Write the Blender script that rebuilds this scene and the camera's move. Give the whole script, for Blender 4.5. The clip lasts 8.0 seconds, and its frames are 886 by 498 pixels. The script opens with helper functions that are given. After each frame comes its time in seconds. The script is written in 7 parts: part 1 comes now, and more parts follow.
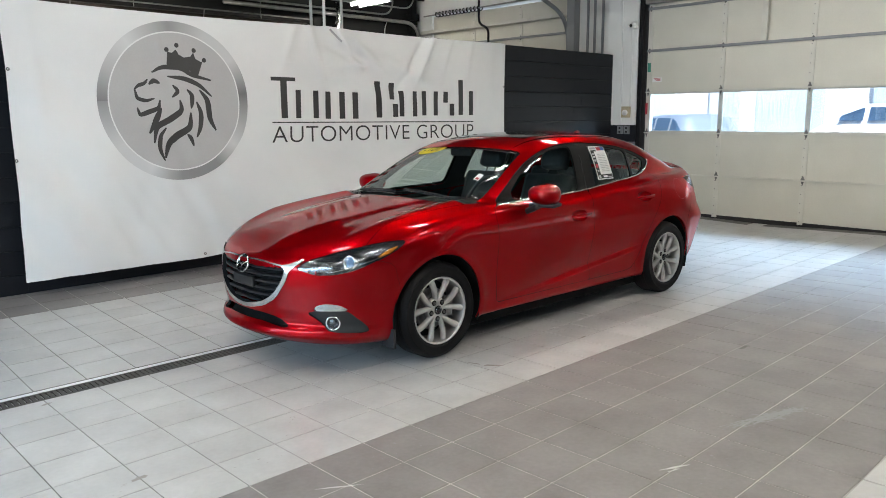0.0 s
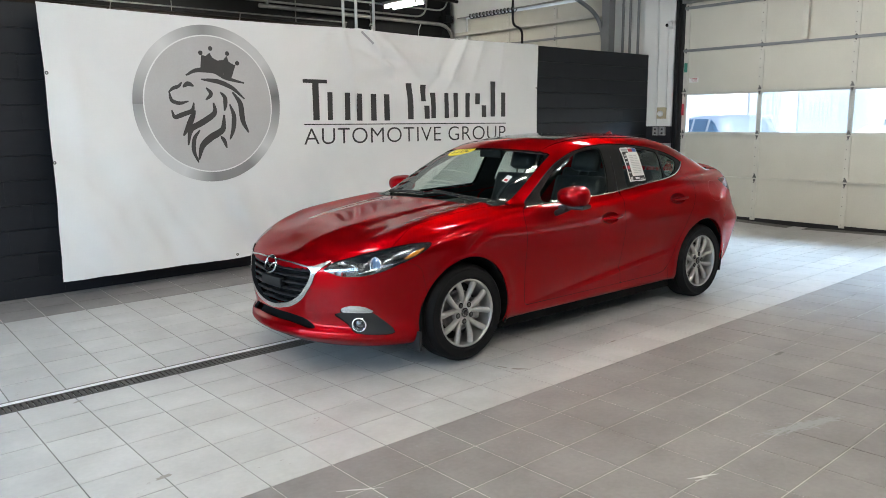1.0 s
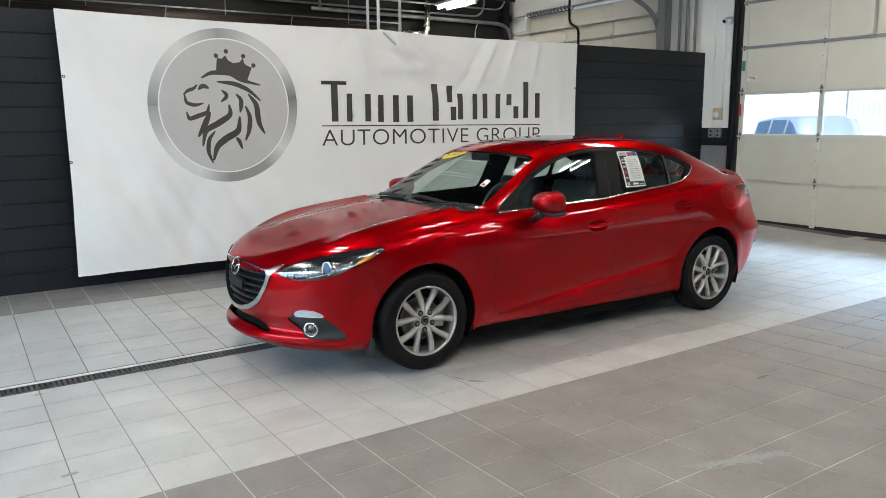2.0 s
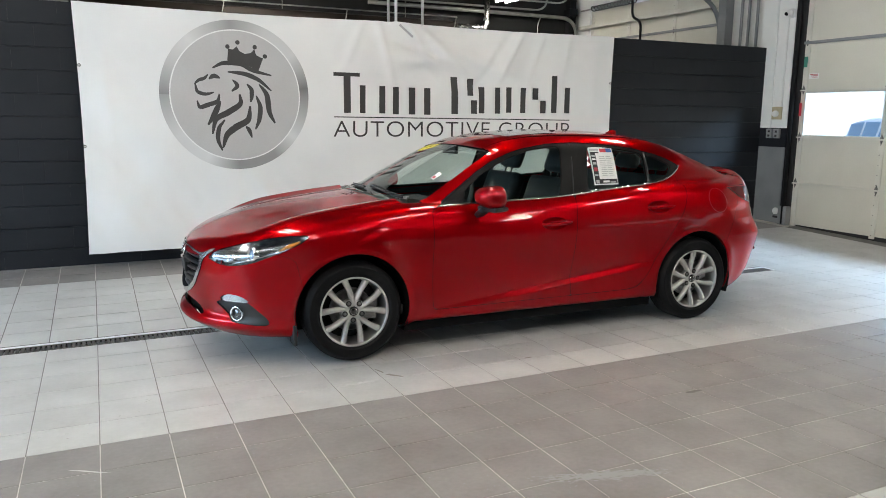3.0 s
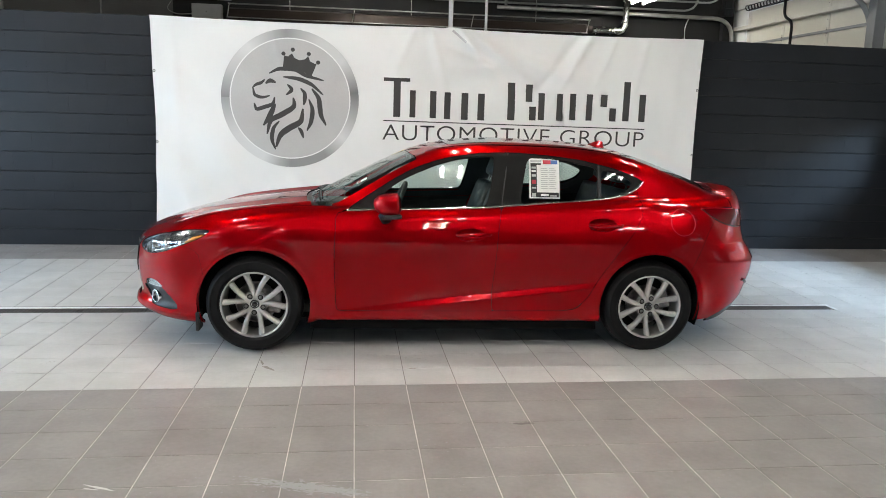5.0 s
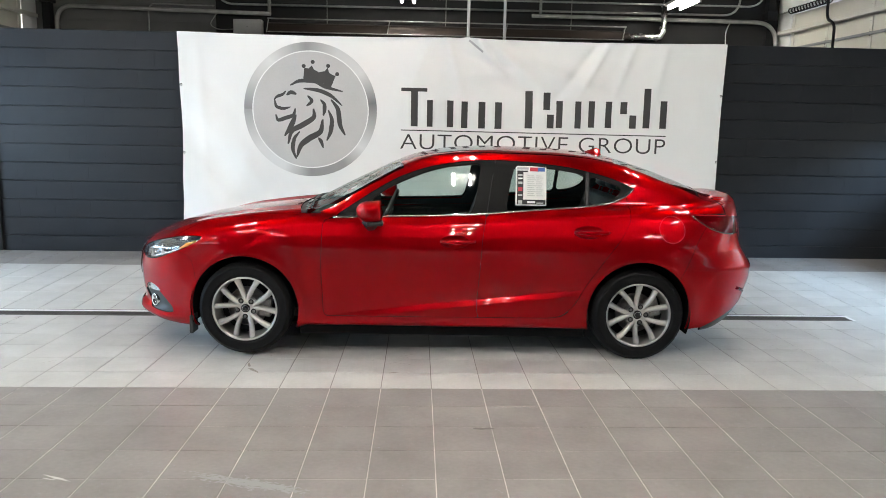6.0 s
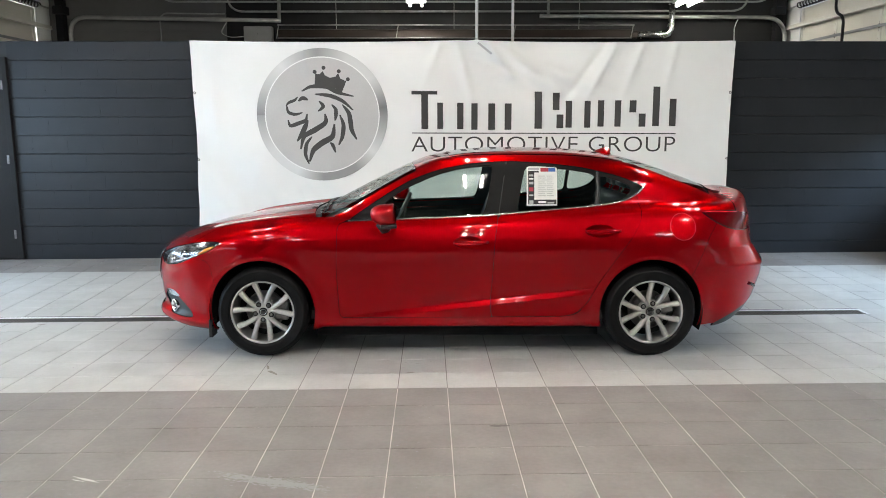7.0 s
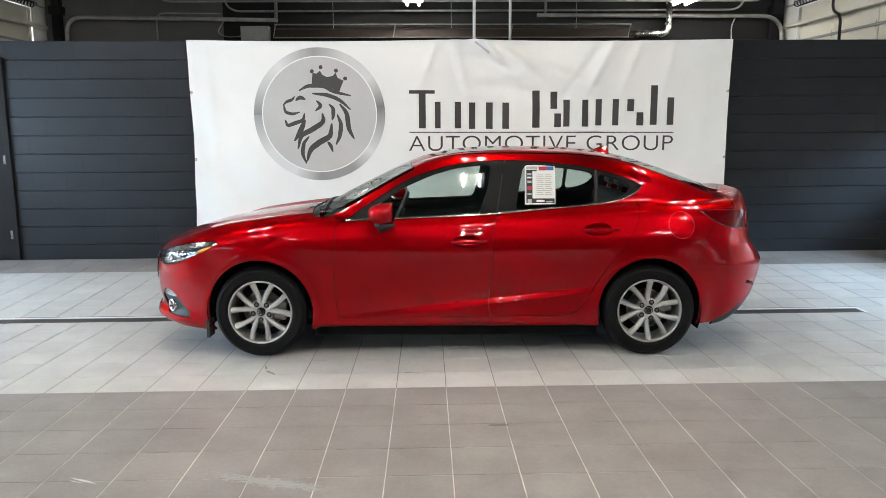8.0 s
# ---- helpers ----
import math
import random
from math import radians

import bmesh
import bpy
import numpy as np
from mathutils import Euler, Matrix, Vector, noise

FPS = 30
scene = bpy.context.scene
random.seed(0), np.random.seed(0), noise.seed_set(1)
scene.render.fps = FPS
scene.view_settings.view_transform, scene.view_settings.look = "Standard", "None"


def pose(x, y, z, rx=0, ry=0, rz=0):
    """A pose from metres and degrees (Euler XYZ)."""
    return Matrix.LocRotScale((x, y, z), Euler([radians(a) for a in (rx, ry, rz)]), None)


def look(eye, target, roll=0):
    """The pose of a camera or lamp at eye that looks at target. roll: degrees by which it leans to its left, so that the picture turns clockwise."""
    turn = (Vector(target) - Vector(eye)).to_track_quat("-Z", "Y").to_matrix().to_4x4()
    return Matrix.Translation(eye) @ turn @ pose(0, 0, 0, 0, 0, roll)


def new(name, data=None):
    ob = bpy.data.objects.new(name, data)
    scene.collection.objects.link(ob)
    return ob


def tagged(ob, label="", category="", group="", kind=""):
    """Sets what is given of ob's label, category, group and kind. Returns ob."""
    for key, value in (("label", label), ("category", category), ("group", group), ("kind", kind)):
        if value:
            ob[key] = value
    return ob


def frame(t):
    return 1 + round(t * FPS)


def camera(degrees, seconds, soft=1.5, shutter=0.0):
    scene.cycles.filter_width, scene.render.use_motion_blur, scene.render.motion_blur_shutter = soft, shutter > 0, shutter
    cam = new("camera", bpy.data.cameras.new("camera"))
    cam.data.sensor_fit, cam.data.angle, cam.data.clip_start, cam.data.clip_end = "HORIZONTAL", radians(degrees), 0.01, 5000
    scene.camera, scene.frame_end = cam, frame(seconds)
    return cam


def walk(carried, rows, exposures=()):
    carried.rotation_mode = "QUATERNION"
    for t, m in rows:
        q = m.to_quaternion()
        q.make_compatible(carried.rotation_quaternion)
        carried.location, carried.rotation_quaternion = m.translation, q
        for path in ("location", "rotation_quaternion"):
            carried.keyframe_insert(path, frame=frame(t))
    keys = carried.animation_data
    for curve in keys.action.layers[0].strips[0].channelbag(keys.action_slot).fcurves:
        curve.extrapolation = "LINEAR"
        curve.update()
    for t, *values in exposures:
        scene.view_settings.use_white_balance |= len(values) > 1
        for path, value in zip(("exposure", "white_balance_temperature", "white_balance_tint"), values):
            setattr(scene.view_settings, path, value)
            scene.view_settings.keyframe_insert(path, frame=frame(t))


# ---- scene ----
# ======== camera and walk ========
cam = camera(61.4, 8.0, soft=0.9)
PATH = [
    (0, -0.136, 0.151, 1.531, -9.95, 0.37, -43.45),
    (0.5, -0.131, 0.145, 1.525, -9.87, 0.52, -42.63),
    (1, -0.076, 0.138, 1.525, -9.77, 0.55, -40.73),
    (1.5, 0.244, -0.057, 1.529, -9.63, 0.61, -37.76),
    (1.7, 0.402, -0.133, 1.532, -9.55, 0.62, -36.20),
    (2.8, 1.477, -0.652, 1.534, -10.22, -0.33, -26.17),
    (3, 1.664, -0.735, 1.498, -9.97, -0.54, -24.89),
    (3.5, 2.180, -0.934, 1.530, -9.48, -0.41, -20.58),
    (4, 2.699, -1.121, 1.543, -9.52, -0.82, -15.78),
    (4.5, 3.197, -1.205, 1.573, -9.71, -1.59, -11.34),
    (4.7, 3.428, -1.261, 1.564, -10.02, -1.63, -9.24),
    (5.8, 4.182, -1.371, 1.583, -9.96, -1.60, -2.47),
    (6, 4.241, -1.412, 1.572, -9.50, -1.14, -1.79),
    (6.5, 4.246, -1.455, 1.578, -9.39, -0.31, -1.21),
    (7, 4.233, -1.483, 1.583, -9.41, 0.11, -1.04),
    (7.5, 4.229, -1.483, 1.576, -9.35, 0.32, -1.07),
    (8, 4.229, -1.471, 1.577, -9.43, 0.24, -1.25),
]
walk(cam, [(t, pose(x, y, z, 90 + pitch, roll, yaw)) for t, x, y, z, pitch, roll, yaw in PATH],
     exposures=[(0.0, 1.14), (2.0, 1.24), (4.5, 1.44), (6.0, 1.6), (8.0, 1.6)])

# ======== world, sun and exposure ========
world = bpy.data.worlds.new("sky")
scene.world = world
world.use_nodes = True
wn = world.node_tree.nodes
sky = wn.new("ShaderNodeTexSky")
sky.sky_type = "NISHITA"
sky.sun_disc = False
sky.sun_elevation = radians(43)
sky.sun_rotation = radians(-129)
wn["Background"].inputs["Strength"].default_value = 0.15
world.node_tree.links.new(sky.outputs["Color"], wn["Background"].inputs["Color"])
sun_data = bpy.data.lights.new("sun", "SUN")
sun_data.energy = 5.0
sun_data.angle = radians(0.53)
sun_data.color = (1.0, 0.95, 0.88)
sun = new("sun", sun_data)
sun.matrix_world = look((-20, -16, 24), (0, 0, 0))

# room: floor heights and main planes
SX, SY, SF = 0.0039, -0.0227, 0.0299
YB, YD, YS, YW, ZT = 2.882, 4.855, 6.674, 7.394, 2.543
XE, XWEST, YBACK, YSOUTH, ZC = 10.66, -2.45, 12.4, -7.0, 4.35
TP, TX, YF = 0.3038, 4.640, 1.06


def fz(x, y):
    """Height of the drained floor."""
    return SX * (x - 4.5) + SY * (min(y, YD) - YB) + SF * max(y - YD, 0.0)


# large lamps that stand in for daylight at the glazed rows
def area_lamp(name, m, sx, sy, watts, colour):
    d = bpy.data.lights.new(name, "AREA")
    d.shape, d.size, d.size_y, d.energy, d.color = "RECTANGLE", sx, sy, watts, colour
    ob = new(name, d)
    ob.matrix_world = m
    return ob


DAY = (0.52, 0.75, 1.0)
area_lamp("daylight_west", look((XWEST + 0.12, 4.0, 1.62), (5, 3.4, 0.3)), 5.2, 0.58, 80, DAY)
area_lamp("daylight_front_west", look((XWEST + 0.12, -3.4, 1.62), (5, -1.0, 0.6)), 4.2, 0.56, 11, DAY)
# added fill lamp, outside and above the east door's panes, boosting the skylight
area_lamp("daylight_east_fill", look((XE + 2.4, 4.26, 3.25), (7.6, 4.0, 0.0)), 6.0, 1.1, 400, DAY)

# ======== materials ========
def mat(name, colour, rough=0.5, metal=0.0, vary=0.15, scale=6.0, fine=60.0, bump=0.1, depth=0.002, coat=0.0,
        per=None, spread=0.12, tint=None, stretch=(1, 1, 1), rough_vary=0.1, spec=0.5):
    """A painted, plastic, stone or metal surface: base colour with stains and grain at two scales."""
    m = bpy.data.materials.new(name)
    m.use_nodes = True
    nt = m.node_tree
    n, li = nt.nodes, nt.links
    b = n["Principled BSDF"]
    tc = n.new("ShaderNodeTexCoord")
    mp = n.new("ShaderNodeMapping")
    mp.inputs["Scale"].default_value = stretch
    if per == "object":
        oi = n.new("ShaderNodeObjectInfo")
        addv = n.new("ShaderNodeVectorMath")
        addv.operation = "ADD"
        li.new(tc.outputs["Object"], addv.inputs[0])
        li.new(oi.outputs["Location"], addv.inputs[1])
        li.new(addv.outputs[0], mp.inputs["Vector"])
    else:
        li.new(tc.outputs["Object"], mp.inputs["Vector"])
    big, small = n.new("ShaderNodeTexNoise"), n.new("ShaderNodeTexNoise")
    big.inputs["Scale"].default_value, small.inputs["Scale"].default_value = scale, fine
    big.inputs["Detail"].default_value = 5
    small.inputs["Detail"].default_value = 3
    for q in (big, small):
        li.new(mp.outputs[0], q.inputs["Vector"])
    mix = n.new("ShaderNodeMath")
    mix.operation = "MULTIPLY_ADD"
    mix.inputs[1].default_value = 0.35
    li.new(small.outputs["Fac"], mix.inputs[0])
    li.new(big.outputs["Fac"], mix.inputs[2])
    ramp = n.new("ShaderNodeMapRange")
    ramp.inputs["From Min"].default_value, ramp.inputs["From Max"].default_value = 0.45, 0.9
    ramp.inputs["To Min"].default_value, ramp.inputs["To Max"].default_value = 1 - vary, 1 + vary
    li.new(mix.outputs[0], ramp.inputs["Value"])
    val = ramp.outputs[0]
    if per:
        src = oi.outputs["Random"] if per == "object" else n.new("ShaderNodeNewGeometry").outputs["Random Per Island"]
        pr = n.new("ShaderNodeMapRange")
        pr.inputs["To Min"].default_value, pr.inputs["To Max"].default_value = 1 - spread, 1 + spread
        li.new(src, pr.inputs["Value"])
        mul = n.new("ShaderNodeMath")
        mul.operation = "MULTIPLY"
        li.new(val, mul.inputs[0])
        li.new(pr.outputs[0], mul.inputs[1])
        val = mul.outputs[0]
    col = n.new("ShaderNodeVectorMath")
    col.operation = "SCALE"
    if tint:
        mc = n.new("ShaderNodeMix")
        mc.data_type = "RGBA"
        mc.inputs["A"].default_value, mc.inputs["B"].default_value = (*colour, 1), (*tint, 1)
        li.new(big.outputs["Fac"], mc.inputs["Factor"])
        li.new(mc.outputs["Result"], col.inputs[0])
    else:
        col.inputs[0].default_value = colour
    li.new(val, col.inputs["Scale"])
    li.new(col.outputs[0], b.inputs["Base Color"])
    rr = n.new("ShaderNodeMapRange")
    rr.inputs["To Min"].default_value, rr.inputs["To Max"].default_value = max(rough - rough_vary, 0.02), min(rough + rough_vary, 1)
    li.new(big.outputs["Fac"], rr.inputs["Value"])
    li.new(rr.outputs[0], b.inputs["Roughness"])
    b.inputs["Metallic"].default_value = metal
    b.inputs["Coat Weight"].default_value = coat
    b.inputs["Coat Roughness"].default_value = 0.03
    b.inputs["Specular IOR Level"].default_value = spec
    if bump:
        bp = n.new("ShaderNodeBump")
        bp.inputs["Strength"].default_value, bp.inputs["Distance"].default_value = bump, depth
        li.new(mix.outputs[0], bp.inputs["Height"])
        li.new(bp.outputs[0], b.inputs["Normal"])
    return m


def plain(name, colour, rough=0.4, metal=0.0, coat=0.0, trans=0.0, ior=1.45, emit=0.0, coat_rough=0.03, alpha=1.0):
    m = bpy.data.materials.new(name)
    m.use_nodes = True
    b = m.node_tree.nodes["Principled BSDF"]
    for key, v in (("Base Color", (*colour, 1)), ("Roughness", rough), ("Metallic", metal), ("Coat Weight", coat), ("Coat Roughness", coat_rough),
                   ("Transmission Weight", trans), ("IOR", ior), ("Emission Color", (*colour, 1)), ("Emission Strength", emit), ("Alpha", alpha)):
        b.inputs[key].default_value = v
    return m


def sheet_glass(name, tint, clear):
    """Thin pane: a tinted see-through part and a mirror part by Fresnel."""
    m = bpy.data.materials.new(name)
    m.use_nodes = True
    n, li = m.node_tree.nodes, m.node_tree.links
    n.remove(n["Principled BSDF"])
    tr, gl, fr, mx = n.new("ShaderNodeBsdfTransparent"), n.new("ShaderNodeBsdfGlossy"), n.new("ShaderNodeLayerWeight"), n.new("ShaderNodeMixShader")
    pw, ad = n.new("ShaderNodeMath"), n.new("ShaderNodeMath")
    pw.operation, ad.operation = "POWER", "MULTIPLY_ADD"
    pw.inputs[1].default_value, ad.inputs[1].default_value, ad.inputs[2].default_value = 5.0, 0.90, 0.075
    tr.inputs["Color"].default_value = (*[c * clear for c in tint], 1)
    gl.inputs["Roughness"].default_value = 0.01
    fr.inputs["Blend"].default_value = 0.5
    li.new(fr.outputs["Facing"], pw.inputs[0])
    li.new(pw.outputs[0], ad.inputs[0])
    li.new(ad.outputs[0], mx.inputs[0])
    li.new(tr.outputs[0], mx.inputs[1])
    li.new(gl.outputs[0], mx.inputs[2])
    li.new(mx.outputs[0], n["Material Output"].inputs["Surface"])
    return m


def metallic_paint(name, dark, light):
    """Candy paint: flake grain under clear lacquer."""
    m = bpy.data.materials.new(name)
    m.use_nodes = True
    n, li = m.node_tree.nodes, m.node_tree.links
    b = n["Principled BSDF"]
    tc, fl = n.new("ShaderNodeTexCoord"), n.new("ShaderNodeTexVoronoi")
    fl.inputs["Scale"].default_value = 1400
    li.new(tc.outputs["Object"], fl.inputs["Vector"])
    mc = n.new("ShaderNodeMix")
    mc.data_type = "RGBA"
    mc.inputs["A"].default_value, mc.inputs["B"].default_value = (*dark, 1), (*light, 1)
    li.new(fl.outputs["Color"], mc.inputs["Factor"])
    li.new(mc.outputs["Result"], b.inputs["Base Color"])
    for key, v in (("Metallic", 0.84), ("Roughness", 0.38), ("Coat Weight", 1.0), ("Coat Roughness", 0.008), ("Coat IOR", 1.34), ("Specular IOR Level", 0.0), ("Specular Tint", (0.9, 0.02, 0.04, 1))):
        b.inputs[key].default_value = v
    return m


M = dict(
    tile_light=mat("light_porcelain", (0.49, 0.483, 0.468), 0.34, vary=0.12, scale=3.5, fine=40, bump=0.05, rough_vary=0.04, per="object", spread=0.05),
    tile_dark=mat("taupe_porcelain", (0.238, 0.22, 0.21), 0.40, spec=0.3, vary=0.18, scale=3.0, fine=45, bump=0.06, rough_vary=0.04, per="object", spread=0.06),
    tile_light_j=mat("light_porcelain_joined", (0.49, 0.483, 0.468), 0.34, vary=0.12, scale=3.5, fine=40, bump=0.05, rough_vary=0.04, per="island", spread=0.05),
    tile_dark_j=mat("taupe_porcelain_joined", (0.238, 0.22, 0.21), 0.40, spec=0.3, vary=0.18, scale=3.0, fine=45, bump=0.06, rough_vary=0.04, per="island", spread=0.06),
    grout_dark=mat("dark_grout", (0.18, 0.17, 0.16), 0.9, vary=0.3, scale=4, bump=0.2),
    grout_light=mat("pale_grout", (0.62, 0.59, 0.55), 0.9, vary=0.35, scale=3, bump=0.2),
    block=mat("black_block_paint", (0.011, 0.0125, 0.016), 0.5, spec=0.3, vary=0.2, scale=2.5, fine=90, bump=0.35, depth=0.003, per="object", spread=0.012),
    block_j=mat("black_block_paint_joined", (0.011, 0.0125, 0.016), 0.5, spec=0.3, vary=0.2, scale=2.5, fine=90, bump=0.35, depth=0.003, per="island", spread=0.03),
    mortar=mat("black_mortar", (0.009, 0.010, 0.012), 0.6, vary=0.2, bump=0.3),
    greywall=mat("grey_block_paint", (0.14, 0.14, 0.136), 0.7, vary=0.12, scale=1.5, bump=0.2),
    darkwall=mat("dark_wall_paint", (0.011, 0.011, 0.011), 0.8, vary=0.2, scale=1.5, bump=0.2),
    white_wall=mat("white_wall_paint", (0.80, 0.81, 0.79), 0.6, vary=0.07, scale=1.2, bump=0.1),
    grey_steel=mat("grey_steel_paint", (0.22, 0.23, 0.24), 0.5, vary=0.12, scale=3, bump=0.1),
    black_steel=mat("black_steel_paint", (0.012, 0.012, 0.013), 0.7, vary=0.2, scale=3, bump=0.1, spec=0.2),
    deck=mat("black_roof_deck", (0.012, 0.012, 0.012), 0.85, vary=0.3, scale=2, bump=0.2),
    pipe=mat("galvanised_conduit", (0.40, 0.40, 0.38), 0.42, metal=0.7, vary=0.2, scale=7, bump=0.05),
    duct=mat("bright_sheet_duct", (0.70, 0.69, 0.66), 0.25, metal=1.0, vary=0.12, scale=9, bump=0.1),
    heater=mat("brown_heater_tube", (0.035, 0.026, 0.021), 0.5, metal=0.4, vary=0.3, scale=3, stretch=(0.4, 3, 3), bump=0.05),
    cream=mat("cream_door_skin", (0.66, 0.64, 0.56), 0.5, vary=0.06, scale=2.0, fine=50, bump=0.12, tint=(0.60, 0.585, 0.52)),
    cream_stile=mat("cream_door_stile", (0.64, 0.625, 0.56), 0.45, vary=0.08, scale=4, bump=0.08),
    hinge=mat("worn_hinge_steel", (0.16, 0.155, 0.15), 0.45, metal=0.6, vary=0.3, scale=20, bump=0.2),
    rubber=mat("black_rubber", (0.016, 0.016, 0.017), 0.75, vary=0.25, scale=10, bump=0.2),
    tyre=mat("tyre_rubber", (0.006, 0.006, 0.0065), 0.6, vary=0.2, scale=14, fine=150, bump=0.15, spec=0.15),
    banner=mat("white_vinyl", (0.78, 0.78, 0.77), 0.48, vary=0.03, scale=1.5, fine=120, bump=0.04),
    print_dark=mat("printed_charcoal", (0.040, 0.038, 0.037), 0.5, vary=0.12, scale=6, bump=0),
    print_grey=mat("printed_silver", (0.47, 0.465, 0.46), 0.5, vary=0.06, scale=2, bump=0),
    grate=mat("cast_grate", (0.065, 0.057, 0.052), 0.6, metal=0.1, vary=0.3, scale=12, bump=0.2),
    lip=mat("steel_edge_strip", (0.86, 0.86, 0.85), 0.35, metal=0.0, vary=0.1, scale=5, bump=0.05),
    # near-black that puts shade into the drain and the hollows of the wheels
    pit=plain("recess_shadow_black", (0.01, 0.01, 0.01), 0.9),
    # undercoat of liners and floor pan; also paints gap shade on panel edges
    void=mat("undercoat_and_gap_shade", (0.010, 0.010, 0.010), 0.95, vary=0.2, bump=0.2, spec=0.05),
    paint=metallic_paint("candy_red_paint", (0.27, 0.0006, 0.0034), (0.46, 0.0012, 0.0058)),
    glass=sheet_glass("green_tint_glass", (0.88, 0.97, 0.93), 0.90),
    privacy=sheet_glass("side_glass", (0.86, 0.96, 0.92), 0.86),
    pane=sheet_glass("door_pane", (0.95, 0.98, 1.0), 0.95),
    lens=sheet_glass("clear_lens", (0.97, 0.98, 1.0), 0.95),
    red_lens=plain("red_lens", (0.11, 0.0005, 0.0025), 0.05, ior=1.28),
    red_core=plain("red_lamp_core", (0.60, 0.010, 0.02), 0.2, coat=1.0),
    amber=plain("amber_reflector", (0.75, 0.25, 0.03), 0.15, coat=1.0),
    chrome=plain("chrome", (0.80, 0.80, 0.80), 0.08, metal=1.0),
    satin=plain("satin_chrome", (0.62, 0.62, 0.61), 0.22, metal=1.0),
    alloy=mat("silver_alloy", (0.50, 0.495, 0.48), 0.36, metal=0.80, vary=0.06, scale=20, bump=0.03, coat=0.4),
    disc=mat("brake_disc_steel", (0.30, 0.29, 0.28), 0.35, metal=0.9, vary=0.2, scale=30, bump=0.05),
    pillar=mat("satin_black_pillar_film", (0.009, 0.009, 0.009), 0.46, vary=0.1, scale=8, bump=0.02, spec=0.10),
    black_gloss=plain("gloss_black_trim", (0.010, 0.010, 0.011), 0.12, coat=0.6),
    black_plastic=mat("black_plastic", (0.010, 0.010, 0.011), 0.45, vary=0.15, scale=15, fine=300, bump=0.15),
    grey_plastic=mat("dark_grey_plastic", (0.016, 0.017, 0.018), 0.45, vary=0.12, scale=15, fine=300, bump=0.1),
    cabin=mat("charcoal_cabin_trim", (0.045, 0.046, 0.047), 0.6, vary=0.2, scale=12, fine=200, bump=0.2),
    seat=mat("black_leather", (0.045, 0.046, 0.048), 0.42, vary=0.2, scale=16, fine=120, bump=0.3),
    lining=mat("grey_headlining", (0.32, 0.31, 0.29), 0.9, vary=0.08, scale=8, bump=0.1),
    paper=plain("white_paper", (0.78, 0.78, 0.77), 0.6),
    ink=plain("black_ink", (0.02, 0.02, 0.022), 0.5),
    ink_grey=plain("grey_ink", (0.42, 0.42, 0.43), 0.6),
    ink_red=plain("red_ink", (0.45, 0.03, 0.05), 0.5),
    ink_blue=plain("blue_ink", (0.05, 0.12, 0.40), 0.5),
    yellow=plain("yellow_vinyl", (0.85, 0.66, 0.02), 0.4),
    tan_box=mat("tan_plastic_box", (0.48, 0.42, 0.28), 0.5, vary=0.1, bump=0.05),
    white_plastic=plain("white_plastic", (0.75, 0.75, 0.74), 0.35),
    green_tag=plain("green_tag", (0.05, 0.25, 0.18), 0.5),
    lamp_bowl=plain("lamp_reflector", (0.16, 0.17, 0.18), 0.18, metal=0.9),
    tube_glow=plain("lit_tube", (1.0, 0.955, 0.875), 0.5, emit=50.0),
    fitting=mat("white_fitting_enamel", (0.38, 0.38, 0.37), 0.4, vary=0.06, bump=0),
    asphalt=mat("asphalt", (0.09, 0.09, 0.092), 0.85, vary=0.25, scale=2, fine=80, bump=0.4),
    facade=mat("pale_metal_facade", (0.84, 0.86, 0.88), 0.5, vary=0.06, scale=0.6, bump=0.05),
    facade_blue=mat("blue_grey_cladding", (0.50, 0.62, 0.75), 0.5, vary=0.08, scale=0.8, bump=0.05),
    car_white=plain("white_car_paint", (0.82, 0.83, 0.85), 0.3, coat=1.0),
    car_silver=plain("silver_car_paint", (0.30, 0.37, 0.46), 0.3, metal=0.3, coat=1.0),
    car_glass=plain("dark_car_glass", (0.10, 0.19, 0.32), 0.06, coat=1.0),
    scuff=plain("pale_scuff", (0.60, 0.59, 0.57), 0.6),
    chalk=plain("chalk_dust", (0.33, 0.335, 0.35), 0.7),
    glare=plain("painted_floor_glare", (0.325, 0.32, 0.325), 0.6),
    stain=plain("brown_stain", (0.30, 0.275, 0.245), 0.6),
    smut=plain("dark_smut", (0.15, 0.14, 0.13), 0.6),
)


# ======== building helpers ========
def mesh_of(name, verts, faces, normals=None, smooth=False):
    me = bpy.data.meshes.new(name)
    me.from_pydata([tuple(map(float, q)) for q in verts], [], [tuple(int(i) for i in f) for f in faces])
    me.update()
    if smooth or normals is not None:
        me.polygons.foreach_set("use_smooth", [True] * len(me.polygons))
    if normals is not None:
        me.normals_split_custom_set_from_vertices([tuple(map(float, q)) for q in normals])
    return me


def to_mesh(bm, name, smooth=False):
    me = bpy.data.meshes.new(name)
    bm.normal_update()
    bm.to_mesh(me)
    bm.free()
    if smooth:
        me.polygons.foreach_set("use_smooth", [True] * len(me.polygons))
    return me


def part(name, bm, material, parent=None, label="", smooth=False, m=None):
    """Links a bmesh or a mesh as one object under a thing or a part."""
    me = to_mesh(bm, name, smooth) if isinstance(bm, bmesh.types.BMesh) else bm
    if material is not None and not me.materials:
        me.materials.append(material)
    ob = new(name, me)
    if m is not None:
        ob.matrix_basis = m
    if parent is not None:
        ob.parent = parent
    if label:
        tagged(ob, label)
    return ob


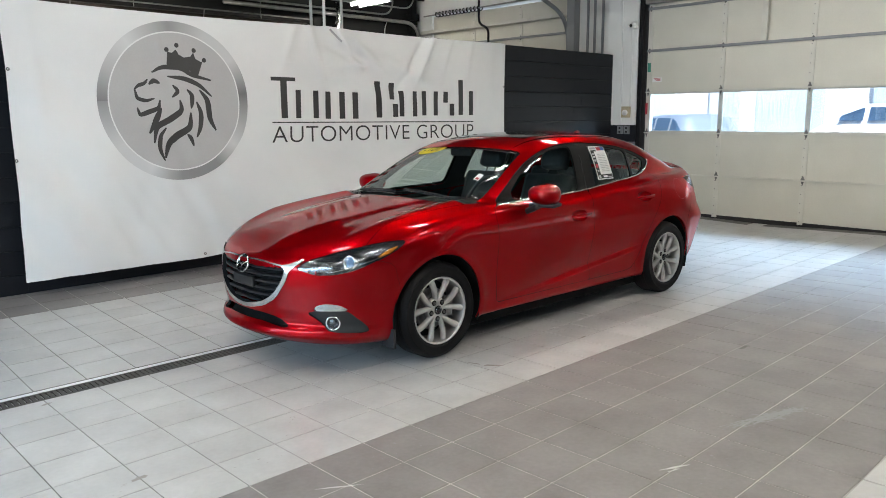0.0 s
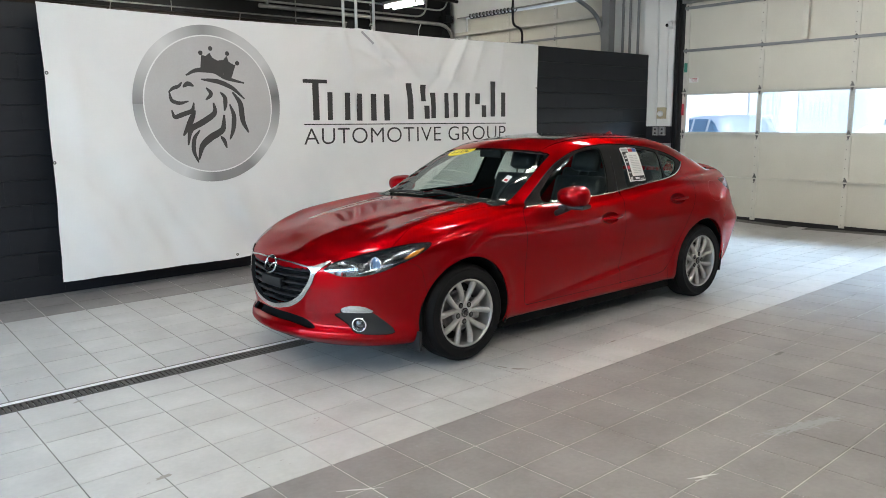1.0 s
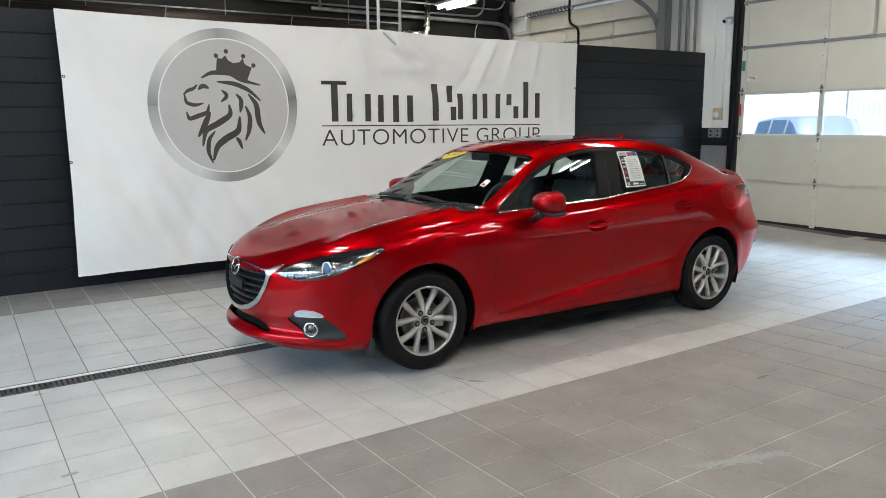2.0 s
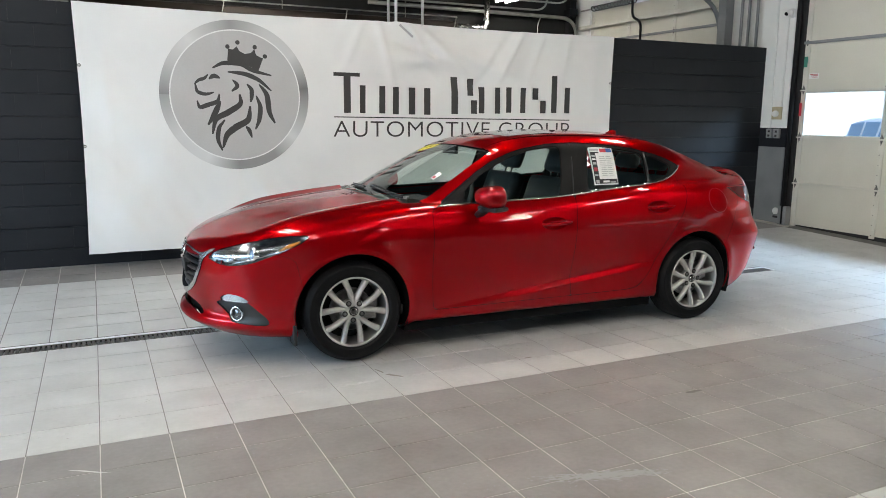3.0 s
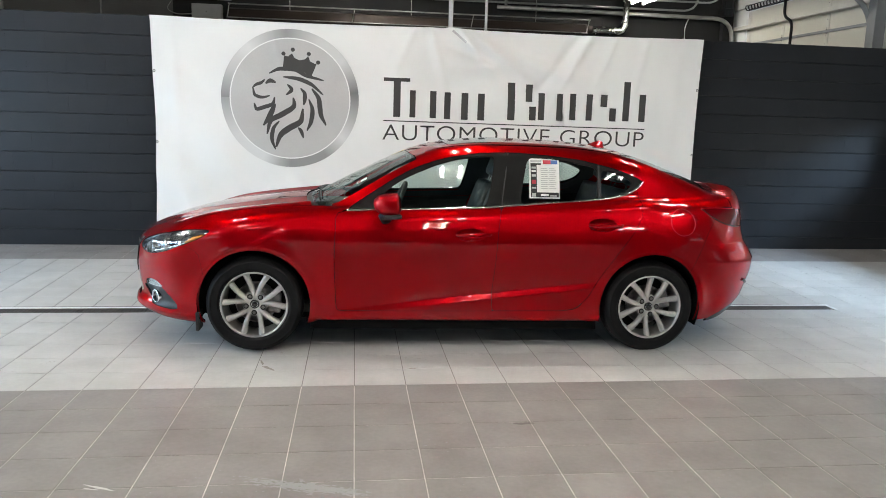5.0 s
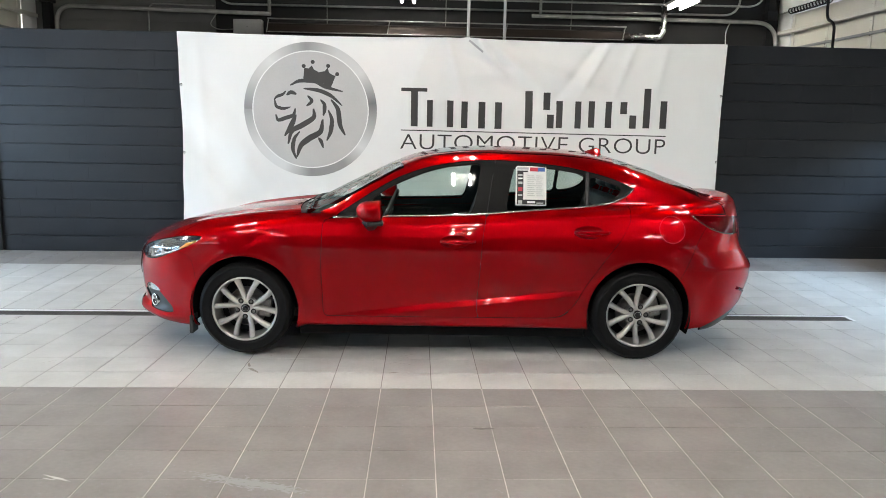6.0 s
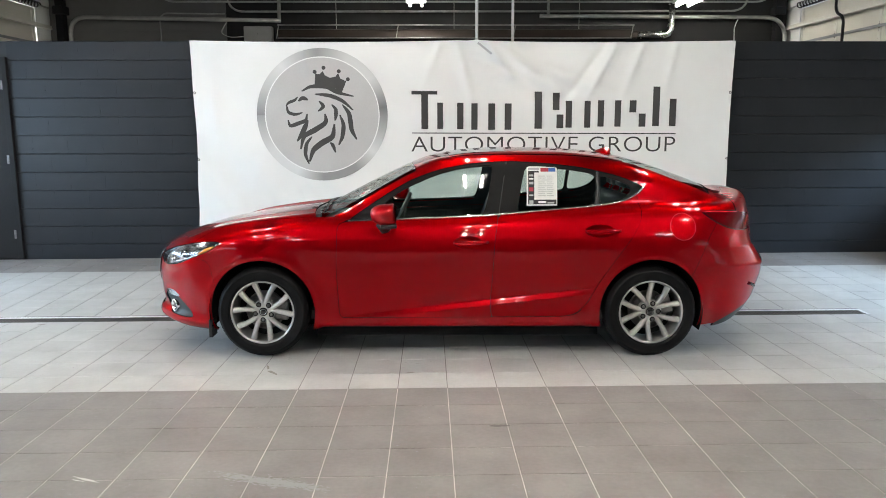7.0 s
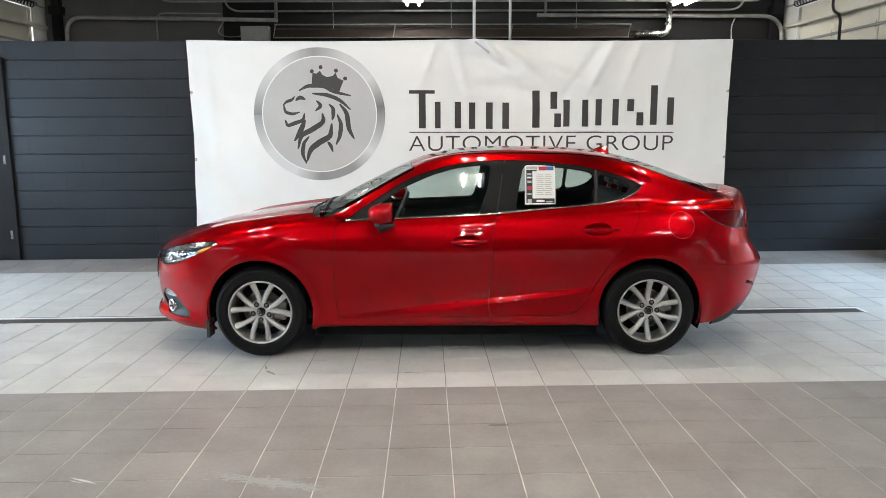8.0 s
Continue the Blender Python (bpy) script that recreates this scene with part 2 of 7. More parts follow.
def thing(name, label, category, m=None, group="", kind=""):
    ob = new(name)
    if m is not None:
        ob.matrix_basis = m
    return tagged(ob, label, category, group, kind)


def box(bm, x0, x1, y0, y1, z0, z1, bevel=0.0):
    r = bmesh.ops.create_cube(bm, size=1.0)
    for v in r["verts"]:
        v.co = Vector(((x0 + x1) / 2 + v.co.x * (x1 - x0), (y0 + y1) / 2 + v.co.y * (y1 - y0), (z0 + z1) / 2 + v.co.z * (z1 - z0)))
    if bevel:
        es = {e for v in r["verts"] for e in v.link_edges}
        bmesh.ops.bevel(bm, geom=list(es), offset=bevel, segments=2, affect="EDGES", profile=0.6)
    return bm


def boxes(*args, bevel=0.0):
    bm = bmesh.new()
    for a in args:
        box(bm, *a, bevel=bevel)
    return bm


def tube_path(pts, radius, sides=10, closed=False, caps=True):
    """A round bar along a line of points, as a bmesh."""
    bm = bmesh.new()
    pts = [Vector(q) for q in pts]
    rings = []
    prev = None
    for i, q in enumerate(pts):
        a = pts[(i - 1) % len(pts)] if (i > 0 or closed) else q
        b = pts[(i + 1) % len(pts)] if (i < len(pts) - 1 or closed) else q
        d = (b - a).normalized()
        up = prev if prev is not None else (Vector((0, 0, 1)) if abs(d.z) < 0.9 else Vector((1, 0, 0)))
        s = d.cross(up).normalized()
        up = s.cross(d).normalized()
        prev = up
        r = radius(i / max(len(pts) - 1, 1)) if callable(radius) else radius
        rings.append([bm.verts.new(q + r * (math.cos(k * math.tau / sides) * s + math.sin(k * math.tau / sides) * up)) for k in range(sides)])
    n = len(rings)
    for i in range(n if closed else n - 1):
        for k in range(sides):
            bm.faces.new((rings[i][k], rings[i][(k + 1) % sides], rings[(i + 1) % n][(k + 1) % sides], rings[(i + 1) % n][k]))
    if caps and not closed:
        bm.faces.new(rings[0][::-1])
        bm.faces.new(rings[-1])
    bmesh.ops.recalc_face_normals(bm, faces=bm.faces)
    return bm


def bend(points, radius, steps=6):
    """A polyline with its corners rounded."""
    pts = [Vector(q) for q in points]
    out = [pts[0]]
    for a, b, c in zip(pts, pts[1:], pts[2:]):
        d0, d1 = (a - b), (c - b)
        r = min(radius, d0.length * 0.45, d1.length * 0.45)
        s, e = b + d0.normalized() * r, b + d1.normalized() * r
        for k in range(steps + 1):
            t = k / steps
            out.append(s * (1 - t) ** 2 + b * 2 * t * (1 - t) + e * t * t)
    out.append(pts[-1])
    return out


def lathe(profile, sides=48, axis="y"):
    """Turns (radius, along) pairs round an axis."""
    bm = bmesh.new()
    rings = []
    for r, h in profile:
        ring = []
        for k in range(sides):
            c, s = math.cos(k * math.tau / sides), math.sin(k * math.tau / sides)
            ring.append(bm.verts.new((r * c, h, r * s) if axis == "y" else (r * c, r * s, h)))
        rings.append(ring)
    for a, b in zip(rings, rings[1:]):
        for k in range(sides):
            bm.faces.new((a[k], a[(k + 1) % sides], b[(k + 1) % sides], b[k]))
    bmesh.ops.recalc_face_normals(bm, faces=bm.faces)
    return bm


def spline(points):
    """A smooth curve y(x) through control points, flat beyond its ends."""
    xs, ys = np.array(points, float).T
    h = np.diff(xs)
    d = np.diff(ys) / h
    m = np.empty(len(xs))
    m[0], m[-1] = d[0], d[-1]
    m[1:-1] = np.where(d[:-1] * d[1:] > 0, 2 * d[:-1] * d[1:] / (d[:-1] + d[1:] + 1e-12), (d[:-1] + d[1:]) * 0.25)

    def f(x):
        x = np.clip(np.asarray(x, float), xs[0], xs[-1])
        i = np.clip(np.searchsorted(xs, x) - 1, 0, len(h) - 1)
        t = (x - xs[i]) / h[i]
        t2, t3 = t * t, t * t * t
        return ((2 * t3 - 3 * t2 + 1) * ys[i] + (t3 - 2 * t2 + t) * h[i] * m[i] + (-2 * t3 + 3 * t2) * ys[i + 1] + (t3 - t2) * h[i] * m[i + 1])
    return f

# ======== large structure ========
def slab_strip(bm, y0, y1, dz=-0.0022, x0=XWEST, x1=XE, steps=1):
    for k in range(steps):
        a, b = y0 + (y1 - y0) * k / steps, y0 + (y1 - y0) * (k + 1) / steps
        q = [(x0, a), (x1, a), (x1, b), (x0, b)]
        bm.faces.new([bm.verts.new((x, y, fz(x, y) + dz)) for x, y in q])


floor = thing("floor", "tiled showroom bay floor of pale and taupe porcelain sloping to a drain", "floor", kind="structure")
bm = bmesh.new()
slab_strip(bm, YF, YB)
slab_strip(bm, YS, YW)
part("dark_field_bed", bm, M["grout_light"], floor)
bm = bmesh.new()
slab_strip(bm, YSOUTH, YF)
slab_strip(bm, YB, 4.706)
slab_strip(bm, 4.905, YS)
part("light_field_bed", bm, M["grout_dark"], floor)
bm = bmesh.new()
slab_strip(bm, YW - 0.01, YBACK, -0.004)
part("back_bay_floor", bm, M["greywall"], floor, "plain grey concrete floor behind the partition")

# ceiling: deck and beams in one mesh
bm = bmesh.new()
box(bm, XWEST - 0.3, XE + 0.3, YSOUTH - 0.3, YBACK + 0.3, ZC, ZC + 0.2)
for k in range(14):
    y = YSOUTH + 0.6 + k * 1.42
    box(bm, XWEST, XE, y - 0.06, y + 0.06, ZC - 0.20, ZC - 0.01)
for k in range(40):
    x = XWEST + 0.2 + k * 0.33
    box(bm, x - 0.04, x + 0.04, YSOUTH, YBACK, ZC - 0.035, ZC - 0.001)
tagged(part("ceiling", bm, M["deck"]), "black-painted metal roof deck with beams", "ceiling", kind="structure")

# outer walls
def wall_with_holes(name, label, material, horizontal, at, thick, a0, a1, z0, z1, holes):
    """A wall along x (horizontal) or y with rectangular openings (a, b, low, high)."""
    bm = bmesh.new()
    cuts = sorted({a0, a1, *[h[0] for h in holes], *[h[1] for h in holes]})
    for a, b in zip(cuts, cuts[1:]):
        inside = [h for h in holes if h[0] <= a and b <= h[1]]
        spans = [(z0, z1)]
        for h in inside:
            spans = [s for lo, hi in spans for s in ((lo, min(hi, h[2])), (max(lo, h[3]), hi)) if s[1] - s[0] > 1e-6]
        for lo, hi in spans:
            if horizontal:
                box(bm, a, b, at, at + thick, lo, hi)
            else:
                box(bm, at, at + thick, a, b, lo, hi)
    ob = part(name, bm, material)
    return tagged(ob, label, "wall", kind="structure")


wall_with_holes("wall_east", "white-painted outer wall round the overhead doors", M["white_wall"], False, XE + 0.05, 0.25, 1.0, YBACK, -0.3, ZC,
                [(1.70, 6.84, -0.3, 3.75), (8.30, 11.9, -0.3, 3.62)])
wall_with_holes("wall_west", "white-painted outer wall round the overhead doors", M["white_wall"], False, XWEST - 0.30, 0.25, 0.8, YBACK, -0.3, ZC,
                [(1.2, 6.8, -0.3, 3.75), (8.30, 11.9, -0.3, 3.62)])
wall_with_holes("wall_east_front", "dark-painted outer wall of the front bay", M["greywall"], False, XE + 0.05, 0.25, YSOUTH, 1.0, -0.3, ZC, [(-5.8, -1.0, -0.3, 3.75)])
wall_with_holes("wall_west_front", "dark-painted outer wall of the front bay", M["greywall"], False, XWEST - 0.30, 0.25, YSOUTH, 0.8, -0.3, ZC, [(-5.8, -1.0, -0.3, 3.75)])
wall_with_holes("wall_south", "dark-painted front wall of the front bay", M["darkwall"], True, YSOUTH - 0.25, 0.25, XWEST - 0.3, XE + 0.3, -0.3, ZC, [])
bm = boxes((XWEST - 0.05, 0.62, YBACK, YBACK + 0.2, -0.3, ZC))
for k in range(18):
    box(bm, XWEST - 0.05, 0.62, YBACK - 0.012, YBACK, 0.02 + k * 0.203, 0.214 + k * 0.203)
tagged(part("wall_back_grey", bm, M["greywall"]), "grey-painted block wall behind the partition", "wall", kind="structure")
tagged(part("wall_back_dark", boxes((0.62, XE + 0.05, YBACK, YBACK + 0.2, -0.3, ZC)), M["darkwall"]), "dark-painted rear wall", "wall", kind="structure")

# pilaster beside the overhead door
pil = thing("pilaster", "white and grey painted pilaster beside the overhead door", "pilaster", kind="structure")
part("upper", boxes((10.585, XE + 0.05, 6.93, YW + 0.10, 1.40, ZC), bevel=0.006), M["white_wall"], pil)
part("band", boxes((10.585, XE + 0.05, 6.935, YW + 0.02, 1.13, 1.40), bevel=0.004), M["block"], pil, "black-painted band")
part("base", boxes((10.585, XE + 0.05, 6.932, YW + 0.02, -0.05, 1.13), bevel=0.006), M["grey_steel"], pil, "grey-painted lower half")


# overhead doors
def overhead_door(name, x, y0, y1, z0, top, inward, rows, stiles, window_row, label, extra=True):
    """A sectional door in the plane x; inward is +1 or -1, the way to the room."""
    d = thing(name, label, "overhead door", kind="structure")
    t = 0.045
    xa, xb = (x, x + t) if inward < 0 else (x - t, x)
    face = xa if inward < 0 else xb
    zs = [z0 + (top - z0) * k / rows for k in range(rows + 1)]
    for k in range(rows):
        lo, hi = zs[k] + (0.0 if k else 0.02), zs[k + 1] - 0.006
        if k == window_row:
            bm = boxes((xa, xb, y0, y1, lo, lo + 0.035), (xa, xb, y0, y1, hi - 0.03, hi))
            for s in (y0, *stiles, y1):
                box(bm, xa + 0.001, xb - 0.001, max(s - 0.035, y0), min(s + 0.035, y1), lo + 0.034, hi - 0.029)
            part("window_frame", bm, M["cream_stile"], d)
            edges = [y0, *stiles, y1]
            for a, b in zip(edges, edges[1:]):
                p = part("pane", boxes((x - 0.003, x + 0.003, a + 0.03, b - 0.03, lo + 0.03, hi - 0.026)), M["pane"], d)
                p.visible_shadow = False
        else:
            bm = boxes((xa, xb, y0, y1, lo, hi), bevel=0.004)
            for s in (0.33, 0.66):
                zz = lo + (hi - lo) * s
                box(bm, face - 0.0015, face + 0.0015, y0 + 0.02, y1 - 0.02, zz - 0.003, zz + 0.003)
            part("panel", bm, M["cream"], d)
    s0 = face - 0.012 if inward < 0 else face
    for s in stiles:
        for k in range(rows):
            if k != window_row:
                part("stile", boxes((s0, s0 + 0.012, s - 0.038, s + 0.038, zs[k] + 0.02, zs[k + 1] - 0.02), bevel=0.003), M["cream_stile"], d)
    for s, w in ((y0 + 0.05, 0.045), (y1 - 0.05, 0.045)):
        part("end_stile", boxes((s0, s0 + 0.012, s - w, s + w, z0 + 0.02, top - 0.02), bevel=0.003), M["cream_stile"], d)
    for k in range(1, rows):
        for s in (y0 + 0.05, *stiles, y1 - 0.05):
            bm = bmesh.new()
            xh = s0 - 0.006 if inward < 0 else s0 + 0.018
            big = 0.075 if k <= window_row + 1 else 0.045
            pts = [(0, big), (0.030, 0.012), (0.018, -0.02), (0, -big), (-0.018, -0.02), (-0.030, 0.012)]
            a = [bm.verts.new((xh, s + q, zs[k] + r)) for q, r in pts]
            b = [bm.verts.new((xh + 0.010 * inward, s + q * 0.6, zs[k] + r * 0.6)) for q, r in pts]
            bm.faces.new(a)
            bm.faces.new(b[::-1])
            for i in range(6):
                bm.faces.new((a[i], a[(i + 1) % 6], b[(i + 1) % 6], b[i]))
            bmesh.ops.recalc_face_normals(bm, faces=bm.faces)
            part("hinge", bm, M["hinge"], d)
    for k in range(1, rows):
        hh = 0.019 if k > window_row + 1 else 0.009
        r = boxes((s0 - 0.03, s0, y0, y1, zs[k] - hh, zs[k] + hh)) if inward < 0 else boxes((s0 + 0.012, s0 + 0.042, y0, y1, zs[k] - hh, zs[k] + hh))
        part("strut" if k > window_row + 1 else "meeting_rail", r, M["grey_steel"] if k > window_row + 1 else M["cream_stile"], d)
    # bolts along the stiles
    bm = bmesh.new()
    for s in stiles:
        for k in range(rows):
            if k != window_row:
                for e in (0.10, 0.30, 0.50, 0.70, 0.90):
                    zz = zs[k] + (zs[k + 1] - zs[k]) * e
                    xf = s0 if inward < 0 else s0 + 0.012
                    box(bm, xf - 0.003, xf + 0.003, s + 0.008, s + 0.018, zz - 0.005, zz + 0.005)
    part("stile_bolts", bm, M["hinge"], d)
    part("bottom_seal", boxes((xa - 0.004, xb + 0.004, y0, y1, z0 - 0.03, z0 + 0.05)), M["rubber"], d)
    return d


Z_DOOR = fz(XE, 4.5) + 0.01
od = overhead_door("door_1", XE, 1.72, 6.80, Z_DOOR, Z_DOOR + 3.84, -1, 6, [5.53, 4.26, 2.99], 2, "cream sectional overhead door with a glazed row and steel hinges")
overhead_door("door_2", XWEST, 1.24, 6.76, Z_DOOR - 0.05, Z_DOOR + 3.79, 1, 6, [5.4, 4.0, 2.6], 2, "cream sectional overhead door with a glazed row")
overhead_door("door_3", XE + 0.06, 8.34, 11.86, 0.0, 3.58, -1, 6, [9.5, 10.7], 2, "cream sectional overhead door of the rear bay")
overhead_door("door_4", XWEST - 0.06, 8.34, 11.86, 0.0, 3.58, 1, 6, [9.5, 10.7], 2, "cream sectional overhead door of the rear bay")

overhead_door("door_6", XE + 0.06, -5.76, -1.04, Z_DOOR, Z_DOOR + 3.79, -1, 6, [-4.6, -3.4, -2.2], 2, "cream sectional overhead door of the front bay")
overhead_door("door_7", XWEST - 0.06, -5.76, -1.04, Z_DOOR, Z_DOOR + 3.79, 1, 6, [-4.6, -3.4, -2.2], 2, "cream sectional overhead door of the front bay")

# partition of black blocks: core, with the courses laid on it at the end of the file
tagged(part("wall_north", boxes((XWEST - 0.04, 10.655, YW + 0.010, YW + 0.185, -0.15, ZT - 0.004)), M["mortar"]),
       "black-painted concrete block partition ending below the ceiling", "wall", kind="structure")

# man door in the partition
dr = thing("door_5", "black-painted steel door set in the block partition", "door", kind="structure")
part("leaf", boxes((-1.60, -0.66, YW - 0.030, YW + 0.009, 0.03, 2.30), bevel=0.004), M["black_steel"], dr)
part("jamb", boxes((-0.66, -0.60, YW - 0.045, YW + 0.009, 0.02, 2.36), bevel=0.004), M["black_steel"], dr)
part("head", boxes((-1.66, -0.66, YW - 0.045, YW + 0.009, 2.30, 2.36), bevel=0.004), M["black_steel"], dr)
for z in (0.32, 1.20, 2.05):
    part("hinge", boxes((-0.682, -0.655, YW - 0.052, YW - 0.030, z - 0.05, z + 0.05), bevel=0.003), M["hinge"], dr)

# ======== outside, seen through the glazed rows ========
tagged(part("ground", boxes((XE + 0.3, 60, -40, 40, -0.35, -0.05)), M["asphalt"]), "grey asphalt yard outside", "ground", kind="structure")
tagged(part("ground_west", boxes((-60, XWEST - 0.3, -40, 40, -0.35, -0.05)), M["asphalt"]), "grey asphalt yard outside", "ground", kind="structure")
bld = thing("neighbour_building", "pale metal-clad building with blue-grey pilasters across the yard", "building")
bm = boxes((30, 40, -18, 34, -0.05, 9))
part("wall", bm, M["facade"], bld)
for y in (1.5, 8.0, 14.2, 20.5, 27.0):
    part("pilaster", boxes((29.7, 30, y, y + 1.3, -0.05, 9)), M["facade_blue"], bld)
for y in (3.8, 11.0, 17.2):
    part("shutter", boxes((29.9, 30, y, y + 2.6, -0.05, 3.6)), M["facade_blue"], bld)

# ======== banner ========
BX0, BX1, BZ0, BZ1 = 1.560, 7.715, 0.165, 2.525


def banner_y(x, z):
    """The sheet's distance along y, with its folds."""
    y = 7.175 + 0.012 * (x - 4.6) / 3
    y -= 0.06 * max(0.0, (1.2 - z) / 1.2) ** 2 * max(0.0, (4.0 - x) / 2.4)
    for cx, cz, ang, wid, length, amp in ((4.95, 2.42, -52, 0.040, 0.45, 0.040), (5.25, 2.30, -38, 0.06, 0.5, 0.036), (5.75, 2.15, -20, 0.08, 0.6, 0.026), (5.00, 2.26, -14, 0.05, 0.28, -0.030), (5.05, 2.12, 4, 0.07, 0.40, 0.026),
                                          (6.25, 2.30, 62, 0.045, 0.45, 0.030), (6.02, 2.20, 55, 0.05, 0.5, -0.026), (5.45, 1.95, -8, 0.11, 0.6, -0.024),
                                          (6.60, 2.35, 70, 0.05, 0.4, 0.020), (4.60, 2.30, -75, 0.05, 0.5, 0.020), (7.0, 2.3, 78, 0.05, 0.5, 0.012), (4.3, 2.36, 66, 0.05, 0.4, 0.014), (4.2, 1.9, 80, 0.25, 0.9, 0.008),
                                          (2.1, 0.8, 60, 0.12, 0.8, 0.012), (2.6, 0.5, 75, 0.10, 0.6, -0.010), (3.3, 0.6, 100, 0.14, 0.7, 0.010),
                                          (2.85, 2.35, 100, 0.03, 0.35, 0.006), (7.4, 1.4, 88, 0.08, 1.1, 0.008), (1.8, 1.6, 92, 0.06, 0.9, 0.008)):
        c, s = math.cos(radians(ang)), math.sin(radians(ang))
        a, b = (x - cx) * c + (z - cz) * s, -(x - cx) * s + (z - cz) * c
        y -= 1.25 * amp * math.exp(-(b / wid) ** 2 - (a / length) ** 2)
    # long slanting creases, strongest low on the sheet and under the hanger
    low = max(0.0, min(1.0, (1.5 - z) / 0.9)) * max(0.15, min(1.0, (5.2 - x) / 2.0))
    high = math.exp(-((x - 5.3) / 1.3) ** 2) * max(0.0, min(1.0, (z - 1.7) / 0.5))
    p, r = x * 0.87 + z * 0.5, z * 0.87 - x * 0.5
    y += 0.034 * low * noise.noise(Vector((p * 3.2, r * 0.9, 1.3))) + 0.016 * low * noise.noise(Vector((p * 7.5, r * 1.8, 8.3)))
    y += 0.016 * high * noise.noise(Vector((p * 1.6, r * 5.5, 5.1)))
    drape = max(0.0, min(1.0, (4.9 - x) / 1.6)) * max(0.0, min(1.0, (2.45 - z) / 0.5))
    y += 0.045 * drape * noise.noise(Vector((p * 2.1 + z * 0.7, r * 0.55, 2.9)))
    return y + 0.010 * noise.noise(Vector((x * 1.3, z * 1.1, 3.7))) + 0.004 * noise.noise(Vector((x * 4.1, z * 2.3, 9.7)))


def banner_edge(x, z):
    """Sags the top and bottom hems and pulls the sides in."""
    s = (z - BZ0) / (BZ1 - BZ0)
    f = (x - BX0) / (BX1 - BX0)
    hang = -0.018 * abs(math.sin(math.pi * (f * 2.0 + 0.02))) + 0.012 * math.exp(-((x - 4.77) / 0.06) ** 2)
    return x + 0.02 * math.sin(s * math.pi) * (1 if f < 0.5 else -1) * abs(2 * f - 1) ** 4, z + hang * s ** 4 + (0.035 * f + 0.006 * math.sin(f * 19)) * (1 - s) ** 6


ban = thing("banner", "large white vinyl banner with dark lettering hung before the block wall", "banner")
NX, NZ = 240, 96
verts, faces = [], []
for back in (0, 1):
    for j in range(NZ + 1):
        for i in range(NX + 1):
            x, z = BX0 + (BX1 - BX0) * i / NX, BZ0 + (BZ1 - BZ0) * j / NZ
            ex, ez = banner_edge(x, z)
            verts.append((ex, banner_y(x, z) + 0.0015 * back, ez))
q = (NX + 1) * (NZ + 1)
for j in range(NZ):
    for i in range(NX):
        a = j * (NX + 1) + i
        faces.append((a, a + 1, a + NX + 2, a + NX + 1))
        faces.append((q + a + NX + 1, q + a + NX + 2, q + a + 1, q + a))
part("sheet", mesh_of("sheet", verts, faces, smooth=True), M["banner"], ban)


def on_banner(name, flat, material, label="", lift=0.003):
    """Lays a flat bmesh drawn in (x, z) on the sheet."""
    bmesh.ops.triangulate(flat, faces=flat.faces)
    for _ in range(5):
        es = [e for e in flat.edges if e.calc_length() > 0.045]
        if not es:
            break
        bmesh.ops.subdivide_edges(flat, edges=es, cuts=1)
        bmesh.ops.triangulate(flat, faces=[f for f in flat.faces if len(f.verts) > 3])
    for v in flat.verts:
        x, z = v.co.x, v.co.z
        v.co = Vector((x, banner_y(x, z) - lift - 0.0015, z))
    bmesh.ops.recalc_face_normals(flat, faces=flat.faces)
    for f in flat.faces:
        if f.normal.y > 0:
            f.normal_flip()
    return part(name, flat, material, ban, label, smooth=True)


def poly(bm, pts):
    return bm.faces.new([bm.verts.new((x, 0, z)) for x, z in pts])


def ring(bm, cx, cz, r0, r1, n=96):
    a = [bm.verts.new((cx + r0 * math.cos(k * math.tau / n), 0, cz + r0 * math.sin(k * math.tau / n))) for k in range(n)]
    b = [bm.verts.new((cx + r1 * math.cos(k * math.tau / n), 0, cz + r1 * math.sin(k * math.tau / n))) for k in range(n)]
    for k in range(n):
        bm.faces.new((a[k], a[(k + 1) % n], b[(k + 1) % n], b[k]))


RCX, RCZ = 3.018, 1.700
bm = bmesh.new()
poly(bm, [(RCX + 0.665 * math.cos(k * math.tau / 96), RCZ + 0.665 * math.sin(k * math.tau / 96)) for k in range(96)])
on_banner("emblem_disc", bm, M["print_grey"], "pale silver printed disc", 0.0025)
# brushed silver rim: shades run round it
rim = bpy.data.materials.new("printed_brushed_rim")
rim.use_nodes = True
n_, l_ = rim.node_tree.nodes, rim.node_tree.links
tc_, mp_, gr_, rp_ = n_.new("ShaderNodeTexCoord"), n_.new("ShaderNodeMapping"), n_.new("ShaderNodeTexGradient"), n_.new("ShaderNodeValToRGB")
mp_.inputs["Location"].default_value = (-RCX, -RCZ, 0)
sep_, com_ = n_.new("ShaderNodeSeparateXYZ"), n_.new("ShaderNodeCombineXYZ")
l_.new(tc_.outputs["Object"], sep_.inputs[0])
l_.new(sep_.outputs["X"], com_.inputs["X"])
l_.new(sep_.outputs["Z"], com_.inputs["Y"])
l_.new(com_.outputs[0], mp_.inputs["Vector"])
gr_.gradient_type = "RADIAL"
l_.new(mp_.outputs[0], gr_.inputs["Vector"])
l_.new(gr_.outputs["Fac"], rp_.inputs["Fac"])
el = rp_.color_ramp.elements
el[0].position, el[1].position = 0.0, 1.0
